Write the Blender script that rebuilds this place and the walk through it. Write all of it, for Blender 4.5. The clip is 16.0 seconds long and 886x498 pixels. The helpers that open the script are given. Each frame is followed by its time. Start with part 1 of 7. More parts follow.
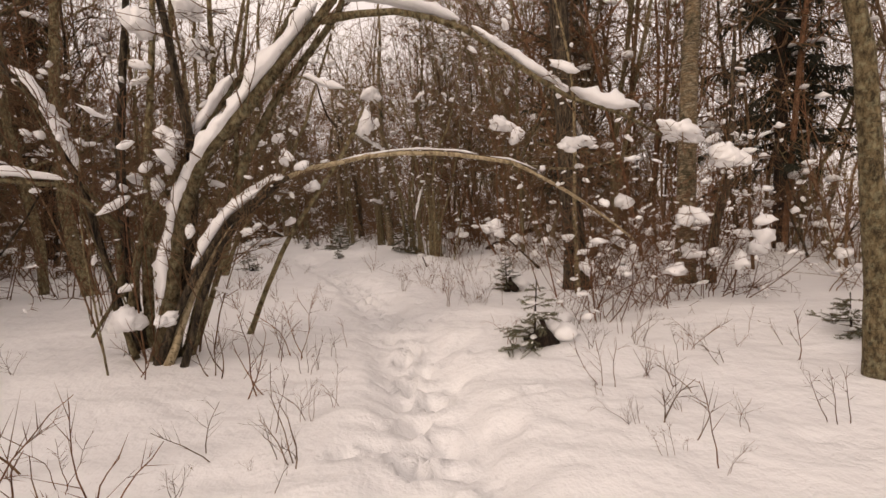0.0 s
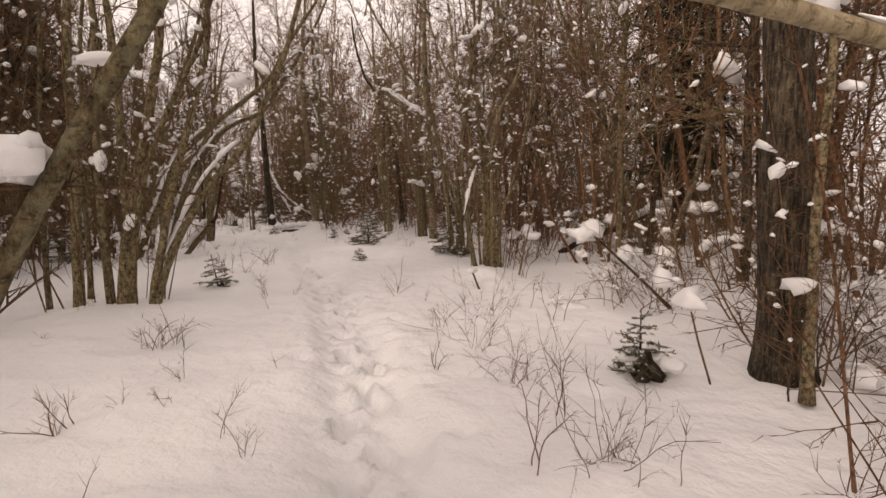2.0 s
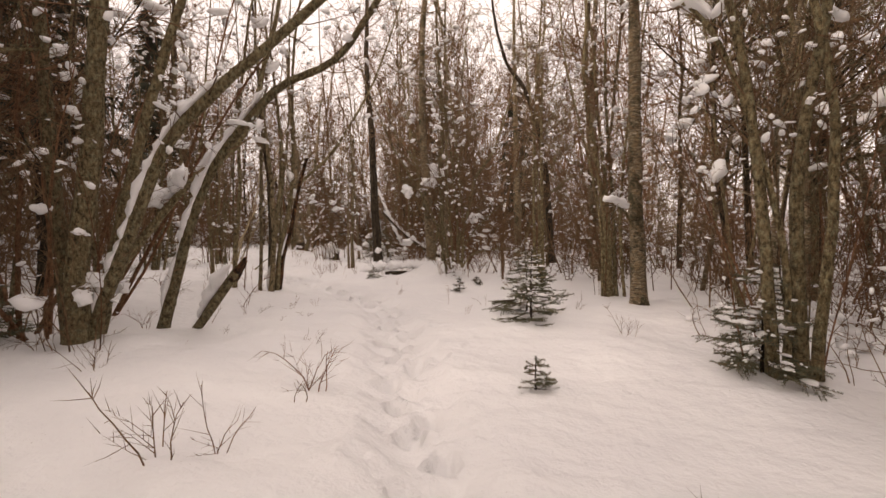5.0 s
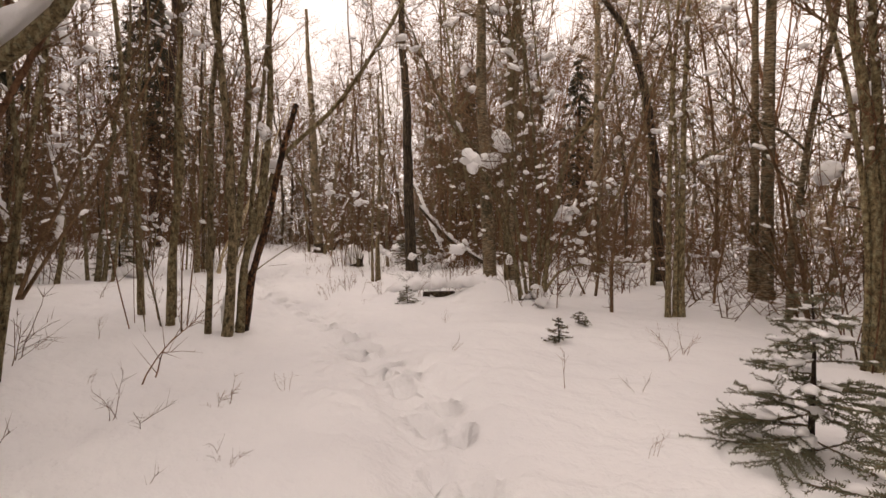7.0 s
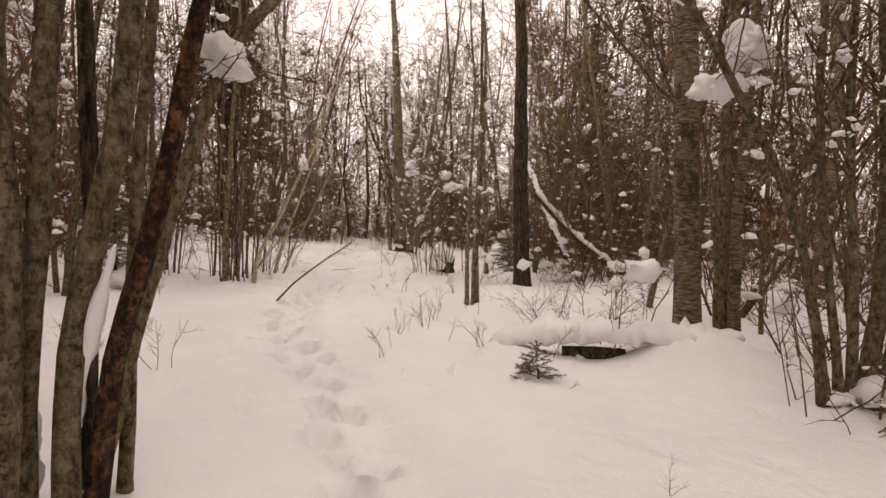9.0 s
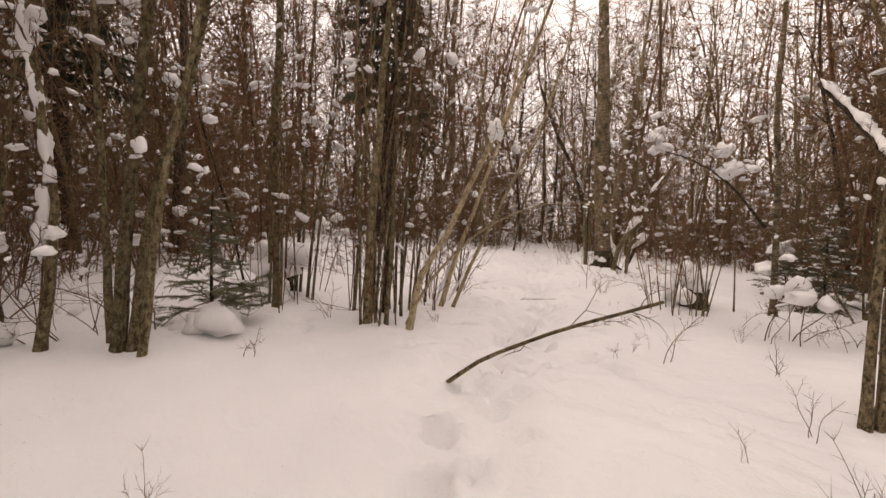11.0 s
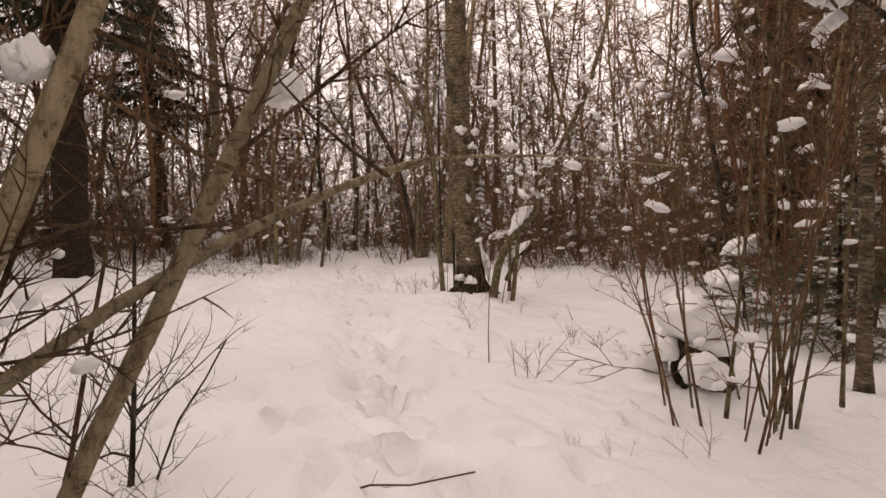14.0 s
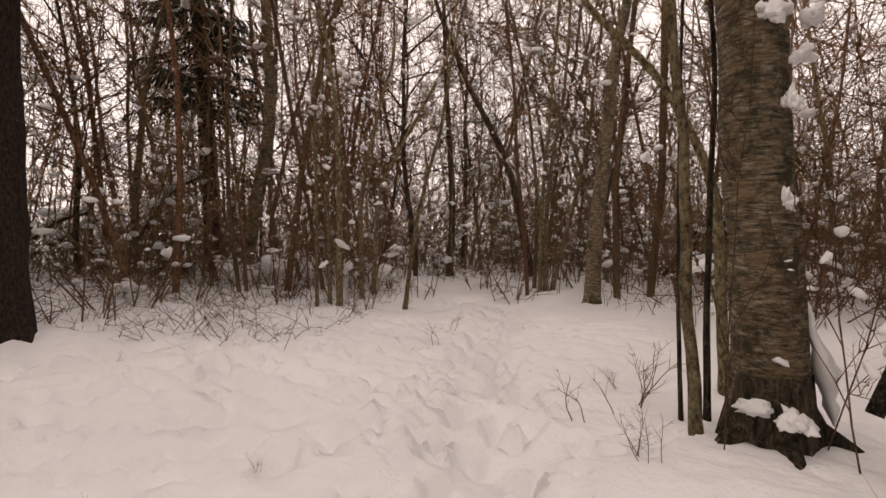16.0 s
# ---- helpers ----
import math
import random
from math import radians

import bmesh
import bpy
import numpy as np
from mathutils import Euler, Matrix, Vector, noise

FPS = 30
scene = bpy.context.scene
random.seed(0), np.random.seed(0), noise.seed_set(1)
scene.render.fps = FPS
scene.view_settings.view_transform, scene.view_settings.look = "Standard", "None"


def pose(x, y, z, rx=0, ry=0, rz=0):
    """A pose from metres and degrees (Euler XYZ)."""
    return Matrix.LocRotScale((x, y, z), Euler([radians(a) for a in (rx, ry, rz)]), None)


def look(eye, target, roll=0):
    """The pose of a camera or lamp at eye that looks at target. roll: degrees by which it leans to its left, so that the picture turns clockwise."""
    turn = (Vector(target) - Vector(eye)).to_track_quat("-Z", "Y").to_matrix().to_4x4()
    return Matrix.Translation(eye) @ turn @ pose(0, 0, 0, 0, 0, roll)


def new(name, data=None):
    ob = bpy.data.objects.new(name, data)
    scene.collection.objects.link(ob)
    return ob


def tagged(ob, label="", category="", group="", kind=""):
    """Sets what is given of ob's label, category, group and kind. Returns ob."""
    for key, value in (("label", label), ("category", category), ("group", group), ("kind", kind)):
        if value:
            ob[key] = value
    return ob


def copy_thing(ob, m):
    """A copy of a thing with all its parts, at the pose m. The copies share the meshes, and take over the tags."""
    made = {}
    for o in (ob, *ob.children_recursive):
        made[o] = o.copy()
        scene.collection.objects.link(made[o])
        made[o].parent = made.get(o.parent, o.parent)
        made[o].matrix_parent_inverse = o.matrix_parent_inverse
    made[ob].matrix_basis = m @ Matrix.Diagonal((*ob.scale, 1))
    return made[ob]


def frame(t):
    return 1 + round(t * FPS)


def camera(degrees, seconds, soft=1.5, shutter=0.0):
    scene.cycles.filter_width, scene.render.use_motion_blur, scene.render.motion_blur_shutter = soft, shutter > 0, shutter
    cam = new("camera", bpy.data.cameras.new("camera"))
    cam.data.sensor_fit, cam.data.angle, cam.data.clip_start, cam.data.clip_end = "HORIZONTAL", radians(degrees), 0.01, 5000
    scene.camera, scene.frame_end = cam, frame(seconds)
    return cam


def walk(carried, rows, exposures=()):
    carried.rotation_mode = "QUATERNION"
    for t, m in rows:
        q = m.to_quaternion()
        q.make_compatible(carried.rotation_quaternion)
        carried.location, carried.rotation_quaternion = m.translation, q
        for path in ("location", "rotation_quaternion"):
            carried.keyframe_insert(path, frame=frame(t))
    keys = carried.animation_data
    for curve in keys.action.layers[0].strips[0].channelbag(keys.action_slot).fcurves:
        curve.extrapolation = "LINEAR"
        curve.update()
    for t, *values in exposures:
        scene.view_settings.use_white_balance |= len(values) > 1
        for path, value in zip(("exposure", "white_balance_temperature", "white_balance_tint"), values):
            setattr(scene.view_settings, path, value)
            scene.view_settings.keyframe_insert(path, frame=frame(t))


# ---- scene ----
cam = camera(86.1, 16.0)
PATH = [
    (0, (-0.128, -0.539, 1.217), (-0.116, 1.455, 1.056), -2.4),
    (0.5, (-0.102, 0.461, 1.347), (-0.114, 2.452, 1.163), -2.8),
    (1, (-0.093, 1.328, 1.435), (-0.153, 3.316, 1.228), -2.3),
    (1.5, (-0.178, 2.281, 1.447), (-0.3, 4.263, 1.213), -1.7),
    (2, (-0.281, 3.207, 1.424), (-0.478, 5.182, 1.179), -1.1),
    (2.5, (-0.545, 4.247, 1.36), (-0.833, 6.213, 1.134), -1.2),
    (3, (-0.781, 5.244, 1.429), (-1.159, 7.199, 1.234), -1.1),
    (3.5, (-1.149, 6.208, 1.494), (-1.625, 8.144, 1.33), -1.2),
    (4, (-1.5, 7.192, 1.503), (-2.058, 9.108, 1.365), -1.0),
    (4.2, (-1.656, 7.572, 1.48), (-2.251, 9.477, 1.352), -1.2),
    (6.3, (-3.98, 11.676, 1.265), (-4.704, 13.538, 1.161), 0.4),
    (6.5, (-4.15, 12.071, 1.266), (-4.892, 13.926, 1.164), 0.3),
    (7, (-4.528, 12.902, 1.301), (-5.309, 14.74, 1.191), 0.4),
    (7.5, (-4.964, 13.808, 1.307), (-5.783, 15.629, 1.185), 0.7),
    (8, (-5.409, 14.697, 1.304), (-6.28, 16.492, 1.168), 0.6),
    (8.5, (-5.975, 15.523, 1.32), (-6.963, 17.256, 1.186), 0.2),
    (9, (-6.698, 16.357, 1.282), (-7.818, 18.008, 1.139), 1.2),
    (9.5, (-7.547, 17.046, 1.273), (-8.849, 18.557, 1.123), 1.3),
    (10, (-8.353, 17.603, 1.286), (-9.84, 18.93, 1.118), 1.8),
    (10.2, (-8.646, 17.84, 1.296), (-10.233, 19.046, 1.126), 1.9),
    (12.3, (-11.598, 19.489, 1.272), (-13.115, 20.79, 1.201), -1.1),
    (12.5, (-11.865, 19.728, 1.294), (-13.299, 21.12, 1.214), -1.1),
    (13, (-12.443, 20.464, 1.301), (-13.618, 22.079, 1.194), -1.3),
    (13.5, (-12.949, 21.278, 1.27), (-13.971, 22.992, 1.141), -0.9),
    (14, (-13.359, 22.152, 1.224), (-14.352, 23.882, 1.069), -0.9),
    (14.5, (-14.016, 23.048, 1.186), (-15.076, 24.737, 1.004), -0.5),
    (15, (-14.721, 23.9, 1.082), (-15.868, 25.532, 0.938), -0.3),
    (15.5, (-15.481, 24.558, 1.242), (-16.708, 26.132, 1.107), -0.9),
    (16, (-16.215, 25.163, 1.318), (-17.5, 26.692, 1.209), -1.1),
]
walk(cam, [(t, look(eye, target, roll)) for t, eye, target, roll in PATH], [(0.0, 0.16, 7860.0, 20.0), (0.5, 0.04, 7860.0, 20.0), (1.0, 0.04, 7860.0, 20.0), (1.5, 0.28, 7860.0, 20.0), (2.5, 0.38, 7860.0, 20.0), (3.5, 0.56, 7860.0, 20.0), (6.5, 0.72, 7860.0, 20.0), (10.0, 0.86, 7860.0, 20.0), (12.5, 0.93, 7860.0, 20.0), (14.0, 0.8, 7860.0, 20.0), (16.0, 0.6, 7860.0, 20.0)])

# ---- world, sun ----
SUN_UP, SUN_ROUND = 28.0, 215.0
world = bpy.data.worlds.new("overcast_sky")
scene.world = world
world.use_nodes = True
wn, wl = world.node_tree.nodes, world.node_tree.links
sky = wn.new("ShaderNodeTexSky")
sky.sky_type, sky.sun_disc = "NISHITA", False
sky.sun_elevation, sky.sun_rotation = radians(SUN_UP), radians(SUN_ROUND)
sky.air_density, sky.dust_density, sky.ozone_density = 1.0, 4.0, 1.0
cloud = wn.new("ShaderNodeTexNoise")
cloud.inputs["Scale"].default_value, cloud.inputs["Detail"].default_value = 2.2, 4.0
veil = wn.new("ShaderNodeValToRGB")
veil.color_ramp.elements[0].position, veil.color_ramp.elements[0].color = 0.3, (6.6, 6.5, 6.7, 1)
veil.color_ramp.elements[1].position, veil.color_ramp.elements[1].color = 0.75, (8.6, 8.5, 8.6, 1)
cover = wn.new("ShaderNodeMix")
cover.data_type = "RGBA"
cover.inputs["Factor"].default_value = 0.9
wl.new(cloud.outputs["Fac"], veil.inputs["Fac"])
wl.new(sky.outputs["Color"], cover.inputs["A"])
wl.new(veil.outputs["Color"], cover.inputs["B"])
wl.new(cover.outputs["Result"], wn["Background"].inputs["Color"])
wn["Background"].inputs["Strength"].default_value = 0.113

sun = new("sun", bpy.data.lights.new("sun", "SUN"))
sun.data.energy, sun.data.angle, sun.data.color = 1.15, radians(14), (1.0, 0.96, 0.92)
sun.rotation_euler = (radians(90 - SUN_UP), 0, radians(180 - SUN_ROUND))

# ---- materials ----
def stuff_of(name, rough=0.9):
    m = bpy.data.materials.new(name)
    m.use_nodes = True
    n, l = m.node_tree.nodes, m.node_tree.links
    p = n["Principled BSDF"]
    p.inputs["Roughness"].default_value = rough
    p.inputs["Specular IOR Level"].default_value = 0.25
    return m, n, l, p


def noise_at(n, l, scale, stretch=(1, 1, 1), detail=4.0, rough=0.6):
    c = n.new("ShaderNodeTexCoord")
    mp = n.new("ShaderNodeMapping")
    mp.inputs["Scale"].default_value = stretch
    t = n.new("ShaderNodeTexNoise")
    t.inputs["Scale"].default_value, t.inputs["Detail"].default_value, t.inputs["Roughness"].default_value = scale, detail, rough
    l.new(c.outputs["Object"], mp.inputs["Vector"])
    l.new(mp.outputs["Vector"], t.inputs["Vector"])
    return t.outputs["Fac"]


def ramp(n, l, fac, stops):
    r = n.new("ShaderNodeValToRGB")
    while len(r.color_ramp.elements) < len(stops):
        r.color_ramp.elements.new(0.5)
    for e, (pos, col) in zip(r.color_ramp.elements, stops):
        e.position, e.color = pos, (*col, 1)
    l.new(fac, r.inputs["Fac"])
    return r.outputs["Color"]


def over(n, l, fac, a, b):
    x = n.new("ShaderNodeMix")
    x.data_type = "RGBA"
    l.new(fac, x.inputs["Factor"])
    l.new(a, x.inputs["A"])
    l.new(b, x.inputs["B"])
    return x.outputs["Result"]


def relief(n, l, p, fac, depth, strength=1.0):
    b = n.new("ShaderNodeBump")
    b.inputs["Distance"].default_value, b.inputs["Strength"].default_value = depth, strength
    l.new(fac, b.inputs["Height"])
    l.new(b.outputs["Normal"], p.inputs["Normal"])


def shade_by_object(n, l, colour, low=0.75, high=1.25):
    info = n.new("ShaderNodeObjectInfo")
    mr = n.new("ShaderNodeMapRange")
    mr.inputs["To Min"].default_value, mr.inputs["To Max"].default_value = low, high
    l.new(info.outputs["Random"], mr.inputs["Value"])
    x = n.new("ShaderNodeMix")
    x.data_type, x.blend_type = "RGBA", "MULTIPLY"
    x.inputs["Factor"].default_value = 1.0
    l.new(colour, x.inputs["A"])
    l.new(mr.outputs["Result"], x.inputs["B"])
    return x.outputs["Result"]


def bark(name, dark, mid, light, lichen, patch=0.62, fine=30.0, furrow=0.5):
    m, n, l, p = stuff_of(name, 0.92)
    grain = noise_at(n, l, fine, (1, 1, furrow), 8, 0.72)
    blotch = noise_at(n, l, 24.0, (1, 1, 0.8), 7, 0.72)
    crack = noise_at(n, l, 34.0, (0.7, 0.7, 1.8), 5, 0.7)
    base = ramp(n, l, grain, [(0.38, dark), (0.5, mid), (0.63, light)])
    spots = ramp(n, l, blotch, [(patch - 0.02, (0, 0, 0)), (patch + 0.04, (1, 1, 1))])
    grey = ramp(n, l, grain, [(0.36, tuple(0.35 * c for c in lichen)), (0.62, lichen)])
    gaps = ramp(n, l, crack, [(0.34, (0.4, 0.4, 0.4)), (0.44, (1, 1, 1))])
    rows = n.new("ShaderNodeMix")
    rows.data_type, rows.blend_type = "RGBA", "MULTIPLY"
    rows.inputs["Factor"].default_value = 1.0
    l.new(over(n, l, spots, base, grey), rows.inputs["A"])
    l.new(gaps, rows.inputs["B"])
    l.new(shade_by_object(n, l, rows.outputs["Result"]), p.inputs["Base Color"])
    relief(n, l, p, grain, 0.05, 1.0)
    return m


ALDER = bark("alder_bark", (0.055, 0.039, 0.02), (0.185, 0.138, 0.072), (0.33, 0.255, 0.145), (0.38, 0.335, 0.2), 0.53)
DARK = bark("dark_wet_bark", (0.01, 0.0075, 0.005), (0.055, 0.04, 0.026), (0.15, 0.112, 0.072), (0.2, 0.165, 0.105), 0.58, 34.0, 0.16)
PALE = bark("pale_grey_bark", (0.1, 0.072, 0.04), (0.27, 0.205, 0.118), (0.44, 0.35, 0.21), (0.12, 0.1, 0.05), 0.54)
TAN = bark("smooth_tan_bark", (0.26, 0.19, 0.11), (0.5, 0.4, 0.25), (0.62, 0.52, 0.35), (0.2, 0.16, 0.085), 0.62)
SPRUCE_BARK = bark("spruce_bark", (0.012, 0.008, 0.006), (0.042, 0.026, 0.018), (0.08, 0.052, 0.036), (0.09, 0.066, 0.046), 0.75, 40.0)
TWIG = bark("brown_twig_bark", (0.1, 0.058, 0.031), (0.205, 0.122, 0.066), (0.31, 0.195, 0.11), (0.3, 0.22, 0.14), 0.64)
RED_TWIG = bark("reddish_twig_bark", (0.105, 0.05, 0.027), (0.225, 0.112, 0.06), (0.33, 0.175, 0.098), (0.19, 0.14, 0.09), 0.72)
DEAD = bark("rotten_wood", (0.02, 0.01, 0.006), (0.085, 0.038, 0.018), (0.25, 0.12, 0.052), (0.03, 0.02, 0.013), 0.5, 18.0)


def birch_bark():
    m, n, l, p = stuff_of("birch_bark", 0.75)
    streak = noise_at(n, l, 15.0, (0.8, 0.8, 3.6), 9, 0.78)
    patch = noise_at(n, l, 4.6, (1, 1, 0.7), 8, 0.75)
    peel = ramp(n, l, streak, [(0.34, (0.02, 0.016, 0.011)), (0.44, (0.13, 0.1, 0.06)), (0.52, (0.31, 0.24, 0.15)), (0.62, (0.62, 0.53, 0.4))])
    moss = ramp(n, l, streak, [(0.35, (0.03, 0.026, 0.015)), (0.65, (0.13, 0.115, 0.06))])
    where = ramp(n, l, patch, [(0.5, (0, 0, 0)), (0.6, (1, 1, 1))])
    flake = noise_at(n, l, 9.0, (1, 1, 1.6), 8, 0.75)
    bare = ramp(n, l, flake, [(0.5, (0, 0, 0)), (0.56, (1, 1, 1))])
    tan = ramp(n, l, streak, [(0.36, (0.1, 0.066, 0.035)), (0.6, (0.44, 0.31, 0.18))])
    l.new(over(n, l, where, over(n, l, bare, peel, tan), moss), p.inputs["Base Color"])
    relief(n, l, p, streak, 0.08, 1.0)
    return m


def snow_skin(name, fine):
    m, n, l, p = stuff_of(name, 0.6)
    big = noise_at(n, l, fine * 0.12, (1, 1, 1), 3)
    small = noise_at(n, l, fine, (1, 1, 1), 5)
    l.new(ramp(n, l, big, [(0.3, (0.80, 0.795, 0.80)), (0.7, (0.88, 0.875, 0.87))]), p.inputs["Base Color"])
    relief(n, l, p, small, 0.02, 0.35)
    return m


def ground_snow():
    m, n, l, p = stuff_of("ground_snow", 0.62)
    big = noise_at(n, l, 0.6, (1, 1, 1), 3)
    mid = noise_at(n, l, 7.0, (1, 1, 1), 4)
    fleck = noise_at(n, l, 55.0, (1, 1, 1), 2)
    zone = noise_at(n, l, 1.3, (1, 1, 1), 3)
    snow = ramp(n, l, big, [(0.3, (0.81, 0.805, 0.81)), (0.7, (0.88, 0.875, 0.87))])
    dirt = ramp(n, l, fleck, [(0.7, (0, 0, 0)), (0.735, (1, 1, 1))])
    some = ramp(n, l, zone, [(0.52, (0, 0, 0)), (0.66, (0.55, 0.55, 0.55))])
    both = n.new("ShaderNodeMix")
    both.data_type, both.blend_type = "RGBA", "MULTIPLY"
    both.inputs["Factor"].default_value = 1.0
    l.new(dirt, both.inputs["A"])
    l.new(some, both.inputs["B"])
    litter = ramp(n, l, mid, [(0.3, (0.12, 0.08, 0.05)), (0.7, (0.3, 0.22, 0.15))])
    l.new(over(n, l, both.outputs["Result"], snow, litter), p.inputs["Base Color"])
    relief(n, l, p, mid, 0.06, 0.5)
    return m


def needle_skin(name, dark, light):
    m, n, l, p = stuff_of(name, 0.7)
    t = noise_at(n, l, 6.0, (1, 1, 1), 3)
    l.new(shade_by_object(n, l, ramp(n, l, t, [(0.3, dark), (0.7, light)])), p.inputs["Base Color"])
    return m


BIRCH = birch_bark()
SNOW = snow_skin("branch_snow", 26.0)
GROUND_SNOW = ground_snow()
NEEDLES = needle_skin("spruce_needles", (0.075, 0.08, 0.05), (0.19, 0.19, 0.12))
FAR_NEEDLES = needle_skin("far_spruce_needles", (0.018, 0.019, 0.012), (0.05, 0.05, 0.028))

# ---- mesh helpers ----
ICO = {}
for level in (1, 2, 3):
    b = bmesh.new()
    bmesh.ops.create_icosphere(b, subdivisions=level, radius=1.0)
    b.verts.index_update()
    ICO[level] = ([v.co.copy() for v in b.verts], [tuple(v.index for v in f.verts) for f in b.faces])
    b.free()


class Geo:
    """Vertices and faces of one mesh in the making."""

    def __init__(self):
        self.v, self.f = [], []

    def tube(self, pts, rad, n=5, rough=0.0, seed=0.0):
        pts = [Vector(p) for p in pts]
        k0, last = len(self.v), len(pts) - 1
        side = None
        for i, p in enumerate(pts):
            along = pts[min(i + 1, last)] - pts[max(i - 1, 0)]
            if along.length < 1e-6:
                along = Vector((0, 0, 1))
            along.normalize()
            if side is None:
                side = along.orthogonal().normalized()
            else:
                side = side - along * side.dot(along)
                side = side.normalized() if side.length > 1e-6 else along.orthogonal().normalized()
            other = along.cross(side)
            for j in range(n):
                a = 6.28318 * j / n
                d = side * math.cos(a) + other * math.sin(a)
                r = rad[i]
                if rough:
                    r *= 1 + rough * noise.noise(Vector((d.x * 1.6 + seed, d.y * 1.6, p.z * 3.1 + d.z)))
                self.v.append(p + d * r)
        for i in range(last):
            for j in range(n):
                a, c = k0 + i * n + j, k0 + i * n + (j + 1) % n
                self.f.append((a, c, c + n, a + n))
        if n > 4:
            self.f.append(tuple(k0 + last * n + j for j in range(n)))
            self.f.append(tuple(k0 + n - 1 - j for j in range(n)))

    def spike(self, pts, r):
        """A three-sided twig that runs out into a point."""
        k0, last = len(self.v), len(pts) - 1
        d = pts[-1] - pts[0]
        s = d.orthogonal().normalized()
        t = d.normalized().cross(s)
        ring = (s, s * -0.5 + t * 0.866, s * -0.5 - t * 0.866)
        for i in range(last):
            q = r * (1 - 0.75 * i / last)
            for w in ring:
                self.v.append(pts[i] + w * q)
        self.v.append(pts[-1])
        for i in range(last - 1):
            a = k0 + i * 3
            self.f += [(a, a + 1, a + 4, a + 3), (a + 1, a + 2, a + 5, a + 4), (a + 2, a, a + 3, a + 5)]
        a, e = k0 + (last - 1) * 3, k0 + last * 3
        self.f += [(a, a + 1, e), (a + 1, a + 2, e), (a + 2, a, e)]

    def lump(self, at, size, turn=0.0, level=2, rough=0.3, seed=0.0, lean=0.0):
        verts, faces = ICO[level]
        k0, at = len(self.v), Vector(at)
        c, s = math.cos(turn), math.sin(turn)
        for v in verts:
            k = 1 + rough * noise.noise(v * 1.4 + Vector((seed, seed * 0.7, 0))) + rough * 0.55 * noise.noise(v * 3.3 + Vector((0, seed, 3)))
            if level > 1:
                k += rough * 0.2 * noise.noise(v * 7.0 + Vector((seed, 0, 7)))
            x, y, z = v.x * size[0] * k, v.y * size[1] * k, v.z * size[2] * k
            if z < 0:
                z *= 0.8
            z += lean * x
            self.v.append(at + Vector((x * c - y * s, x * s + y * c, z)))
        self.f.extend(tuple(k0 + i for i in f) for f in faces)

    def tri(self, a, b, c):
        k = len(self.v)
        self.v += [a, b, c]
        self.f.append((k, k + 1, k + 2))

    def mesh(self, name, material):
        me = bpy.data.meshes.new(name)
        me.from_pydata([tuple(v) for v in self.v], [], self.f)
        me.materials.append(material)
        me.polygons.foreach_set("use_smooth", [True] * len(me.polygons))
        return me


def part(name, geo, material, parent, label=""):
    ob = new(name, geo.mesh(name, material))
    ob.parent = parent
    if label:
        ob["label"] = label
    return ob


# ---- lie of the land ----
def land(x, y):
    """Height of the undisturbed snow."""
    u = (min(8.0, max(-30.0, x)) + 10) / 10
    v = (min(42.0, max(-4.0, y)) - 15) / 10
    z = 0.053 - 0.268 * u - 0.206 * v + 0.183 * u * u + 0.208 * u * v + 0.04 * v * v
    for a, b, h, w in MOUNDS:
        d = ((x - a) ** 2 + (y - b) ** 2) / (w * w)
        if d < 9:
            z += h * math.exp(-d)
    return z


# snow heaped round stems and over hidden stumps: x, y, height, width
MOUNDS = [(-2.5, 3.2, 0.14, 0.8), (2.1, 7.3, -0.1, 1.2), (-4.4, 8.3, 0.1, 1.0), (-0.4, 11.6, 0.1, 0.7), (-16.3, 27.9, 0.16, 1.3),
          (-14.3, 21.2, 0.05, 0.9), (-8.9, 16.9, 0.05, 0.8), (-6.2, 20.4, 0.1, 0.5), (-7.1, 21.7, 0.18, 0.6), (-12.75, 20.75, 0.1, 0.7),
          (-13.3, 26.3, -0.05, 0.8), (-0.35, 10.95, 0.12, 0.22), (-3.4, 15.2, 0.12, 1.4), (0.8, 3.8, 0.06, 0.6), (-7.3, 21.1, 0.16, 0.4), (-8.75, 20.62, 0.14, 0.34), (-9.2, 20.5, 0.08, 0.4), (-8.25, 20.62, 0.05, 0.25), (-6.9, 21.3, 0.15, 0.45), (-7.7, 13.2, 0.08, 0.9)]
TRAIL = [(0.2, -3.0), (-0.05, 0.0), (-0.2, 2.3), (-0.6, 4.6), (-1.3, 6.8), (-2.3, 9.2), (-3.4, 11.4), (-4.7, 13.9), (-6.0, 16.1), (-7.6, 17.6),
         (-9.6, 18.9), (-11.6, 19.9), (-12.6, 21.1), (-13.5, 22.6), (-14.5, 24.0), (-16.1, 25.6), (-18.2, 27.9), (-20.0, 31.0), (-21.5, 33.5)]


def to_trail(x, y, stop=19):
    best = 1e9
    for (a, b), (c, d) in zip(TRAIL[:stop], TRAIL[1:stop]):
        ux, uy = c - a, d - b
        k = max(0.0, min(1.0, ((x - a) * ux + (y - b) * uy) / (ux * ux + uy * uy)))
        best = min(best, (x - a - k * ux) ** 2 + (y - b - k * uy) ** 2)
    return math.sqrt(best)


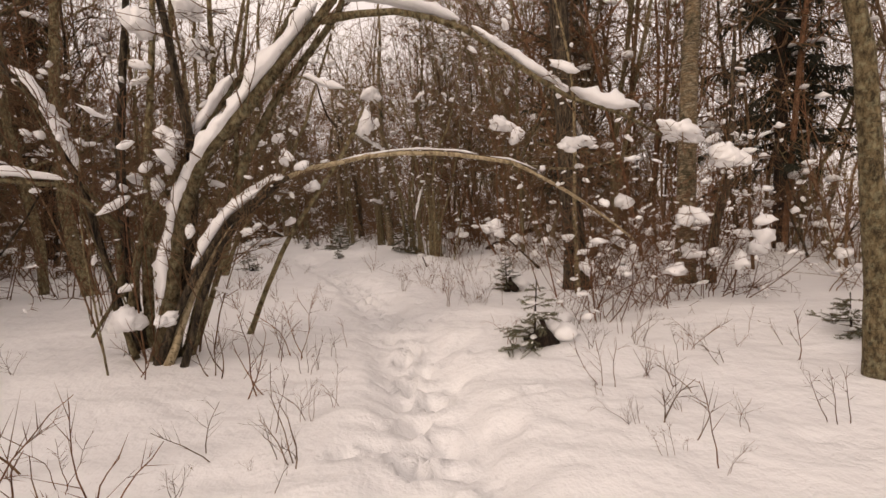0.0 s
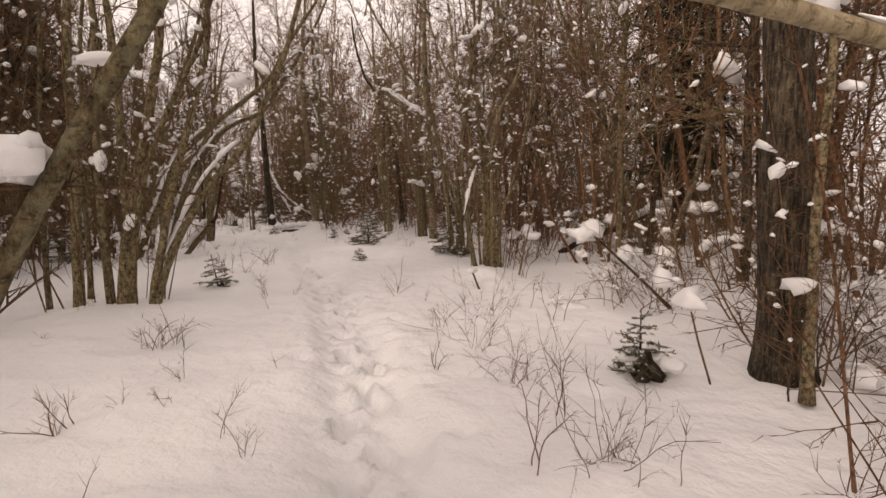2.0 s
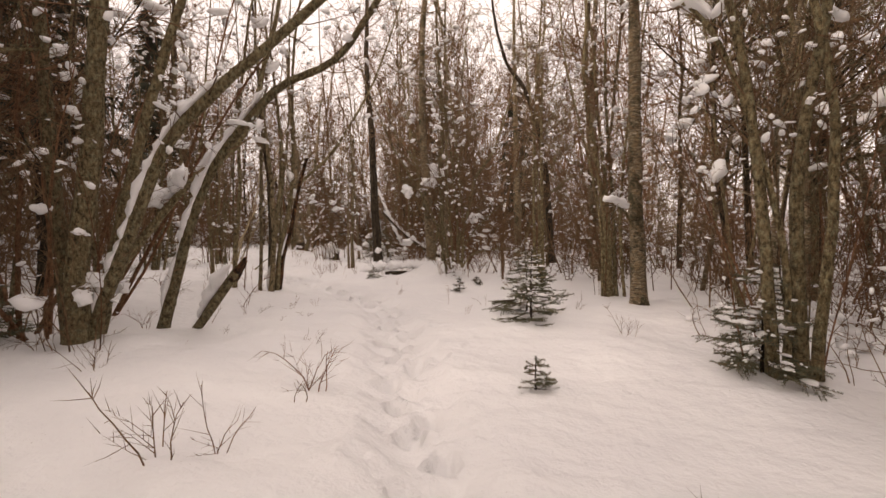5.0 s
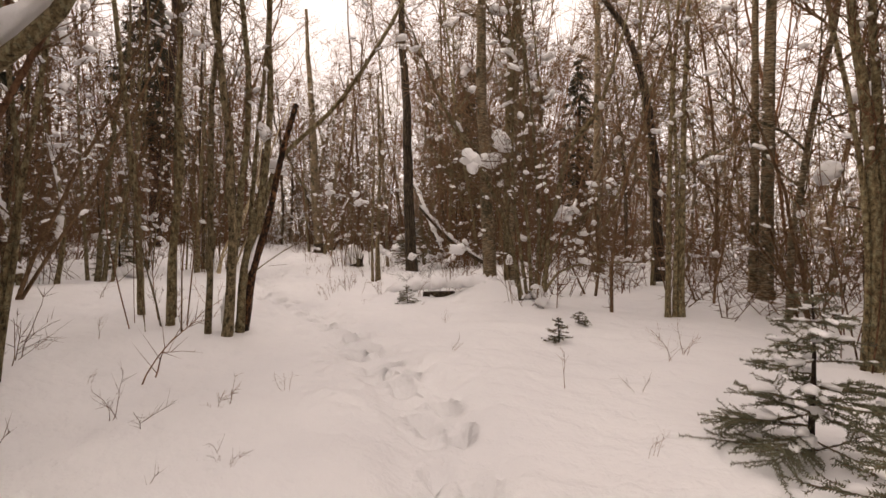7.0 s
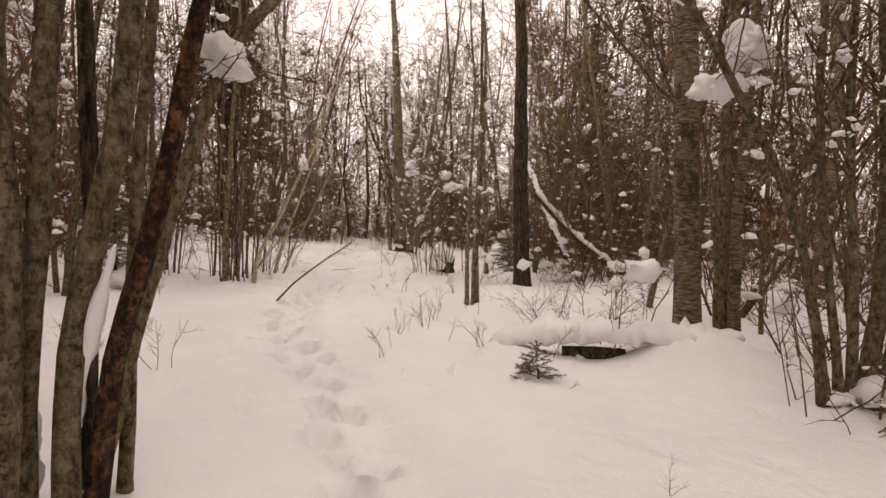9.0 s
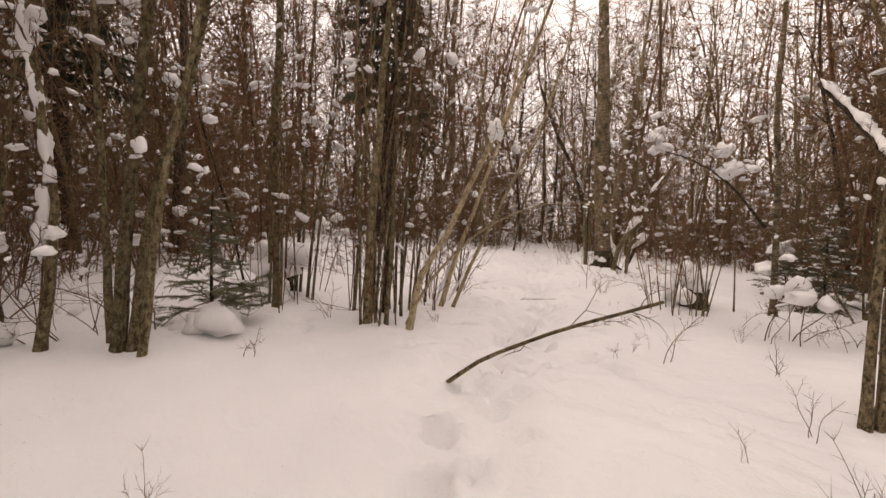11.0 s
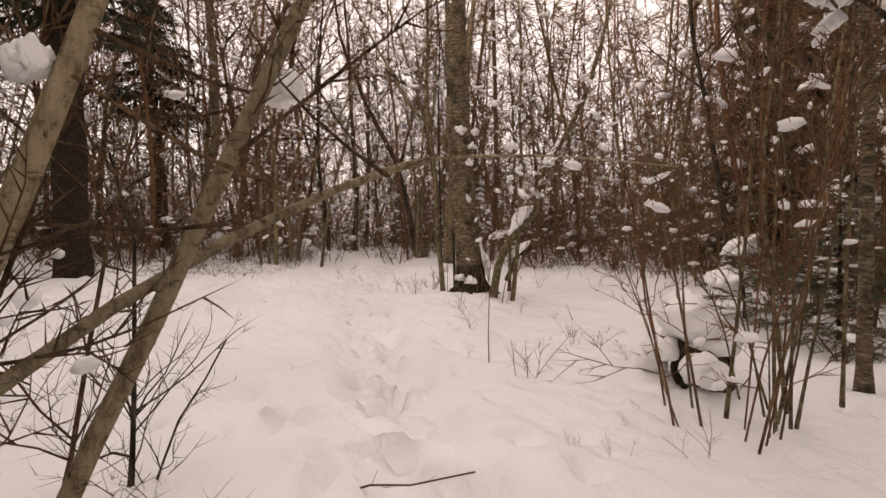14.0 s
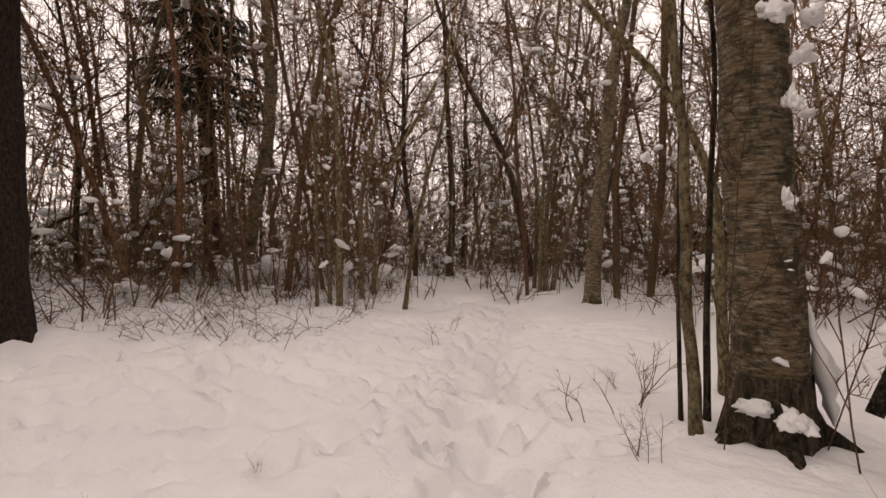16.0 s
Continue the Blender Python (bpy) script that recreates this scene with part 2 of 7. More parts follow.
def spaced(inner0, inner1, step, outer):
    """Grid lines: even inside, ever wider outside."""
    mid = list(np.arange(inner0, inner1, step))
    lo, hi, d = [], [], step
    a, b = inner0, inner1
    while a > -outer:
        d *= 1.22
        a -= d
        lo.append(a)
    d = step
    while b < outer:
        hi.append(b)
        d *= 1.22
        b += d
    return np.array(lo[::-1] + mid + hi + [b])


def build_ground():
    rng = np.random.default_rng(7)
    xs, ys = spaced(-23.5, 2.2, 0.06, 400.0), spaced(-0.8, 31.5, 0.06, 400.0)
    X, Y = np.meshgrid(xs, ys)
    u, v = (np.clip(X, -30, 8) + 10) / 10, (np.clip(Y, -4, 42) - 15) / 10
    Z = 0.053 - 0.268 * u - 0.206 * v + 0.183 * u * u + 0.208 * u * v + 0.04 * v * v
    for a, b, h, w in MOUNDS:
        Z += h * np.exp(-np.minimum(((X - a) ** 2 + (Y - b) ** 2) / (w * w), 40))
    # soft undulation: many sine waves with turned directions
    near = np.exp(-np.maximum(0, np.hypot((X + 10) / 22, (Y - 15) / 24) - 1) * 2)
    for k in range(26):
        wl_ = 0.35 * 1.17 ** k
        a, ph = rng.uniform(0, 6.283), rng.uniform(0, 6.283)
        Z += near * 0.0042 * wl_ ** 0.55 * np.sin((X * math.cos(a) + Y * math.sin(a)) * 6.283 / wl_ + ph + 0.8 * np.sin(X * 1.3 + k) + 0.8 * np.sin(Y * 1.1 + k))
    # trodden trail
    D = np.full(X.shape, 1e9)
    for (a, b), (c, d) in zip(TRAIL, TRAIL[1:]):
        ux, uy = c - a, d - b
        t = np.clip(((X - a) * ux + (Y - b) * uy) / (ux * ux + uy * uy), 0, 1)
        D = np.minimum(D, np.hypot(X - a - t * ux, Y - b - t * uy))
    Z -= 0.12 * np.exp(-(D / 0.34) ** 4)

    def print_at(px, py, turn, length, width, depth, rim):
        i0, i1 = np.searchsorted(xs, (px - 0.5, px + 0.5))
        j0, j1 = np.searchsorted(ys, (py - 0.5, py + 0.5))
        if i1 <= i0 or j1 <= j0:
            return
        dx, dy = X[j0:j1, i0:i1] - px, Y[j0:j1, i0:i1] - py
        p = (dx * math.cos(turn) + dy * math.sin(turn)) / length
        q = (-dx * math.sin(turn) + dy * math.cos(turn)) / width
        r = p * p + q * q
        Z[j0:j1, i0:i1] += -depth * np.exp(-r * r) + rim * np.exp(-((np.sqrt(r) - 1.5) / 0.45) ** 2)

    # two rows of steps close together, widening into a trampled stretch
    side = 1
    for (a, b), (c, d) in zip(TRAIL, TRAIL[1:]):
        length = math.hypot(c - a, d - b)
        turn = math.atan2(d - b, c - a)
        steps = int(length / 0.3)
        for k in range(steps):
            side = -side
            t, off = (k + rng.uniform(-0.3, 0.3)) / steps, side * rng.uniform(0.03, 0.17)
            print_at(a + t * (c - a) - off * math.sin(turn), b + t * (d - b) + off * math.cos(turn), turn + rng.normal(0, 0.25),
                     rng.uniform(0.11, 0.16), rng.uniform(0.06, 0.085), rng.uniform(0.14, 0.24), rng.uniform(0.03, 0.06))
        for k in range(int(length * 9)):
            t, off = rng.uniform(), rng.normal(0, 0.26)
            print_at(a + t * (c - a) - off * math.sin(turn), b + t * (d - b) + off * math.cos(turn), rng.uniform(0, 3.1),
                     rng.uniform(0.06, 0.12), rng.uniform(0.045, 0.07), rng.uniform(-0.04, 0.1), rng.uniform(0.0, 0.02))
        if b > 20:
            for k in range(int(length * (14 if b < 23 else 28))):
                t, off = rng.uniform(), rng.normal(0, 0.9 if b < 23 else 1.5)
                print_at(a + t * (c - a) - off * math.sin(turn), b + t * (d - b) + off * math.cos(turn), turn + rng.normal(0, 0.7),
                         rng.uniform(0.08, 0.14), rng.uniform(0.05, 0.075), rng.uniform(0.06, 0.15), rng.uniform(0.005, 0.025))
    for k in range(700):
        print_at(-20.3 + rng.normal(0, 1.7), 27.6 + rng.normal(0, 1.3), rng.uniform(0, 3.1), rng.uniform(0.07, 0.13), rng.uniform(0.05, 0.07), rng.uniform(0.04, 0.1), rng.uniform(0.0, 0.02))
    # animal tracks and clods fallen from branches
    for k in range(420):
        t = rng.integers(0, len(TRAIL) - 2)
        a, b = TRAIL[t]
        px, py = a + rng.normal(0, 2.4), b + rng.normal(0, 2.4)
        print_at(px, py, rng.uniform(0, 3.1), rng.uniform(0.05, 0.14), rng.uniform(0.04, 0.09), rng.uniform(-0.02, 0.045), 0.003)
    # crumbs and crust
    grit = rng.normal(0, 1, X.shape)
    soft = (grit + np.roll(grit, 1, 0) + np.roll(grit, 1, 1) + np.roll(grit, (1, 1), (0, 1))) / 2
    wide = sum(np.roll(soft, (p * 2, q * 2), (0, 1)) for p in range(3) for q in range(3)) / 3
    Z += near * (0.005 * wide + 0.0015 * soft + np.exp(-(D / np.where(Y > 20, 2.0, 0.8)) ** 2) * (0.004 * soft + 0.01 * wide))
    ny, nx = X.shape
    co = np.stack([X, Y, Z], -1).reshape(-1, 3)
    q = (np.arange(ny - 1)[:, None] * nx + np.arange(nx - 1)[None]).reshape(-1)
    quads = np.stack([q, q + 1, q + 1 + nx, q + nx], 1).astype(np.int32)
    me = bpy.data.meshes.new("ground")
    me.vertices.add(len(co))
    me.vertices.foreach_set("co", co.astype(np.float32).ravel())
    me.loops.add(quads.size)
    me.loops.foreach_set("vertex_index", quads.ravel())
    me.polygons.add(len(quads))
    me.polygons.foreach_set("loop_start", np.arange(0, quads.size, 4, dtype=np.int32))
    me.polygons.foreach_set("use_smooth", np.ones(len(quads), dtype=bool))
    me.update(calc_edges=True)
    me.materials.append(GROUND_SNOW)
    tagged(new("ground", me), "snow-covered forest floor with a trodden footpath", "ground", kind="structure")


build_ground()

# ---- growing things ----
def thing(name, x, y, label, category, group="", z=None):
    ob = new(name)
    ob.empty_display_size = 0.2
    ob.location = (x, y, land(x, y) - 0.03 if z is None else z)
    return tagged(ob, label, category, group)


def smooth_line(pts, step=0.22):
    """A Catmull-Rom line through the points, at about even steps."""
    p = [Vector(q) for q in pts]
    if len(p) == 2:
        p = [p[0], (p[0] + p[1]) / 2, p[1]]
    p = [p[0] * 2 - p[1]] + p + [p[-1] * 2 - p[-2]]
    out = []
    for i in range(1, len(p) - 2):
        a, b, c, d = p[i - 1:i + 3]
        n = max(1, int((c - b).length / step))
        for k in range(n):
            t = k / n
            out.append(0.5 * (2 * b + (c - a) * t + (2 * a - 5 * b + 4 * c - d) * t * t + (3 * b - a - 3 * c + d) * t ** 3))
    return out + [p[-2].copy()]


def wander(start, way, length, n, rng, sway=0.12, lift=0.05):
    pts, d, p = [Vector(start)], Vector(way).normalized(), Vector(start)
    for k in range(n):
        d = (d + Vector((rng.uniform(-sway, sway), rng.uniform(-sway, sway), rng.uniform(-sway, sway) + lift))).normalized()
        p = p + d * (length / n)
        pts.append(p.copy())
    return pts


def taper(n, r0, r1):
    return [r0 + (r1 - r0) * (k / max(1, n - 1)) for k in range(n)]


def side_way(along, rng, spread):
    s = along.orthogonal().normalized()
    s = s * math.cos(a := rng.uniform(0, 6.283)) + along.cross(s) * math.sin(a)
    return (along * math.cos(spread) + s * math.sin(spread)).normalized()


def sprout(geo, pts, rad, rng, count, reach, f0=0.3, depth=1, perches=None, lift=0.06, thin=0.004, flat=False):
    """Side branches with twigs along a line; perches collects places where snow can lie."""
    for k in range(count):
        f = f0 + (1 - f0) * rng.random()
        i = min(len(pts) - 2, int(f * (len(pts) - 1)))
        along = (pts[i + 1] - pts[i]).normalized()
        p = pts[i].lerp(pts[i + 1], rng.random())
        length = reach * rng.uniform(0.35, 1.0) * (1.15 - 0.6 * f)
        r = max(thin, min(rad[i] * 0.5, length * 0.008 + thin * 0.4))
        line = wander(p, side_way(along, rng, rng.uniform(0.5, 1.05)), length, 1 if depth <= 0 else (2 if depth == 1 else 5), rng, 0.3 if depth > 1 else 0.2, lift)
        if flat and depth <= 0:
            w = side_way(along, rng, 1.57) * r * 1.3
            geo.tri(line[0] - w, line[0] + w, line[1])
        else:
            geo.spike(line, r)
        if perches is not None:
            perches.append((line[len(line) // 2] if len(line) > 2 else line[0].lerp(line[1], 0.5), length))
        if depth > 0 and length > 0.15:
            sprout(geo, line, taper(len(line), r, thin), rng, rng.randint(3, 5), length * 0.6, 0.15, depth - 1, perches if rng.random() < 0.4 else None, lift, thin * 0.85, flat)


def tufts(geo, perches, rng, chance, small=0.014, big=0.055):
    for p, length in perches:
        if rng.random() < chance:
            s = (small + (big - small) * rng.random() ** 2) * min(1.3, 0.6 + length)
            geo.lump(p + Vector((0, 0, s * 0.35)), (s * rng.uniform(0.9, 2.2), s * rng.uniform(0.6, 1.0), s * rng.uniform(0.5, 1.2)), rng.uniform(0, 6.28), 1 if s < 0.028 else 2, 0.5, rng.uniform(0, 50), rng.uniform(-0.5, 0.5))


def stem(root, pts, r, bark_of=None, top=5.5, twigs=14, reach=0.9, twig_mat=None, snow=0.25, label="", rough=0.12, tip=None, f0=0.25, name="stem"):
    """One stem of a clump or tree through the points given in the world, carried on upwards to the height top, with its twigs and the snow on them."""
    rng = random.Random(round(pts[0][0] * 731 + pts[0][1] * 317 + r * 9000 + pts[-1][2] * 77))
    o = root.location
    line = [Vector(p) - o for p in pts]
    line[0].z -= 0.12
    if line[-1].z < top and tip is None:
        d = (line[-1] - line[-2]).normalized()
        d = (d + Vector((0, 0, 0.5))).normalized()
        line += wander(line[-1], d, (top - line[-1].z) * rng.uniform(0.85, 1.15), 5, rng, 0.1, 0.08)[1:]
    fine = smooth_line(line, 0.2)
    for k, q in enumerate(fine[1:-1]):
        q += Vector((noise.noise(q * 2.1), noise.noise(q * 2.1 + Vector((9, 0, 0))), 0)) * min(0.02, r * 0.5)
    n = len(fine)
    end = tip if tip is not None else max(0.006, r * 0.22)
    rad = [r * (1.0 - 0.12 * min(1, k * 0.2 / 0.6)) + (end - r * 0.88) * (k / n) ** 1.15 for k in range(n)]
    rad = [max(0.004, q) for q in rad]
    rad[0] *= 1.25
    g = Geo()
    g.tube(fine, rad, 14 if r > 0.07 else 10 if r > 0.05 else (8 if r > 0.025 else 6), rough, r * 100)
    ob = part(name, g, bark_of or ALDER, root, label)
    if twigs:
        tw, seats = Geo(), []
        sprout(tw, fine, rad, rng, twigs, reach, f0, 2, seats, 0.06, 0.004 if r > 0.02 else 0.002)
        tagged(part("twig_spray", tw, twig_mat or TWIG, ob), kind="stuff")
        sn = Geo()
        tufts(sn, seats, rng, snow)
        if sn.v:
            tagged(part("snow_dusting", sn, SNOW, ob), kind="stuff")
    return ob


def snow_strip(root, pts, w, h, label="", lumpy=0.35):
    """Snow lying along the upper side of a leaning stem or bough."""
    o = root.location
    line = smooth_line([Vector(p) - o for p in pts], 0.05)
    g, n, k0 = Geo(), 10, 0
    seed = w * 900 + pts[0][0]
    rings = []
    for i, p in enumerate(line):
        along = (line[min(i + 1, len(line) - 1)] - line[max(i - 1, 0)]).normalized()
        side = along.cross(Vector((0, 0, 1)))
        side = side.normalized() if side.length > 0.05 else Vector((1, 0, 0))
        up = side.cross(along)
        e = min(1.0, math.sqrt((min(i, len(line) - 1 - i) + 0.12) / 4))
        k = e * max(0.3, 1 + (lumpy + 0.1) * noise.noise(Vector((i * 0.21, seed, 0))) + (lumpy * 0.6 + 0.15) * noise.noise(Vector((i * 0.6, seed, 5))))
        ring = []
        for j in range(n):
            a = 6.283 * j / n
            y = math.sin(a)
            q = 1 + 0.5 * noise.noise(Vector((i * 0.45, j * 0.9, seed))) + 0.3 * noise.noise(Vector((i * 0.9, j * 1.7, seed + 9)))
            ring.append(p + side * (math.cos(a) * w * k * q) + up * (y * h * k * q * (1.0 if y > 0 else 0.35) + h * 0.25))
        rings.append(ring)
    for ring in rings:
        g.v += ring
    for i in range(len(rings) - 1):
        for j in range(n):
            a, c = i * n + j, i * n + (j + 1) % n
            g.f.append((a, c, c + n, a + n))
    g.f.append(tuple(range(n - 1, -1, -1)))
    g.f.append(tuple((len(rings) - 1) * n + j for j in range(n)))
    return part("snow_strip", g, SNOW, root, label)


def snow_lump(root, at, size, turn=0.0, rough=0.3, lean=0.0, twiggy=True):
    """A pad of snow made up of clods run together, with the twigs that hold it."""
    g, rng = Geo(), random.Random(round(at[0] * 911 + at[1] * 353 + at[2] * 77))
    o = Vector(at) - root.location
    if max(size) > 0.3 or rough < 0.2:
        g.lump(o, (size[0], size[1], size[2] * 1.25), turn, 3, rough + 0.15, at[0] * 3.1 + at[1], lean)
    else:
        a = rng.uniform(0, 6.283)
        way = Vector((math.cos(a), math.sin(a), rng.uniform(-0.5, 0.5)))
        for k in range(6):
            d = Vector((way.x * size[0], way.y * size[1], way.z * size[2])) * rng.uniform(-0.95, 0.95)
            d += Vector((rng.uniform(-.3, .3) * size[0], rng.uniform(-.3, .3) * size[1], rng.uniform(-.45, .3) * size[2]))
            q = rng.uniform(0.35, 0.75) if k else 0.78
            g.lump(o + d * (1 if k else 0.2), (size[0] * q * rng.uniform(0.8, 1.25), size[1] * q, size[2] * q * rng.uniform(0.9, 1.35)), rng.uniform(0, 6.28), 3 if k < 2 else 2,
                   rough + 0.2, at[0] * 3.1 + at[1] + k * 7, rng.uniform(-0.5, 0.5) + lean)
        if twiggy and at[2] - land(at[0], at[1]) > 0.8:
            tw = Geo()
            for k in range(4):
                a += rng.uniform(1.2, 2.4)
                start = o + Vector((math.cos(a), math.sin(a), rng.uniform(-0.7, 0.2))) * rng.uniform(0.25, 0.55)
                line = wander(start, o + Vector((0, 0, -size[2] * 0.3)) - start, rng.uniform(0.6, 1.1), 6, rng, 0.16, 0.03)
                rad = taper(7, 0.007, 0.003)
                tw.spike(line, rng.uniform(0.004, 0.008))
                sprout(tw, line, rad, rng, 4, 0.4, 0.2, 1, None, 0.02, 0.0025)
            tagged(part("twig_spray", tw, TWIG, root), kind="stuff")
    return part("snow_lump", g, SNOW, root)


def fringe(root, count, h, seed, wide=0.35, mat=None):
    """Thin young rods round the foot of a clump, with their fine twigs."""
    rng = random.Random(seed)
    o, tw, seats = root.location, Geo(), []
    for k in range(count):
        for go in range(12):
            a, lean = rng.uniform(0, 6.283), rng.uniform(0.02, 0.4)
            start = Vector((math.cos(a), math.sin(a), 0)) * rng.uniform(0.05, wide)
            line = wander(start, (math.cos(a) * lean, math.sin(a) * lean, 1), h * rng.uniform(0.45, 1.1), 8, rng, 0.1, 0.03)
            if min(to_trail(p.x + o.x, p.y + o.y) for p in line[::2]) > 0.75:
                break
        else:
            continue
        line[0].z = land(line[0].x + o.x, line[0].y + o.y) - o.z - 0.08
        rad = taper(9, rng.uniform(0.004, 0.0095), 0.0025)
        g = Geo()
        g.tube(line, rad, 6)
        part("stem", g, mat or (TWIG, RED_TWIG, ALDER)[k % 3], root)
        sprout(tw, line, rad, rng, rng.randint(8, 14), 0.9, 0.15, 2, seats, 0.04, 0.004, True)
    tagged(part("twig_spray", tw, RED_TWIG if seed % 2 else TWIG, root), kind="stuff")
    sn = Geo()
    tufts(sn, seats, rng, 0.1)
    if sn.v:
        tagged(part("snow_dusting", sn, SNOW, root), kind="stuff")

# ---- spruces ----
def needle_spray(geo, a, b, rng, length=0.02, gap=0.011, width=0.0045):
    d = b - a
    n = max(2, int(d.length / gap))
    d.normalize()
    s = d.orthogonal().normalized()
    t = d.cross(s)
    for k in range(n):
        p = a.lerp(b, k / n)
        for m in range(3):
            ang = rng.uniform(0, 6.283)
            w = s * math.cos(ang) + t * math.sin(ang)
            tip = p + (w * 0.8 + d * 0.6) * length * rng.uniform(0.7, 1.2)
            e = d * width
            geo.tri(p - e, p + e, tip)


def young_spruce(name, x, y, h, spread, label, seed, snowy=0.5, group="young spruces", z=None):
    rng = random.Random(seed)
    root = thing(name, x, y, label, "tree", group, z)
    g, wood, nd, sn = Geo(), Geo(), Geo(), Geo()
    line = wander((0, 0, -0.05), (rng.uniform(-.08, .08), rng.uniform(-.08, .08), 1), h, 8, rng, 0.04, 0.05)
    rad = taper(len(line), 0.008 + h * 0.011, 0.003)
    g.tube(line, rad, 6)
    needle_spray(nd, line[-2], line[-1], rng)
    rows = max(8, int(h / 0.085))
    for k in range(rows):
        f = 0.12 + 0.85 * k / rows
        i = min(7, int(f * 8))
        p = line[i].lerp(line[i + 1], f * 8 - i)
        for m in range(rng.randint(4, 6)):
            a = rng.uniform(0, 6.283)
            length = spread * (1.05 - f) * rng.uniform(0.6, 1.1) + 0.05
            way = Vector((math.cos(a), math.sin(a), rng.uniform(-0.35, 0.25)))
            br = wander(p, way, length, 4, rng, 0.14, 0.02)
            wood.tube(br, taper(5, 0.003 + length * 0.004, 0.0015), 3)
            for q in range(4):
                needle_spray(nd, br[q], br[q + 1], rng)
            for q in range(max(4, int(length / 0.028))):
                u = rng.uniform(0.25, 0.98)
                j = min(3, int(u * 4))
                s = br[j].lerp(br[j + 1], u * 4 - j)
                d = (br[j + 1] - br[j]).normalized()
                side = d.cross(Vector((0, 0, 1))).normalized() * rng.choice((-1, 1))
                e = s + (d * 0.75 + side * 0.7 + Vector((0, 0, rng.uniform(-0.3, 0.1)))) * length * 0.38 * rng.uniform(0.5, 1.1)
                wood.tube([s, e], [0.002, 0.001], 3)
                needle_spray(nd, s, e, rng)
            for w in range(4):
                if length > 0.12 and rng.random() < 0.2 + snowy * 0.45:
                    d = br[w].lerp(br[w + 1], rng.random())
                    sn.lump(d + Vector((0, 0, 0.009)), (rng.uniform(0.015, 0.036), rng.uniform(0.005, 0.011), 0.007), a, 1, 0.6, rng.uniform(0, 40))
            if length > 0.16 and rng.random() < snowy:
                c = br[rng.randint(1, 3)]
                s = rng.uniform(0.02, 0.05) * (0.6 + length)
                sn.lump(c + Vector((0, 0, s * 0.4)), (s * 1.7, s * 0.9, s * 0.5), a, 2, 0.6, rng.uniform(0, 40))
    part("trunk", g, SPRUCE_BARK, root)
    crown = part("crown", nd, NEEDLES, root)
    tagged(part("bough_frame", wood, TWIG, root), kind="stuff")
    if sn.v:
        tagged(part("snow_dusting", sn, SNOW, crown), kind="stuff")
    return root


def spruce_mesh(rng, h, spread, low=0.12, dense=1.0):
    trunk, nd, sn = Geo(), Geo(), Geo()
    line = wander((0, 0, -0.1), (0, 0, 1), h, 10, rng, 0.015, 0.02)
    trunk.tube(line, taper(11, 0.05 + h * 0.012, 0.015), 8)
    rows = int(h / 0.3 * dense)
    for k in range(rows):
        f = low + (0.98 - low) * k / rows
        i = min(9, int(f * 10))
        p = line[i].lerp(line[i + 1], f * 10 - i)
        for m in range(rng.randint(4, 6)):
            a = rng.uniform(0, 6.283)
            length = spread * (1.06 - f) ** 0.8 * rng.uniform(0.55, 1.1)
            br = wander(p, (math.cos(a), math.sin(a), rng.uniform(-0.35, 0.1)), length, 4, rng, 0.08, -0.03)
            trunk.tube(br, taper(5, 0.018, 0.004), 3)
            for q in range(int(16 + length * 18)):
                u = rng.uniform(0.12, 1)
                j = min(3, int(u * 4))
                s = br[j].lerp(br[j + 1], u * 4 - j)
                d = (br[j + 1] - br[j]).normalized()
                side = d.cross(Vector((0, 0, 1))).normalized() * rng.choice((-1, 1))
                e = s + (d * rng.uniform(0.2, 0.8) + side * rng.uniform(0.2, 0.9) + Vector((0, 0, rng.uniform(-1.0, 0.0)))) * rng.uniform(0.15, 0.42)
                w = d.cross(e - s).normalized() * 0.016
                nd.tri(s - w, s + w * 0.6, e)
                nd.tri(s + d * 0.02, s - d * 0.02 + w, e + Vector((0, 0, -0.08)))
            if rng.random() < 0.18:
                c = br[rng.randint(1, 3)]
                s = rng.uniform(0.05, 0.12)
                sn.lump(c + Vector((0, 0, 0.05)), (s * 1.8, s, s * 0.5), a, 1, 0.4, rng.uniform(0, 40))
    return trunk, nd, sn


def old_spruce(x, y, h, spread, seed, low=0.12, label="tall dark spruce with drooping snow-dusted boughs"):
    rng = random.Random(seed)
    root = thing("spruce", x, y, label, "tree", "spruces of the wood")
    trunk, nd, sn = spruce_mesh(rng, h, spread, low)
    part("trunk", trunk, SPRUCE_BARK, root)
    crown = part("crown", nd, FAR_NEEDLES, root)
    tagged(part("snow_dusting", sn, SNOW, crown), kind="stuff")
    return root


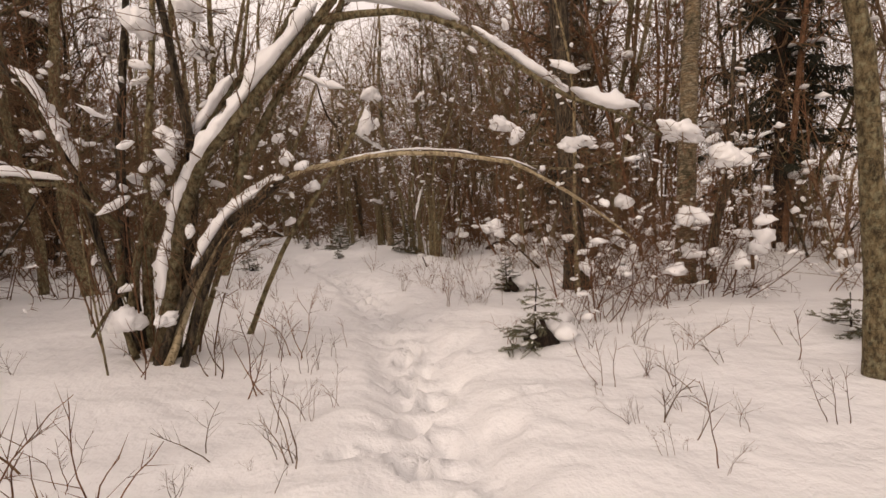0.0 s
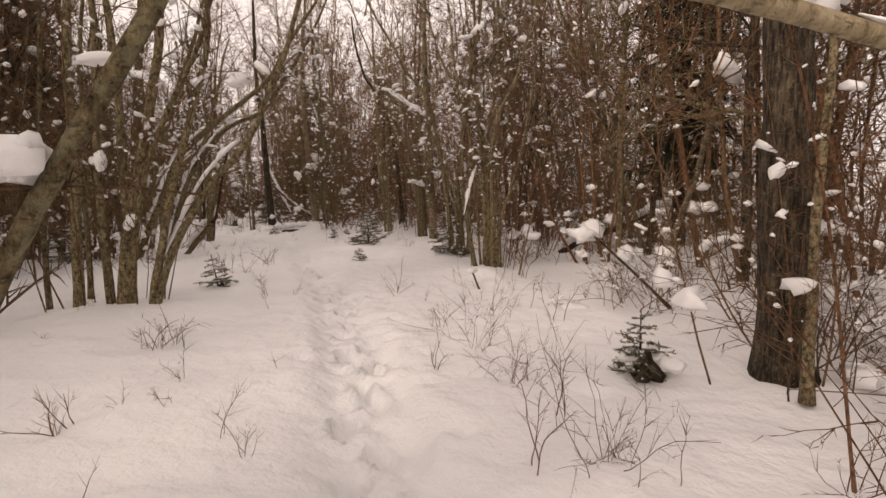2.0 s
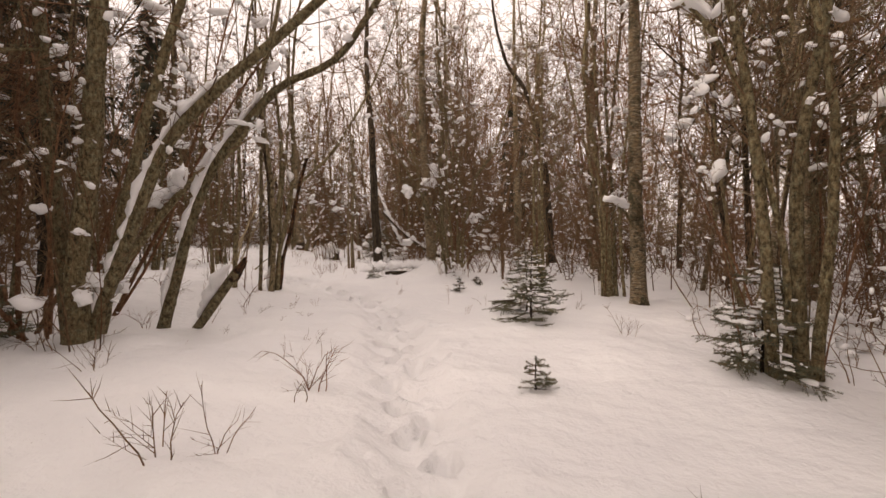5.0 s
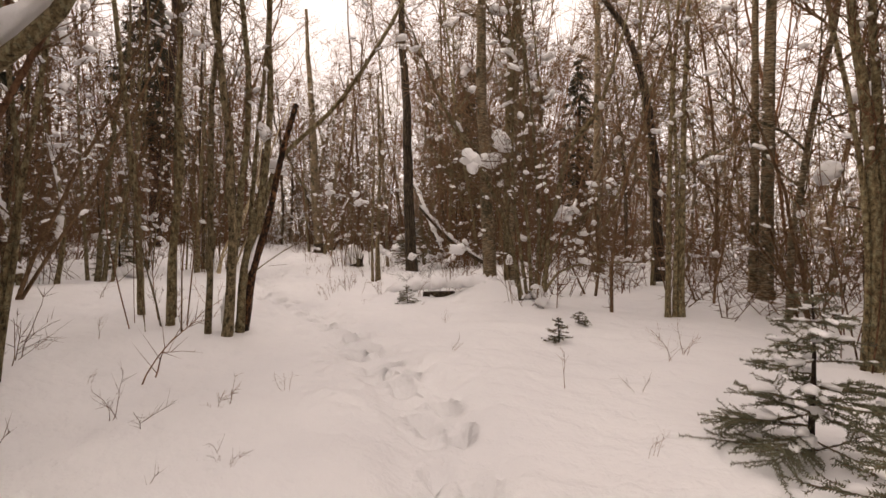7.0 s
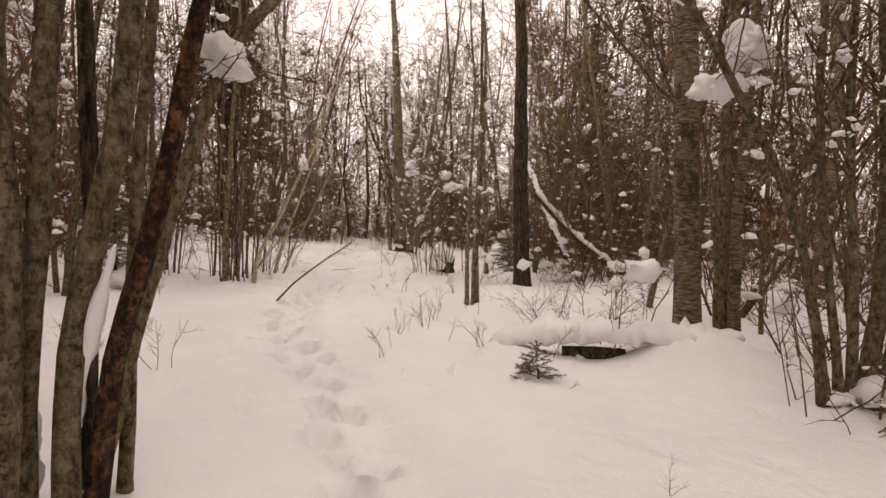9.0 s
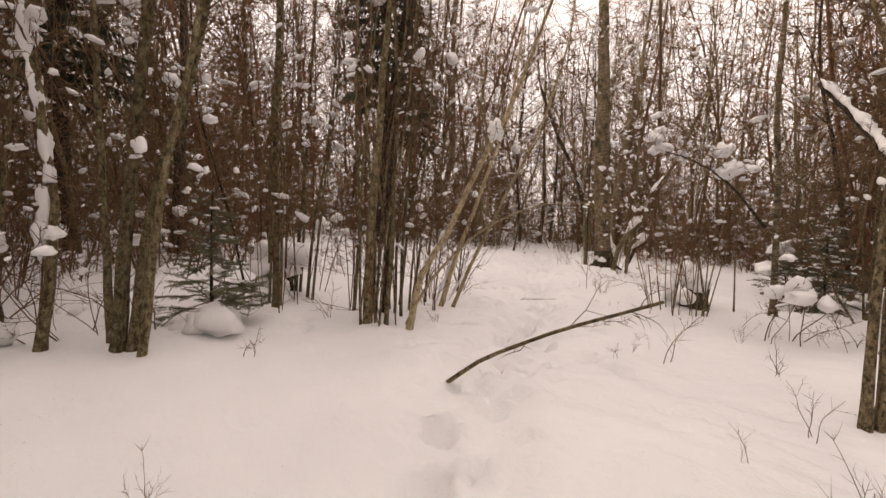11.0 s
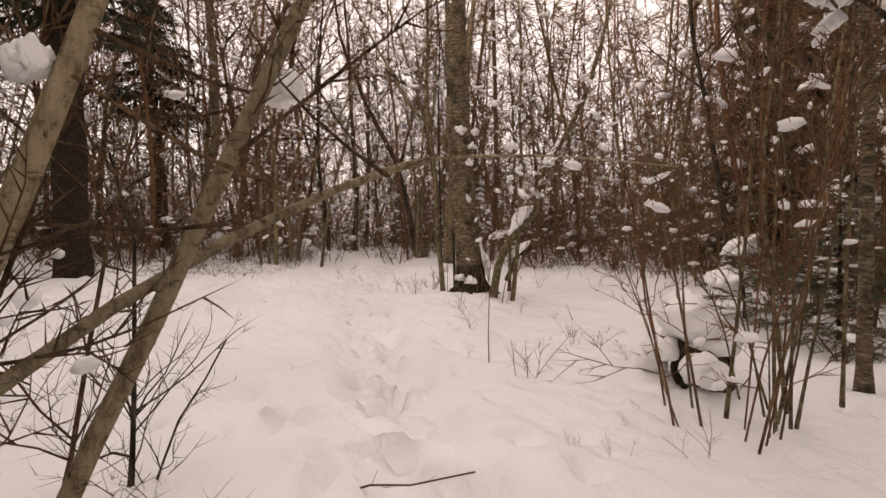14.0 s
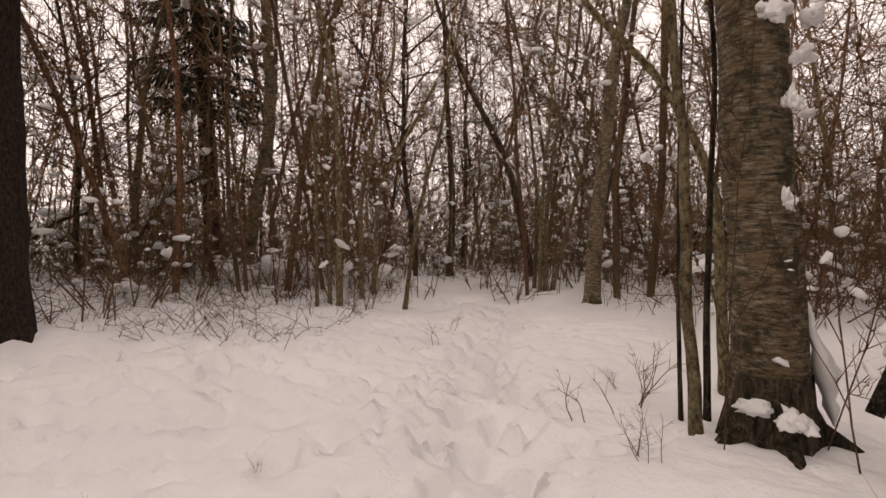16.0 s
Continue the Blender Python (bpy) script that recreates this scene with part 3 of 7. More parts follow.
# ---- shrubs, twigs, logs ----
def bush(x, y, wide, h, count, seed, label, mat=None, snow=0.3, name="bush", group="leafless bushes", lumps=4, big=0.16, z=None, flat=False):
    """A tangle of thin arching canes with snow caught in it."""
    rng = random.Random(seed)
    root = thing(name, x, y, label, "bush", group, z)
    g, seats = Geo(), []
    for k in range(count if flat else int(count * 1.4)):
        a = rng.uniform(0, 6.283)
        way = Vector((math.cos(a) * rng.uniform(0.1, 1.1), math.sin(a) * rng.uniform(0.1, 0.9), 1))
        length = h * rng.uniform(0.5, 1.15)
        line = wander((rng.uniform(-wide, wide) * 0.35, rng.uniform(-wide, wide) * 0.35, -0.08), way, length, 7, rng, 0.26, -0.06)
        slim = 0.5 if h < 1 and not flat else 1.0
        r = rng.uniform(0.003, 0.0075) * slim
        rad = taper(8, r, 0.0024 * slim)
        g.tube(line, rad, 4)
        sprout(g, line, rad, rng, rng.randint(5, 8), length * 0.45, 0.2, 2 if slim > 0.6 else 1, seats, 0.0, 0.003 * slim, flat)
    tagged(part("cane_tangle", g, mat or TWIG, root), kind="stuff")
    sn = Geo()
    tufts(sn, seats, rng, snow, 0.012, 0.045)
    if sn.v:
        tagged(part("snow_dusting", sn, SNOW, root), kind="stuff")
    for k in range(lumps + lumps // 2):
        p = seats[rng.randrange(len(seats))][0]
        s = big * rng.uniform(0.2, 0.62)
        q = Geo()
        q.lump(p, (s * 1.4, s, s * rng.uniform(0.6, 1.2)), rng.uniform(0, 6.28), 2, 0.8, rng.uniform(0, 60))
        part("snow_lump", q, SNOW, root)
    return root


def sprig_mesh(rng, h):
    g = Geo()
    for k in range(rng.randint(1, 4)):
        way = Vector((rng.uniform(-0.6, 0.6), rng.uniform(-0.6, 0.6), 1))
        line = wander((rng.uniform(-.06, .06), rng.uniform(-.06, .06), -0.06), way, h * rng.uniform(0.5, 1.15), 6, rng, 0.26, 0.0)
        rad = taper(7, 0.0036, 0.0014)
        g.tube(line, rad, 4)
        sprout(g, line, rad, rng, rng.randint(2, 7), h * 0.6, 0.25, 1 if rng.random() < 0.5 else 0, None, 0.05, 0.0018)
    return g


def log(root, pts, r, mat, r1=None, name="log_body", rough=0.2):
    line = smooth_line([Vector(p) - root.location for p in pts], 0.12)
    g = Geo()
    g.tube(line, taper(len(line), r, r1 or r * 0.7), 12, rough, r * 70)
    return part(name, g, mat, root)


def hollow_stump(x, y, r, label):
    """A dark rotten root in a melted hollow, with snow cushions round it."""
    root = thing("rotten_stump", x, y, label, "stump", "rotten stumps in hollows")
    z = land(x, y)
    log(root, [(x - r * 0.8, y, z - 0.06), (x, y - r * 0.2, z + r * 0.45), (x + r * 0.9, y + r * 0.3, z - 0.05)], r * 0.75, SPRUCE_BARK, r * 0.6, name="root", rough=0.7)
    log(root, [(x + r * 0.2, y, z - 0.05), (x + r * 0.1, y, z + r * 0.9), (x - r * 0.1, y, z + r * 1.5)], r * 0.28, SPRUCE_BARK, r * 0.2, name="snag", rough=0.6)
    for dx, dy, k in ((0.9, 1.1, 1.0), (-0.7, 1.2, 0.8), (1.6, 0.2, 0.7)):
        snow_lump(root, (x + dx * r, y + dy * r, z + r * 0.55 * k), (r * 0.95, r * 0.8, r * 0.55), rough=0.19)
    return root


# ---- trees and clumps along the path ----
clumpA = thing("alder_clump", -2.36, 3.15, "old snow-laden alder clump with arching stems beside the footpath", "tree", "alder clumps")
stem(clumpA, [(-2.36, 3.15, 0.24), (-2.03, 3.15, 1.48), (-1.58, 3.14, 2.02), (-1.25, 3.14, 2.38), (-0.84, 3.14, 2.82)], 0.076, top=4.5, twigs=24, reach=0.9, snow=0.12)
stem(clumpA, [(-2.36, 3.25, 0.16), (-2.1, 3.25, 1.09), (-2.05, 3.25, 1.84), (-2.12, 3.25, 2.32), (-2.18, 3.25, 2.91)], 0.058, bark_of=DARK, top=4.5, twigs=24, reach=0.9, snow=0.12)
stem(clumpA, [(-2.27, 3.3, 0.16), (-1.83, 3.3, 1.26), (-1.41, 3.29, 2.09), (-0.83, 3.29, 2.8)], 0.054, top=4.5, twigs=24, reach=0.9, snow=0.12)
stem(clumpA, [(-2.71, 3.45, 0.24), (-2.76, 3.45, 1.2), (-2.69, 3.45, 2.13), (-2.57, 3.45, 3.01)], 0.054, bark_of=DARK, top=4.5, twigs=24, reach=0.9, snow=0.12)
stem(clumpA, [(-2.68, 3.5, 0.22), (-2.57, 3.5, 1.43), (-2.46, 3.5, 2.36), (-2.38, 3.5, 3.03)], 0.049, top=4.5, twigs=24, reach=0.9, snow=0.12)
stem(clumpA, [(-2.56, 3.15, 0.27), (-2.71, 3.15, 0.59), (-2.89, 3.15, 0.34)], 0.022, top=0, twigs=0, tip=0.01)
stem(clumpA, [(-2.38, 3.05, 0.15), (-2.07, 3.05, 0.67), (-1.73, 3.05, 1.17), (-1.24, 3.04, 1.52)], 0.036, bark_of=DARK, top=4.5, twigs=24, reach=0.9, snow=0.12, tip=0.02)
stem(clumpA, [(-2.15, 3.05, 0.19), (-1.79, 3.05, 1), (-1.28, 3.04, 1.5)], 0.028, bark_of=DARK, top=4.5, twigs=24, reach=0.9, snow=0.12, tip=0.02)
stem(clumpA, [(-2.47, 3.45, 0.18), (-2.11, 3.45, 1.64), (-1.93, 3.45, 2.32), (-1.9, 3.45, 2.99)], 0.045, top=4.5, twigs=24, reach=0.9, snow=0.12)
stem(clumpA, [(-2.72, 3.35, 0.46), (-2.57, 3.35, 1.06), (-2.3, 3.35, 1.51), (-1.68, 3.35, 2.33), (-1.45, 3.34, 2.47)], 0.036, top=4.5, twigs=24, reach=0.9, snow=0.12)
stem(clumpA, [(-2.76, 3.35, 0.74), (-2.76, 3.35, 1.21), (-3.02, 3.35, 1.58), (-3.31, 3.36, 2.22), (-3.55, 3.36, 2.49)], 0.027, top=4.5, twigs=24, reach=0.9, snow=0.12)
stem(clumpA, [(-2.38, 3.65, 0.17), (-1.95, 3.65, 1.16), (-1.83, 3.65, 2.13), (-1.66, 3.65, 3.06)], 0.031, top=4.5, twigs=24, reach=0.9, snow=0.12)
leftTree = thing("alder_tree", -5.68, 6.98, "slender alder with pale lichen-spotted bark", "tree", "alder trees")
stem(leftTree, [(-5.68, 6.98, 0.09), (-5.96, 6.98, 1.23), (-5.97, 6.98, 2.97), (-5.82, 6.98, 4.64)], 0.117, top=8, twigs=53, reach=1.3)
trunkA = thing("black_alder", 2.11, 7.2, "stout dark-barked trunk flaring into the snow", "tree", "black alders")
stem(trunkA, [(2.11, 7.2, -0.08), (2.03, 7.2, 1.34), (1.95, 7.2, 3.14), (1.87, 7.2, 4.45)], 0.215, bark_of=DARK, top=11, twigs=58, reach=1.8, f0=0.45, tip=None)
trunkA2 = thing("alder_sapling", 1.97, 6.68, "pale thin sapling leaning beside a dark trunk", "tree", "alder saplings")
stem(trunkA2, [(1.97, 6.68, -0.02), (1.94, 6.68, 1.14), (1.96, 6.68, 2.14)], 0.044, bark_of=PALE, top=5, twigs=24, reach=0.7)
birchA = thing("birch_tree", 3.61, 6.66, "birch with peeling dark-streaked bark among bushes", "tree", "birch trees")
stem(birchA, [(3.61, 6.66, -0.01), (3.64, 6.66, 1.69), (3.7, 6.66, 3.34), (3.75, 6.66, 4.15)], 0.165, bark_of=BIRCH, top=11, twigs=58, reach=1.6, f0=0.4)
birchA2 = thing("alder_sapling", 3.85, 6.41, "crooked dark sapling with patches of snow", "tree", "alder saplings")
stem(birchA2, [(3.85, 6.41, -0.01), (3.93, 6.41, 0.83), (4.13, 6.41, 1.48)], 0.084, bark_of=DARK, top=4, twigs=38, reach=0.9, snow=0.5)
rightTree = thing("alder_tree", 2.75, 2.5, "leaning alder trunk with rough brown bark", "tree", "alder trees")
stem(rightTree, [(2.75, 2.5, -0), (2.68, 2.5, 1), (2.64, 2.5, 1.54), (2.57, 2.5, 2.14), (2.5, 2.5, 2.42)], 0.086, top=7, twigs=38, reach=1.2, f0=0.4)
rodsA = thing("hazel_clump", -4.0, 5.3, "tall reddish-brown hazel rods behind an old alder clump", "tree", "hazel clumps")
clumpC = thing("alder_clump", -4.54, 8.17, "clump of six smooth brown alder stems", "tree", "alder clumps")
stem(clumpC, [(-4.54, 8.17, 0.03), (-4.35, 8.21, 1.1), (-4.08, 8.26, 2.14), (-3.89, 8.3, 2.93)], 0.075, bark_of=PALE, top=6.5, twigs=34, reach=1.2)
stem(clumpC, [(-4.23, 8.23, 0.05), (-3.97, 8.28, 1.09), (-3.73, 8.33, 1.93), (-3.41, 8.39, 2.93)], 0.053, top=6.5, twigs=34, reach=1.2)
stem(clumpC, [(-4.41, 8.2, 0.02), (-4.37, 8.21, 1.31), (-4.35, 8.21, 2.14), (-4.33, 8.21, 2.94)], 0.062, top=6.5, twigs=34, reach=1.2)
stem(clumpC, [(-4.21, 8.24, 0.05), (-3.91, 8.29, 0.78), (-3.52, 8.37, 1.46), (-3.03, 8.47, 2), (-2.7, 8.53, 2.68), (-2.57, 8.55, 2.91)], 0.049, top=6.5, twigs=34, reach=1.2)
stem(clumpC, [(-4.62, 8.16, 0.03), (-4.64, 8.15, 1.1), (-4.59, 8.16, 2.15), (-4.53, 8.18, 2.95)], 0.053, top=6.5, twigs=34, reach=1.2)
stem(clumpC, [(-4.45, 8.19, 0.03), (-4.18, 8.24, 1.52), (-3.81, 8.31, 2.42), (-3.53, 8.37, 2.93)], 0.044, top=6.5, twigs=34, reach=1.2)
clumpC2 = thing("alder_clump", -5.1, 8.21, "three upright alder stems in snow", "tree", "alder clumps")
stem(clumpC2, [(-5.1, 8.21, 0.05), (-5, 8.23, 1.42), (-4.93, 8.24, 2.72), (-4.89, 8.24, 3.21)], 0.067, top=7, twigs=34, reach=1.1)
stem(clumpC2, [(-5.61, 8.34, 0.06), (-5.52, 8.35, 1.7), (-5.35, 8.38, 3.3)], 0.035, top=7, twigs=34, reach=1.1)
stem(clumpC2, [(-5.62, 8.95, 0.05), (-5.53, 8.96, 1.73), (-5.36, 8.99, 3.54)], 0.039, top=7, twigs=34, reach=1.1)
clumpE = thing("alder_clump", -7.88, 12.53, "sprawling alder clump with snow on its leaning stems", "tree", "alder clumps")
stem(clumpE, [(-7.88, 12.53, 0.05), (-7.78, 12.56, 1.11), (-7.59, 12.61, 2.25), (-7.36, 12.68, 4.61)], 0.142, top=7, twigs=43, reach=1.3, snow=0.5)
stem(clumpE, [(-7.91, 12.65, 0.04), (-7.36, 12.81, 1.26), (-6.95, 12.93, 2.17), (-6.32, 13.11, 2.81), (-5.1, 13.47, 3.84)], 0.085, top=7, twigs=43, reach=1.3, snow=0.5)
stem(clumpE, [(-8.02, 12.6, 0.05), (-8.13, 12.57, 1.45), (-8.19, 12.55, 3.09), (-8.16, 12.56, 4.68)], 0.102, top=7, twigs=43, reach=1.3, snow=0.5)
stem(clumpE, [(-7.81, 13.5, 0.03), (-7.43, 13.61, 1.23), (-7.08, 13.71, 2.05), (-6.33, 13.93, 2.95), (-5.62, 14.14, 3.3)], 0.075, top=7, twigs=43, reach=1.3, snow=0.5)
stem(clumpE, [(-8.01, 12.83, 0.04), (-7.48, 12.98, 2.03), (-6.81, 13.18, 4.02), (-6.53, 13.26, 4.74)], 0.078, top=7, twigs=43, reach=1.3, snow=0.5)
clumpB = thing("hazel_clump", -0.26, 11.76, "dense hazel clump of upright reddish-brown rods", "tree", "hazel clumps")
stem(clumpB, [(-0.26, 11.76, -0.03), (-0.24, 11.77, 1.14), (-0.24, 11.77, 2.09), (-0.1, 11.81, 2.78), (0.16, 11.88, 3.23)], 0.054, top=5.5, twigs=34, reach=1.0, twig_mat=RED_TWIG)
stem(clumpB, [(-0.52, 11.69, 0.06), (-0.67, 11.64, 0.8), (-0.76, 11.62, 1.86), (-0.6, 11.66, 3.25)], 0.044, top=5.5, twigs=34, reach=1.0, twig_mat=RED_TWIG)
stem(clumpB, [(-0.38, 11.73, 0.2), (-0.4, 11.72, 1.38), (-0.63, 11.65, 2.33), (-0.82, 11.6, 3.25)], 0.034, top=5.5, twigs=34, reach=1.0, twig_mat=RED_TWIG)
stem(clumpB, [(-0.17, 11.79, 0.15), (-0.09, 11.81, 0.89), (0.08, 11.86, 1.37), (0.29, 11.92, 2.08)], 0.039, top=5.5, twigs=34, reach=1.0, twig_mat=RED_TWIG)
stem(clumpB, [(-0.33, 11.74, -0.05), (-0.38, 11.73, 1.38), (-0.47, 11.7, 2.56), (-0.51, 11.69, 3.25)], 0.039, top=5.5, twigs=34, reach=1.0, twig_mat=RED_TWIG)
stem(clumpB, [(-0.21, 11.78, -0.05), (-0.15, 11.79, 1.38), (0.05, 11.85, 2.55), (0.07, 11.86, 3.23)], 0.03, top=5.5, twigs=34, reach=1.0, twig_mat=RED_TWIG)
stem(clumpB, [(-0.09, 11.81, 0.12), (-0.1, 11.81, 1.13), (-0.17, 11.79, 2.32)], 0.02, top=5.5, twigs=34, reach=1.0, twig_mat=RED_TWIG)
stem(clumpB, [(-0.28, 11.76, -0.05), (-0.31, 11.75, 1.23), (-0.4, 11.72, 2.33)], 0.025, top=5.5, twigs=34, reach=1.0, twig_mat=RED_TWIG)
stem(clumpB, [(-0.45, 11.71, 0.2), (-0.52, 11.69, 1.24), (-0.58, 11.67, 2.05)], 0.02, top=5.5, twigs=34, reach=1.0, twig_mat=RED_TWIG)
clumpE2 = thing("alder_clump", -0.89, 13.97, "spreading alder stems rising behind a young spruce", "tree", "alder clumps")
stem(clumpE2, [(-0.89, 13.97, 0.03), (-0.98, 13.95, 1.71), (-0.78, 14.01, 3.18), (-0.65, 14.05, 4.25)], 0.069, top=6.5, twigs=38, reach=1.2, snow=0.45)
stem(clumpE2, [(-1.11, 13.91, 0.03), (-1.34, 13.84, 2.09), (-1.63, 13.76, 3.41), (-2.06, 13.64, 3.99)], 0.061, top=6.5, twigs=38, reach=1.2, snow=0.45)
stem(clumpE2, [(-0.78, 14.01, 0.03), (-0.7, 14.03, 2.08), (-1, 13.95, 3.54), (-1.32, 13.85, 4.26)], 0.054, top=6.5, twigs=38, reach=1.2, snow=0.45)
stem(clumpE2, [(-1, 13.94, 0.03), (-1.12, 13.91, 1.34), (-1.7, 13.74, 2.98), (-2.41, 13.53, 3.42), (-2.55, 13.49, 3.71)], 0.038, top=6.5, twigs=38, reach=1.2, snow=0.45)
clumpD = thing("alder_clump", -9.69, 16.76, "large clump of mossy grey alder stems, one rotten and split", "tree", "alder clumps")
stem(clumpD, [(-9.69, 16.76, 0.01), (-9.64, 16.79, 0.91), (-9.55, 16.84, 1.94), (-9.54, 16.85, 2.6)], 0.054, top=7, twigs=29, reach=1.2, f0=0.4)
stem(clumpD, [(-8.99, 16.7, -0), (-8.95, 16.72, 0.81), (-8.94, 16.73, 1.56), (-8.92, 16.74, 2.43)], 0.04, bark_of=PALE, top=7, twigs=29, reach=1.2, f0=0.4)
stem(clumpD, [(-8.8, 16.77, -0.01), (-8.73, 16.81, 0.82), (-8.73, 16.81, 1.85), (-8.75, 16.8, 2.41)], 0.061, bark_of=PALE, top=7, twigs=29, reach=1.2, f0=0.4)
stem(clumpD, [(-8.86, 16.86, -0.01), (-8.79, 16.9, 0.96), (-8.69, 16.95, 1.87), (-8.64, 16.99, 2.46)], 0.048, top=7, twigs=29, reach=1.2, f0=0.4)
stem(clumpD, [(-8.83, 16.97, -0.01), (-8.72, 17.02, 0.95), (-8.56, 17.12, 1.74), (-8.49, 17.16, 2.5)], 0.052, top=7, twigs=29, reach=1.2, f0=0.4)
stem(clumpD, [(-8.85, 17.05, 0), (-8.75, 17.15, 0.7), (-8.6, 17.28, 1.5), (-8.5, 17.4, 2.2), (-8.4, 17.5, 2.7)], 0.05, bark_of=DEAD, top=0, twigs=0, tip=0.03, label="rotten split stem with orange heartwood")
stem(clumpD, [(-8.98, 17.08, 0), (-8.96, 17.29, 0.7), (-8.95, 17.53, 1.5), (-8.88, 17.72, 2.05), (-8.55, 17.95, 2.5), (-8.2, 18.15, 2.9)], 0.044, top=7, twigs=29, reach=1.2, f0=0.4)
stem(clumpD, [(-10.36, 16.88, 0.02), (-10.36, 16.88, 0.77), (-10.38, 16.87, 1.64)], 0.049, top=7, twigs=29, reach=1.2, f0=0.4)
stem(clumpD, [(-9.96, 17.03, 0.01), (-9.92, 17.05, 1.25), (-9.89, 17.07, 2.76)], 0.024, top=7, twigs=29, reach=1.2, f0=0.4)
stem(clumpD, [(-9.15, 17.15, 0), (-9.12, 17.2, 1.2), (-9.15, 17.2, 2.4)], 0.045, bark_of=DARK, top=7, twigs=29, reach=1.2, f0=0.4)
stem(clumpD, [(-9, 17.25, 0), (-8.95, 17.3, 1.2), (-8.9, 17.4, 2.4)], 0.035, top=7, twigs=29, reach=1.2, f0=0.4)
birchG = thing("birch_tree", -7.31, 21.89, "birch with mossy peeling bark and two thinner stems", "tree", "birch trees")
stem(birchG, [(-7.31, 21.89, -0.04), (-7.37, 21.86, 1.21), (-7.45, 21.82, 2.66), (-7.53, 21.77, 4.07)], 0.157, bark_of=BIRCH, top=10, twigs=48, reach=1.4, f0=0.4)
stem(birchG, [(-7.04, 22.18, 0.07), (-7.08, 22.15, 1.59), (-7.09, 22.15, 3.05), (-7.05, 22.17, 4.12)], 0.08, bark_of=ALDER, top=10, twigs=48, reach=1.4, f0=0.4)
stem(birchG, [(-6.89, 22.11, 0.03), (-6.95, 22.07, 1.22), (-6.9, 22.1, 2.66), (-6.9, 22.1, 4.06)], 0.067, bark_of=BIRCH, top=10, twigs=48, reach=1.4, f0=0.4)
clumpG = thing("alder_clump", -6.1, 20.43, "fanning alder clump with an arching bent rod", "tree", "alder clumps")
stem(clumpG, [(-6.1, 20.43, -0.06), (-6.06, 20.45, 0.73), (-5.86, 20.56, 1.51), (-5.68, 20.67, 2.41), (-5.27, 20.9, 3.1)], 0.063, top=5.5, twigs=34, reach=1.1, snow=0.45)
stem(clumpG, [(-6.15, 20.4, -0.01), (-6.24, 20.35, 1.25), (-6.31, 20.31, 2.26), (-6.32, 20.3, 3.24)], 0.037, top=5.5, twigs=34, reach=1.1, snow=0.45)
stem(clumpG, [(-6.08, 20.44, -0.06), (-6.08, 20.44, 1.25), (-6.14, 20.41, 2.26), (-6.23, 20.35, 3.24)], 0.042, top=5.5, twigs=34, reach=1.1, snow=0.45)
stem(clumpG, [(-6.31, 20.31, 0.2), (-6.47, 20.22, 0.99), (-6.72, 20.08, 1.76), (-7.18, 19.81, 2.65), (-7.49, 19.64, 3.24)], 0.037, top=5.5, twigs=34, reach=1.1, snow=0.45)
stem(clumpG, [(-6.01, 20.48, -0.01), (-5.88, 20.55, 0.84), (-5.38, 20.84, 1.51), (-4.95, 21.08, 1.92)], 0.031, top=5.5, twigs=34, reach=1.1, snow=0.45, tip=0.008)
stem(clumpG, [(-6.22, 20.36, 0.2), (-6.39, 20.26, 1.25), (-6.47, 20.22, 2.26), (-6.47, 20.22, 3.24)], 0.031, top=5.5, twigs=34, reach=1.1, snow=0.45)
stem(clumpG, [(-6.04, 20.46, 0.1), (-5.94, 20.52, 0.99), (-6.03, 20.47, 2.26), (-6.08, 20.44, 3.24)], 0.037, top=5.5, twigs=34, reach=1.1, snow=0.45)
stem(clumpG, [(-6.04, 20.46, 0.2), (-5.78, 20.61, 0.52), (-5.34, 20.86, 0.66), (-4.58, 21.3, 0.68)], 0.026, top=5.5, twigs=34, reach=1.1, snow=0.45, tip=0.008)
trG2 = thing("black_alder", -10.73, 25.19, "straight dark trunk with furrowed bark", "tree", "black alders")
stem(trG2, [(-10.73, 25.19, -0.12), (-10.79, 25.13, 1.61), (-10.84, 25.09, 3.52), (-10.86, 25.07, 4.91)], 0.188, bark_of=DARK, top=11, twigs=53, reach=1.6, f0=0.4)
thinG = thing("hazel_clump", -10.53, 22.71, "three thin pale rods growing from one foot", "tree", "hazel clumps")
stem(thinG, [(-10.53, 22.71, -0.08), (-10.54, 22.7, 0.77), (-10.52, 22.72, 1.88), (-10.51, 22.73, 2.6)], 0.038, bark_of=PALE, top=5, twigs=24, reach=0.8)
stem(thinG, [(-10.47, 22.89, -0.08), (-10.48, 22.88, 0.99), (-10.45, 22.91, 2.62), (-10.48, 22.88, 4.05)], 0.054, bark_of=PALE, top=5, twigs=24, reach=0.8)
stem(thinG, [(-10.47, 22.77, -0.08), (-10.46, 22.78, 0.92), (-10.44, 22.8, 1.88)], 0.03, bark_of=PALE, top=5, twigs=24, reach=0.8)
birchM = thing("birch_tree", -5.79, 27.23, "slim birch standing far back in the thicket", "tree", "birch trees")
stem(birchM, [(-5.79, 27.23, -0.11), (-5.84, 27.21, 2.99), (-5.9, 27.18, 6.4), (-5.93, 27.17, 8.07)], 0.158, bark_of=BIRCH, top=11, twigs=58, reach=1.5, f0=0.4)
birchH = thing("birch_tree", -2.81, 21.41, "pair of birch stems with black-barred bark", "tree", "birch trees")
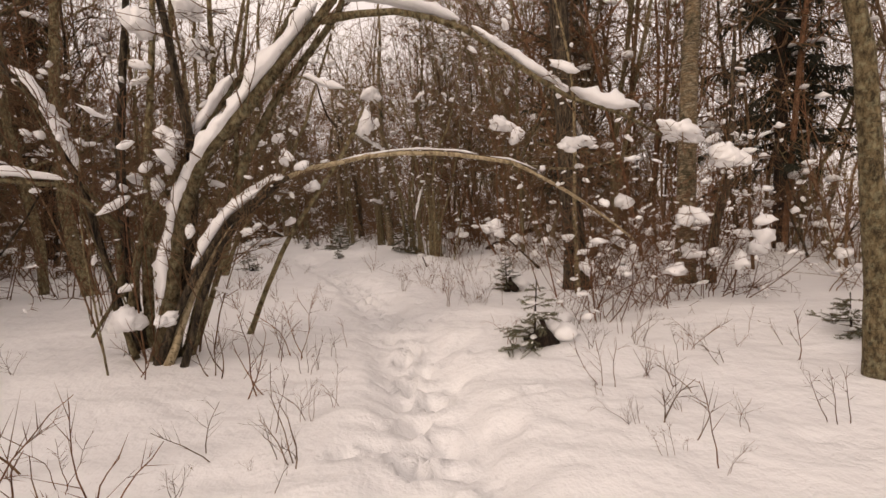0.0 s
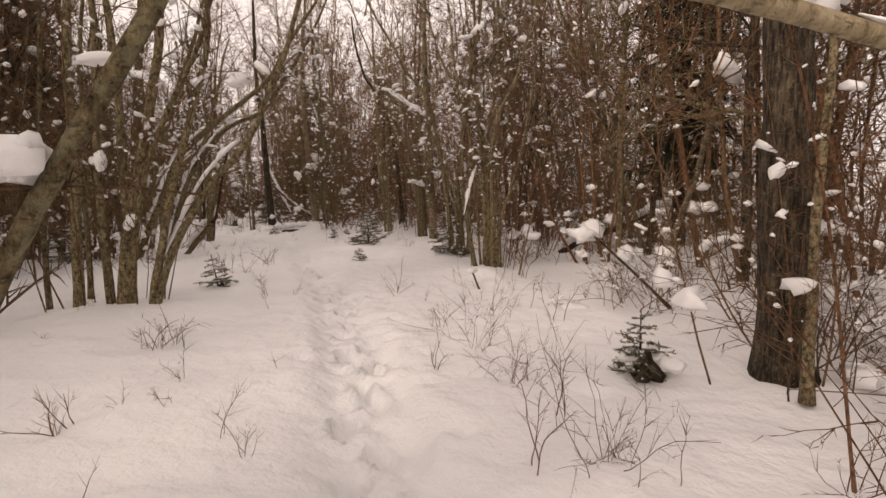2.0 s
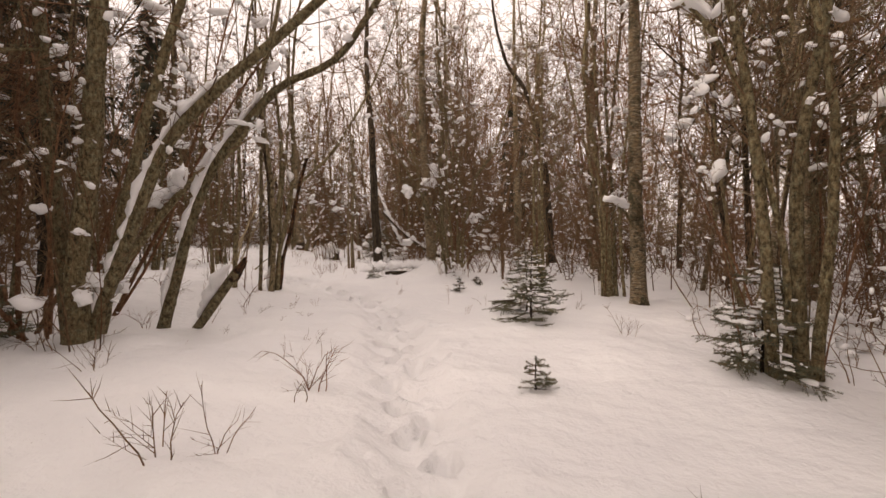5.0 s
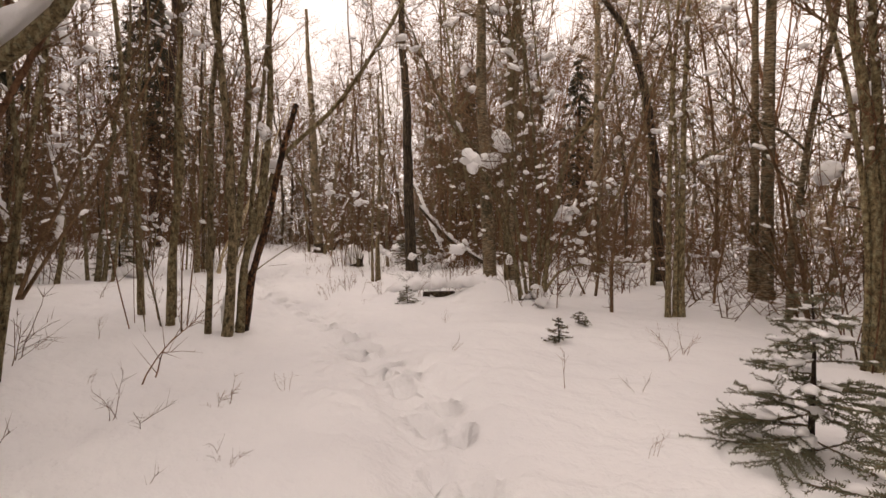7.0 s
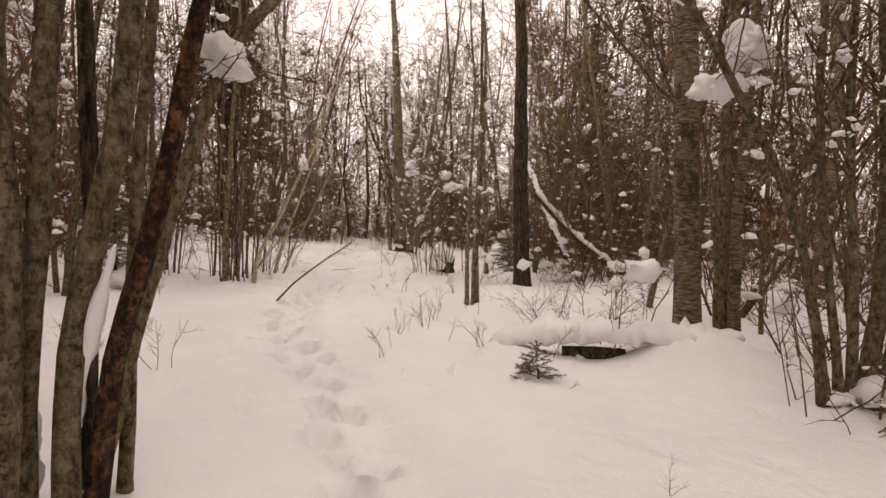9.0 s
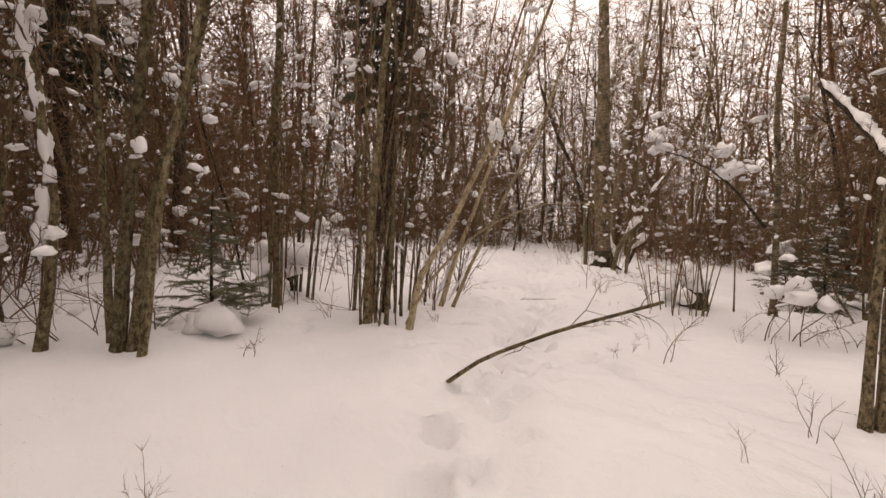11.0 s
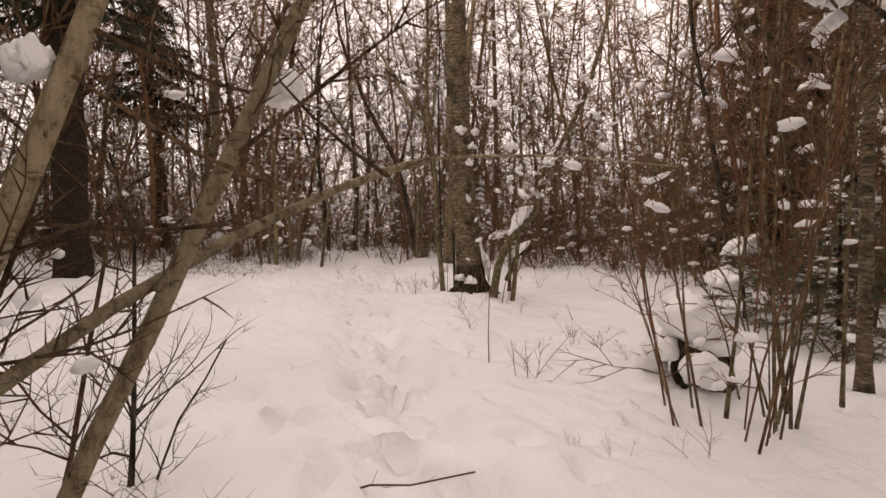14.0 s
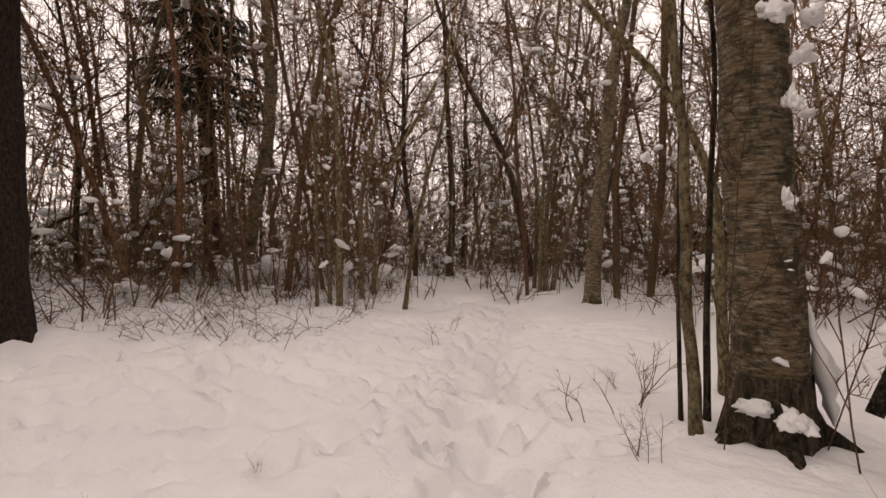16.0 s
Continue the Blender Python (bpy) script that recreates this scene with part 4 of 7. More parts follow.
stem(birchH, [(-2.81, 21.41, 0.3), (-2.86, 21.39, 2.24), (-2.91, 21.37, 4.13), (-2.92, 21.37, 5.07)], 0.108, bark_of=BIRCH, top=10, twigs=48, reach=1.4, f0=0.45)
stem(birchH, [(-2.9, 21.78, 0.35), (-2.96, 21.76, 2.28), (-3.07, 21.71, 5.24)], 0.072, bark_of=BIRCH, top=10, twigs=48, reach=1.4, f0=0.45)
treeM = thing("black_alder", -4.19, 24.42, "dark crooked alder forking towards the sky", "tree", "black alders")
stem(treeM, [(-4.19, 24.42, 0.17), (-4.45, 24.32, 3.29), (-4.94, 24.13, 5.28), (-5.51, 23.89, 6.2)], 0.124, bark_of=DARK, top=9, twigs=62, reach=1.6)
clumpH = thing("hazel_clump", -4.17, 20.68, "three thin upright rods in snow", "tree", "hazel clumps")
stem(clumpH, [(-4.17, 20.68, -0.08), (-4.22, 20.66, 2.21), (-4.16, 20.69, 4.98)], 0.048, top=7, twigs=38, reach=1.0)
stem(clumpH, [(-3.99, 20.75, -0.08), (-4.04, 20.73, 2.21), (-4.03, 20.74, 4.98)], 0.058, top=7, twigs=38, reach=1.0)
stem(clumpH, [(-4.08, 20.72, -0.08), (-4.13, 20.7, 2.21), (-4.37, 20.6, 4.98)], 0.038, top=7, twigs=38, reach=1.0)
treeR = thing("birch_tree", -2.0, 17.72, "thick birch trunk behind young spruces with a snowy bough", "tree", "birch trees")
stem(treeR, [(-2, 17.72, -0.05), (-2.06, 17.69, 1.28), (-2.1, 17.68, 2.32), (-2.12, 17.67, 3.34)], 0.15, bark_of=BIRCH, top=9, twigs=38, reach=1.4, f0=0.4)
stem(treeR, [(-2.06, 17.7, 1.3), (-2.25, 17.3, 1.5), (-2.45, 16.8, 1.6), (-2.6, 16.5, 1.58)], 0.025, ALDER, twigs=6, reach=0.5, tip=0.01, name="bough")
snow_strip(treeR, [(-2.22, 17.35, 1.54), (-2.42, 16.88, 1.65), (-2.58, 16.55, 1.64)], 0.075, 0.08, lumpy=0.6)
clR = thing("hazel_clump", -2.51, 18.52, "dense brown rods fanning from one foot", "tree", "hazel clumps")
stem(clR, [(-2.51, 18.52, -0.05), (-2.6, 18.48, 1.59), (-2.94, 18.35, 3.77)], 0.065, top=7, twigs=38, reach=1.1, twig_mat=RED_TWIG)
stem(clR, [(-2.44, 18.55, -0.05), (-2.53, 18.51, 1.59), (-2.76, 18.42, 3.77)], 0.052, top=7, twigs=38, reach=1.1, twig_mat=RED_TWIG)
stem(clR, [(-2.35, 18.58, -0.05), (-2.44, 18.54, 1.59), (-2.59, 18.48, 3.77)], 0.045, top=7, twigs=38, reach=1.1, twig_mat=RED_TWIG)
stem(clR, [(-2.2, 18.64, -0.05), (-2.3, 18.6, 1.59), (-2.12, 18.67, 3.77)], 0.032, top=7, twigs=38, reach=1.1, twig_mat=RED_TWIG)
stem(clR, [(-2.02, 18.71, -0.05), (-2.12, 18.67, 1.6), (-2.01, 18.72, 3.77)], 0.032, top=7, twigs=38, reach=1.1, twig_mat=RED_TWIG)
stem(clR, [(-2.59, 18.49, -0.05), (-2.68, 18.45, 1.59), (-3.17, 18.25, 3.77)], 0.032, top=7, twigs=38, reach=1.1, twig_mat=RED_TWIG)
sap65 = thing("alder_sapling", -9.26, 14.87, "thin twin alder saplings beside a fallen stem", "tree", "alder saplings")
stem(sap65, [(-9.26, 14.87, 0.15), (-9.09, 14.94, 0.81), (-8.91, 15.02, 1.77), (-8.68, 15.11, 2.82), (-8.62, 15.13, 3.33)], 0.033, top=5.5, twigs=29, reach=0.9)
stem(sap65, [(-9.19, 14.9, 0.15), (-8.98, 14.99, 1.24), (-8.99, 14.98, 2.3), (-9.06, 14.96, 3.33)], 0.027, top=5.5, twigs=29, reach=0.9)
clumpK = thing("alder_clump", -15.05, 17.83, "alder clump with thick snow frozen along its stems", "tree", "alder clumps")
stem(clumpK, [(-15.05, 17.83, 0.15), (-15.14, 17.71, 1.28), (-15.34, 17.44, 1.98), (-15.55, 17.18, 2.5)], 0.049, top=6, twigs=34, reach=1.1, snow=0.5)
stem(clumpK, [(-15.04, 17.88, 0.15), (-15.14, 17.75, 0.98), (-15.28, 17.57, 2.17), (-15.34, 17.49, 3.31)], 0.056, top=6, twigs=34, reach=1.1, snow=0.5)
stem(clumpK, [(-14.66, 18.2, 0.12), (-14.57, 18.32, 1.01), (-14.61, 18.27, 2), (-14.67, 18.19, 2.74), (-14.71, 18.13, 3.3)], 0.048, top=6, twigs=34, reach=1.1, snow=0.5)
stem(clumpK, [(-14.28, 18.69, 0.1), (-14.19, 18.8, 1.33), (-14.08, 18.95, 2.77), (-14.04, 19, 3.33)], 0.061, top=6, twigs=34, reach=1.1, snow=0.5)
stem(clumpK, [(-14.25, 18.77, 0.09), (-14.11, 18.95, 1.33), (-13.93, 19.19, 2.22), (-13.79, 19.37, 3.35)], 0.049, top=6, twigs=34, reach=1.1, snow=0.5)
stem(clumpK, [(-14.51, 18.67, 0.11), (-14.53, 18.64, 1.62), (-14.55, 18.62, 3.38)], 0.038, top=6, twigs=34, reach=1.1, snow=0.5)
stem(clumpK, [(-14.06, 18.82, 0.08), (-13.91, 19.02, 1.62), (-13.77, 19.2, 2.48), (-13.73, 19.25, 3.3)], 0.036, top=6, twigs=34, reach=1.1, snow=0.5)
clumpA2 = thing("hazel_clump", -14.66, 20.93, "dense clump of mixed thin rods and grey stems beside the path", "tree", "hazel clumps")
stem(clumpA2, [(-14.66, 20.93, 0.05), (-14.61, 20.98, 1), (-14.63, 20.96, 1.84), (-14.65, 20.94, 2.67)], 0.024, top=6, twigs=22, reach=0.9, twig_mat=RED_TWIG, f0=0.35)
stem(clumpA2, [(-14.15, 20.77, 0.04), (-14.16, 20.76, 0.76), (-14.15, 20.77, 1.61), (-14.11, 20.81, 2.43)], 0.017, top=6, twigs=22, reach=0.9, twig_mat=RED_TWIG, f0=0.35)
stem(clumpA2, [(-14.16, 20.85, 0.04), (-14.15, 20.86, 0.89), (-14.11, 20.9, 1.62), (-14.07, 20.94, 2.46)], 0.056, top=6, twigs=22, reach=0.9, twig_mat=RED_TWIG, f0=0.35)
stem(clumpA2, [(-14.09, 20.9, 0.03), (-14.05, 20.94, 1.04), (-14, 20.99, 1.89), (-13.94, 21.05, 2.45)], 0.018, bark_of=PALE, top=6, twigs=22, reach=0.9, twig_mat=RED_TWIG, f0=0.35)
stem(clumpA2, [(-14.02, 20.91, 0.03), (-13.97, 20.96, 1.04), (-13.88, 21.06, 1.88), (-13.83, 21.11, 2.43)], 0.014, bark_of=PALE, top=6, twigs=22, reach=0.9, twig_mat=RED_TWIG, f0=0.35)
stem(clumpA2, [(-14.02, 20.99, 0.03), (-13.98, 21.03, 0.89), (-13.97, 21.04, 1.61), (-13.96, 21.05, 2.46)], 0.029, top=6, twigs=22, reach=0.9, twig_mat=RED_TWIG, f0=0.35)
stem(clumpA2, [(-14.39, 21.18, 0.03), (-14.36, 21.21, 0.99), (-14.38, 21.19, 2), (-14.39, 21.18, 2.65)], 0.044, bark_of=DARK, top=6, twigs=22, reach=0.9, twig_mat=RED_TWIG, f0=0.35)
stem(clumpA2, [(-14.56, 21.43, 0.03), (-14.54, 21.45, 1.15), (-14.46, 21.53, 2.07), (-14.42, 21.57, 2.79)], 0.019, top=6, twigs=22, reach=0.9, twig_mat=RED_TWIG, f0=0.35)
stem(clumpA2, [(-14.31, 21.36, 0.03), (-14.3, 21.37, 0.98), (-14.25, 21.42, 1.84), (-14.16, 21.51, 2.67)], 0.021, top=6, twigs=22, reach=0.9, twig_mat=RED_TWIG, f0=0.35)
stem(clumpA2, [(-14.94, 21.72, 0.04), (-14.84, 21.82, 1.34), (-14.67, 21.99, 2.39), (-14.61, 22.06, 3.01)], 0.022, top=6, twigs=22, reach=0.9, twig_mat=RED_TWIG, f0=0.35)
stem(clumpA2, [(-14.66, 21.68, 0.03), (-14.6, 21.74, 1.13), (-14.53, 21.81, 1.93), (-14.49, 21.86, 2.9)], 0.016, top=6, twigs=22, reach=0.9, twig_mat=RED_TWIG, f0=0.35)
stem(clumpA2, [(-14.81, 21.52, 0.04), (-14.9, 21.43, 1.34), (-14.99, 21.34, 2.33), (-15, 21.32, 2.91)], 0.02, top=6, twigs=22, reach=0.9, twig_mat=RED_TWIG, f0=0.35)
stem(clumpA2, [(-14.34, 21.02, 0.04), (-14.33, 21.03, 1.01), (-14.39, 20.97, 1.81), (-14.43, 20.93, 2.58)], 0.019, top=6, twigs=22, reach=0.9, twig_mat=RED_TWIG, f0=0.35)
stem(clumpA2, [(-14.83, 22.05, 0.03), (-14.79, 22.09, 0.89), (-14.71, 22.17, 1.77), (-14.69, 22.2, 2.43)], 0.018, top=6, twigs=22, reach=0.9, twig_mat=RED_TWIG, f0=0.35)
stem(clumpA2, [(-14.95, 21.91, 0.03), (-14.84, 22.03, 1.11), (-14.66, 22.2, 2.21), (-14.59, 22.28, 3.07)], 0.02, top=6, twigs=22, reach=0.9, twig_mat=RED_TWIG, f0=0.35)
stB = thing("alder_clump", -13.85, 21.15, "slanting alder stems leaning across the path", "tree", "alder clumps")
stem(stB, [(-13.85, 21.15, 0.05), (-13.76, 21.25, 0.59), (-13.6, 21.45, 1.05), (-13.5, 21.62, 1.51), (-13.38, 21.8, 1.95), (-13.25, 22, 2.45)], 0.038, bark_of=TAN, top=4.6, twigs=22, reach=0.9, snow=0.05)
clumpL1 = thing("hazel_clump", -15.43, 20.3, "grey stems and thin rods round a snow-capped stump", "tree", "hazel clumps")
stem(clumpL1, [(-15.43, 20.3, 0.09), (-15.41, 20.32, 1.01), (-15.42, 20.31, 2.06), (-15.41, 20.33, 2.74)], 0.05, top=6, twigs=24, reach=0.9, twig_mat=RED_TWIG)
stem(clumpL1, [(-15.61, 20.28, 0.1), (-15.58, 20.31, 1.18), (-15.66, 20.23, 1.91), (-15.76, 20.12, 2.62)], 0.019, top=6, twigs=24, reach=0.9, twig_mat=RED_TWIG)
stem(clumpL1, [(-15.52, 20.39, 0.09), (-15.5, 20.41, 1.18), (-15.51, 20.4, 2.09)], 0.022, top=6, twigs=24, reach=0.9, twig_mat=RED_TWIG)
stem(clumpL1, [(-16.02, 20.45, 0.11), (-16.03, 20.44, 1.37), (-16.02, 20.45, 2.19), (-15.97, 20.5, 2.99)], 0.05, top=6, twigs=24, reach=0.9, twig_mat=RED_TWIG)
stem(clumpL1, [(-15.91, 20.58, 0.1), (-15.89, 20.6, 1.24), (-15.89, 20.6, 2.19)], 0.017, top=6, twigs=24, reach=0.9, twig_mat=RED_TWIG)
clumpL2 = thing("hazel_clump", -16.29, 20.85, "slanting thin rods in deep snow", "tree", "hazel clumps")
stem(clumpL2, [(-16.29, 20.85, 0.11), (-16.23, 20.91, 1.14), (-16.16, 20.98, 2.3), (-16.12, 21.02, 3.21)], 0.029, top=6, twigs=29, reach=0.9, twig_mat=RED_TWIG)
stem(clumpL2, [(-15.91, 20.87, 0.1), (-15.84, 20.94, 1.01), (-15.72, 21.06, 2.01), (-15.65, 21.14, 3.08)], 0.025, top=6, twigs=29, reach=0.9, twig_mat=RED_TWIG)
stem(clumpL2, [(-15.8, 20.9, 0.09), (-15.71, 20.99, 1.23), (-15.6, 21.1, 2.43)], 0.02, top=6, twigs=29, reach=0.9, twig_mat=RED_TWIG)
stem(clumpL2, [(-16.25, 20.9, 0.11), (-16.2, 20.96, 1.37), (-16.26, 20.89, 2.54), (-16.27, 20.88, 3.22)], 0.024, top=6, twigs=29, reach=0.9, twig_mat=RED_TWIG)
leftT = thing("black_alder", -20.24, 19.88, "dark trunk with clumps of snow on its boughs", "tree", "black alders")
stem(leftT, [(-20.24, 19.88, 0.32), (-20.12, 20.01, 2.18), (-20.04, 20.09, 3.6), (-20.03, 20.09, 4.3)], 0.125, bark_of=DARK, top=9, twigs=53, reach=1.5, snow=0.6)
clumpP = thing("hazel_clump", -13.27, 25.47, "thicket of thin hazel rods behind a snowy stump", "tree", "hazel clumps")
stem(clumpP, [(-13.27, 25.47, 0.05), (-13.19, 25.59, 1.11), (-13.19, 25.59, 1.95), (-13.29, 25.53, 2.38)], 0.0125, top=5.5, twigs=24, reach=0.9, twig_mat=RED_TWIG, snow=0.1)
stem(clumpP, [(-13, 25.62, -0.16), (-13.04, 25.68, 0.94), (-13.04, 25.68, 1.79), (-13.03, 25.68, 2.44)], 0.0125, top=5.5, twigs=24, reach=0.9, twig_mat=RED_TWIG, snow=0.1)
stem(clumpP, [(-13.01, 25.74, -0.22), (-12.83, 25.8, 0.93), (-12.77, 25.83, 1.78), (-12.71, 25.86, 2.43)], 0.0125, top=5.5, twigs=24, reach=0.9, twig_mat=RED_TWIG, snow=0.1)
stem(clumpP, [(-12.93, 25.76, 0.04), (-13.11, 25.64, 1.28), (-13.08, 25.65, 2.12)], 0.016, top=5.5, twigs=24, reach=0.9, twig_mat=RED_TWIG, snow=0.1)
stem(clumpP, [(-13.05, 25.54, 0.12), (-13.28, 25.54, 0.76), (-13.62, 25.35, 1.29)], 0.007, top=1, twigs=8, reach=0.45, twig_mat=RED_TWIG, snow=0.1, tip=0.005)
stem(clumpP, [(-12.92, 25.67, -0.1), (-12.95, 25.73, 1.11), (-13.11, 25.64, 2.12), (-13.18, 25.6, 2.44)], 0.0105, top=5.5, twigs=24, reach=0.9, twig_mat=RED_TWIG, snow=0.1)
stem(clumpP, [(-12.89, 25.7, -0.03), (-12.72, 25.86, 1.1), (-12.67, 25.89, 2.11)], 0.0105, top=5.5, twigs=24, reach=0.9, twig_mat=RED_TWIG, snow=0.1)
stem(clumpP, [(-13.19, 25.77, 0.08), (-13.36, 25.49, 0.66), (-13.7, 25.3, 1.09)], 0.006, top=1, twigs=8, reach=0.45, twig_mat=RED_TWIG, snow=0.1, tip=0.005)
stem(clumpP, [(-12.63, 25.94, 0.07), (-12.65, 25.9, 0.93), (-12.63, 25.91, 1.78)], 0.0125, top=5.5, twigs=24, reach=0.9, twig_mat=RED_TWIG, snow=0.1)
stem(clumpP, [(-13.07, 25.52, 0.08), (-13.22, 25.58, 0.83), (-13.23, 25.57, 1.35)], 0.007, top=1, twigs=8, reach=0.45, twig_mat=RED_TWIG, snow=0.1, tip=0.005)
birchP2 = thing("birch_tree", -12.37, 26.66, "dark-footed birch behind hazel rods", "tree", "birch trees")
stem(birchP2, [(-12.37, 26.66, -0.05), (-12.41, 26.64, 1.08), (-12.44, 26.62, 2.15), (-12.5, 26.59, 2.65)], 0.0546, bark_of=BIRCH, top=9, twigs=43, reach=1.3, f0=0.4)
leanl = thing("alder_clump", -14.57, 22.06, "two pale alder trunks leaning out over the path", "tree", "alder clumps")
stem(leanl, [(-14.57, 22.06, 0), (-14.53, 22.24, 0.5), (-14.48, 22.42, 1), (-14.43, 22.6, 1.5), (-14.38, 22.78, 2), (-14.34, 22.97, 2.5)], 0.036, bark_of=TAN, top=4.4, twigs=13, reach=0.8, snow=0.0)
stem(leanl, [(-14.64, 22.3, 0), (-14.52, 22.51, 0.5), (-14.4, 22.71, 1), (-14.28, 22.91, 1.5), (-14.16, 23.12, 2), (-14.04, 23.32, 2.5)], 0.028, bark_of=TAN, top=4.4, twigs=13, reach=0.8, snow=0.0)
birchP = thing("birch_tree", -16.49, 28.45, "stout birch with peeling mossy bark, snow caught at its foot", "tree", "birch trees")
stem(birchP, [(-16.49, 28.45, -0.1), (-16.54, 28.4, 0.95), (-16.59, 28.36, 1.74), (-16.62, 28.33, 2.52)], 0.221, bark_of=BIRCH, top=9, twigs=34, reach=1.3, f0=0.5)
stem(birchP, [(-16.84, 28.22, 0.04), (-16.9, 28.17, 0.95), (-16.92, 28.16, 1.76), (-16.98, 28.1, 2.55)], 0.042, bark_of=ALDER, top=6, twigs=34, reach=1.3, f0=0.5)
stem(birchP, [(-16.87, 28.62, -0.02), (-16.87, 28.62, 1.27), (-16.85, 28.64, 2.17), (-16.88, 28.61, 2.69)], 0.026, bark_of=DARK, top=6, twigs=34, reach=1.3, f0=0.5)
stem(birchP, [(-16.99, 28.47, 0.02), (-17.01, 28.45, 0.91)], 0.018, bark_of=DARK, top=6, twigs=34, reach=1.3, f0=0.5)
treeQ = thing("bird_cherry", -15.95, 27.97, "crooked brown bird cherry with sleeves of snow", "tree", "bird cherries")
stem(treeQ, [(-15.95, 27.97, 0.03), (-15.88, 28.03, 0.47), (-15.72, 28.15, 0.87), (-15.48, 28.34, 1.19), (-15.39, 28.41, 1.43), (-15.41, 28.39, 1.71), (-15.15, 28.59, 2.18)], 0.06, bark_of=ALDER, top=5.5, twigs=43, reach=1.2, snow=0.5)
stem(treeQ, [(-15.76, 28.13, -0.09), (-15.69, 28.18, 0.36), (-15.66, 28.21, 0.87), (-15.63, 28.23, 1.85), (-15.64, 28.23, 2.53)], 0.036, bark_of=ALDER, top=5.5, twigs=43, reach=1.2, snow=0.5)
stem(treeQ, [(-15.85, 28.34, 0.22), (-15.83, 28.36, 0.76), (-15.79, 28.39, 1.71), (-15.8, 28.38, 2.63)], 0.026, bark_of=ALDER, top=5.5, twigs=43, reach=1.2, snow=0.5)
sprP = thing("spruce", -22.62, 25.88, "massive dark red-brown spruce trunk at the path edge", "tree", "spruces")
stem(sprP, [(-22.62, 25.88, 0.2), (-22.59, 25.91, 1.22), (-22.54, 25.95, 2.49), (-22.49, 25.99, 3.72)], 0.288, bark_of=SPRUCE_BARK, top=12, twigs=0)
birchS = thing("birch_tree", -25.45, 29.86, "gently bent birch with barred bark", "tree", "birch trees")
stem(birchS, [(-25.45, 29.86, 0.24), (-25.18, 30.08, 1.9), (-24.93, 30.29, 3.57), (-24.94, 30.29, 5.75)], 0.16, bark_of=BIRCH, top=11, twigs=53, reach=1.4, f0=0.4)
birchS2 = thing("birch_tree", -28.72, 30.92, "birch trunk beside a bent neighbour", "tree", "birch trees")
stem(birchS2, [(-28.72, 30.92, 0.35), (-28.77, 30.88, 2.1), (-28.81, 30.85, 4.28), (-28.87, 30.79, 7.13)], 0.164, bark_of=BIRCH, top=11, twigs=48, reach=1.4, f0=0.4)
clumpS = thing("hazel_clump", -22.14, 29.69, "tall brown rods standing in grass stalks", "tree", "hazel clumps")
stem(clumpS, [(-22.14, 29.69, 0.06), (-22.09, 29.73, 2.17), (-22.13, 29.7, 3.44), (-22.26, 29.59, 4.68)], 0.057, top=7, twigs=43, reach=1.1, twig_mat=RED_TWIG)
stem(clumpS, [(-22.46, 30.41, 0.05), (-22.42, 30.44, 1.77), (-22.17, 30.65, 3.18), (-21.98, 30.82, 4.01)], 0.048, top=7, twigs=43, reach=1.1, twig_mat=RED_TWIG)
stem(clumpS, [(-21.6, 30.57, 0.01), (-21.4, 30.74, 1.46), (-21.11, 30.98, 2.79)], 0.041, top=7, twigs=43, reach=1.1, twig_mat=RED_TWIG)
stem(clumpS, [(-22.27, 29.37, 0.08), (-22.23, 29.4, 1.73), (-22.21, 29.42, 3.8)], 0.03, top=7, twigs=43, reach=1.1, twig_mat=RED_TWIG)
stem(clumpS, [(-22.34, 29.68, 0.07), (-22.36, 29.67, 2.18), (-22.35, 29.67, 3.9)], 0.036, top=7, twigs=43, reach=1.1, twig_mat=RED_TWIG)
stem(clumpS, [(-22.81, 30.98, 0.04), (-22.7, 31.08, 1.81), (-22.45, 31.29, 2.52), (-21.79, 31.83, 4.01)], 0.047, top=7, twigs=43, reach=1.1, twig_mat=RED_TWIG)
birchR = thing("birch_tree", -19.57, 33.22, "leaning birch with a dark snow-free foot", "tree", "birch trees")
stem(birchR, [(-19.57, 33.22, -0.13), (-19.51, 33.27, 1.22), (-19.38, 33.38, 2.69), (-19.25, 33.49, 4.13), (-19.1, 33.62, 5.07)], 0.16, bark_of=BIRCH, top=9, twigs=43, reach=1.3, f0=0.35)
clumpR = thing("hazel_clump", -20.9, 33.78, "four thin rods beside a leaning birch", "tree", "hazel clumps")
stem(clumpR, [(-20.9, 33.78, -0.11), (-20.85, 33.82, 1.79), (-20.71, 33.94, 3.48), (-20.57, 34.06, 5.67)], 0.052, top=8, twigs=43, reach=1.1)
stem(clumpR, [(-20.82, 33.87, -0.11), (-20.77, 33.91, 1.79), (-20.5, 34.14, 4.03), (-20.4, 34.22, 5.68)], 0.058, top=8, twigs=43, reach=1.1)
stem(clumpR, [(-20.74, 33.95, -0.12), (-20.42, 34.22, 1.44), (-20.16, 34.44, 2.8)], 0.052, top=8, twigs=43, reach=1.1)
stem(clumpR, [(-21.25, 34.16, -0.11), (-21.19, 34.21, 1.82), (-21.35, 34.07, 4.19), (-21.61, 33.86, 5.93)], 0.049, top=8, twigs=43, reach=1.1)
leanR = thing("black_alder", -22.07, 35.5, "dark stem leaning far over with snow on its back", "tree", "black alders")
stem(leanR, [(-22.07, 35.5, 0.09), (-22.47, 35.16, 2.6), (-23.19, 34.55, 4.65), (-23.78, 34.05, 6.66)], 0.112, bark_of=DARK, top=9, twigs=58, reach=1.4, snow=0.5)
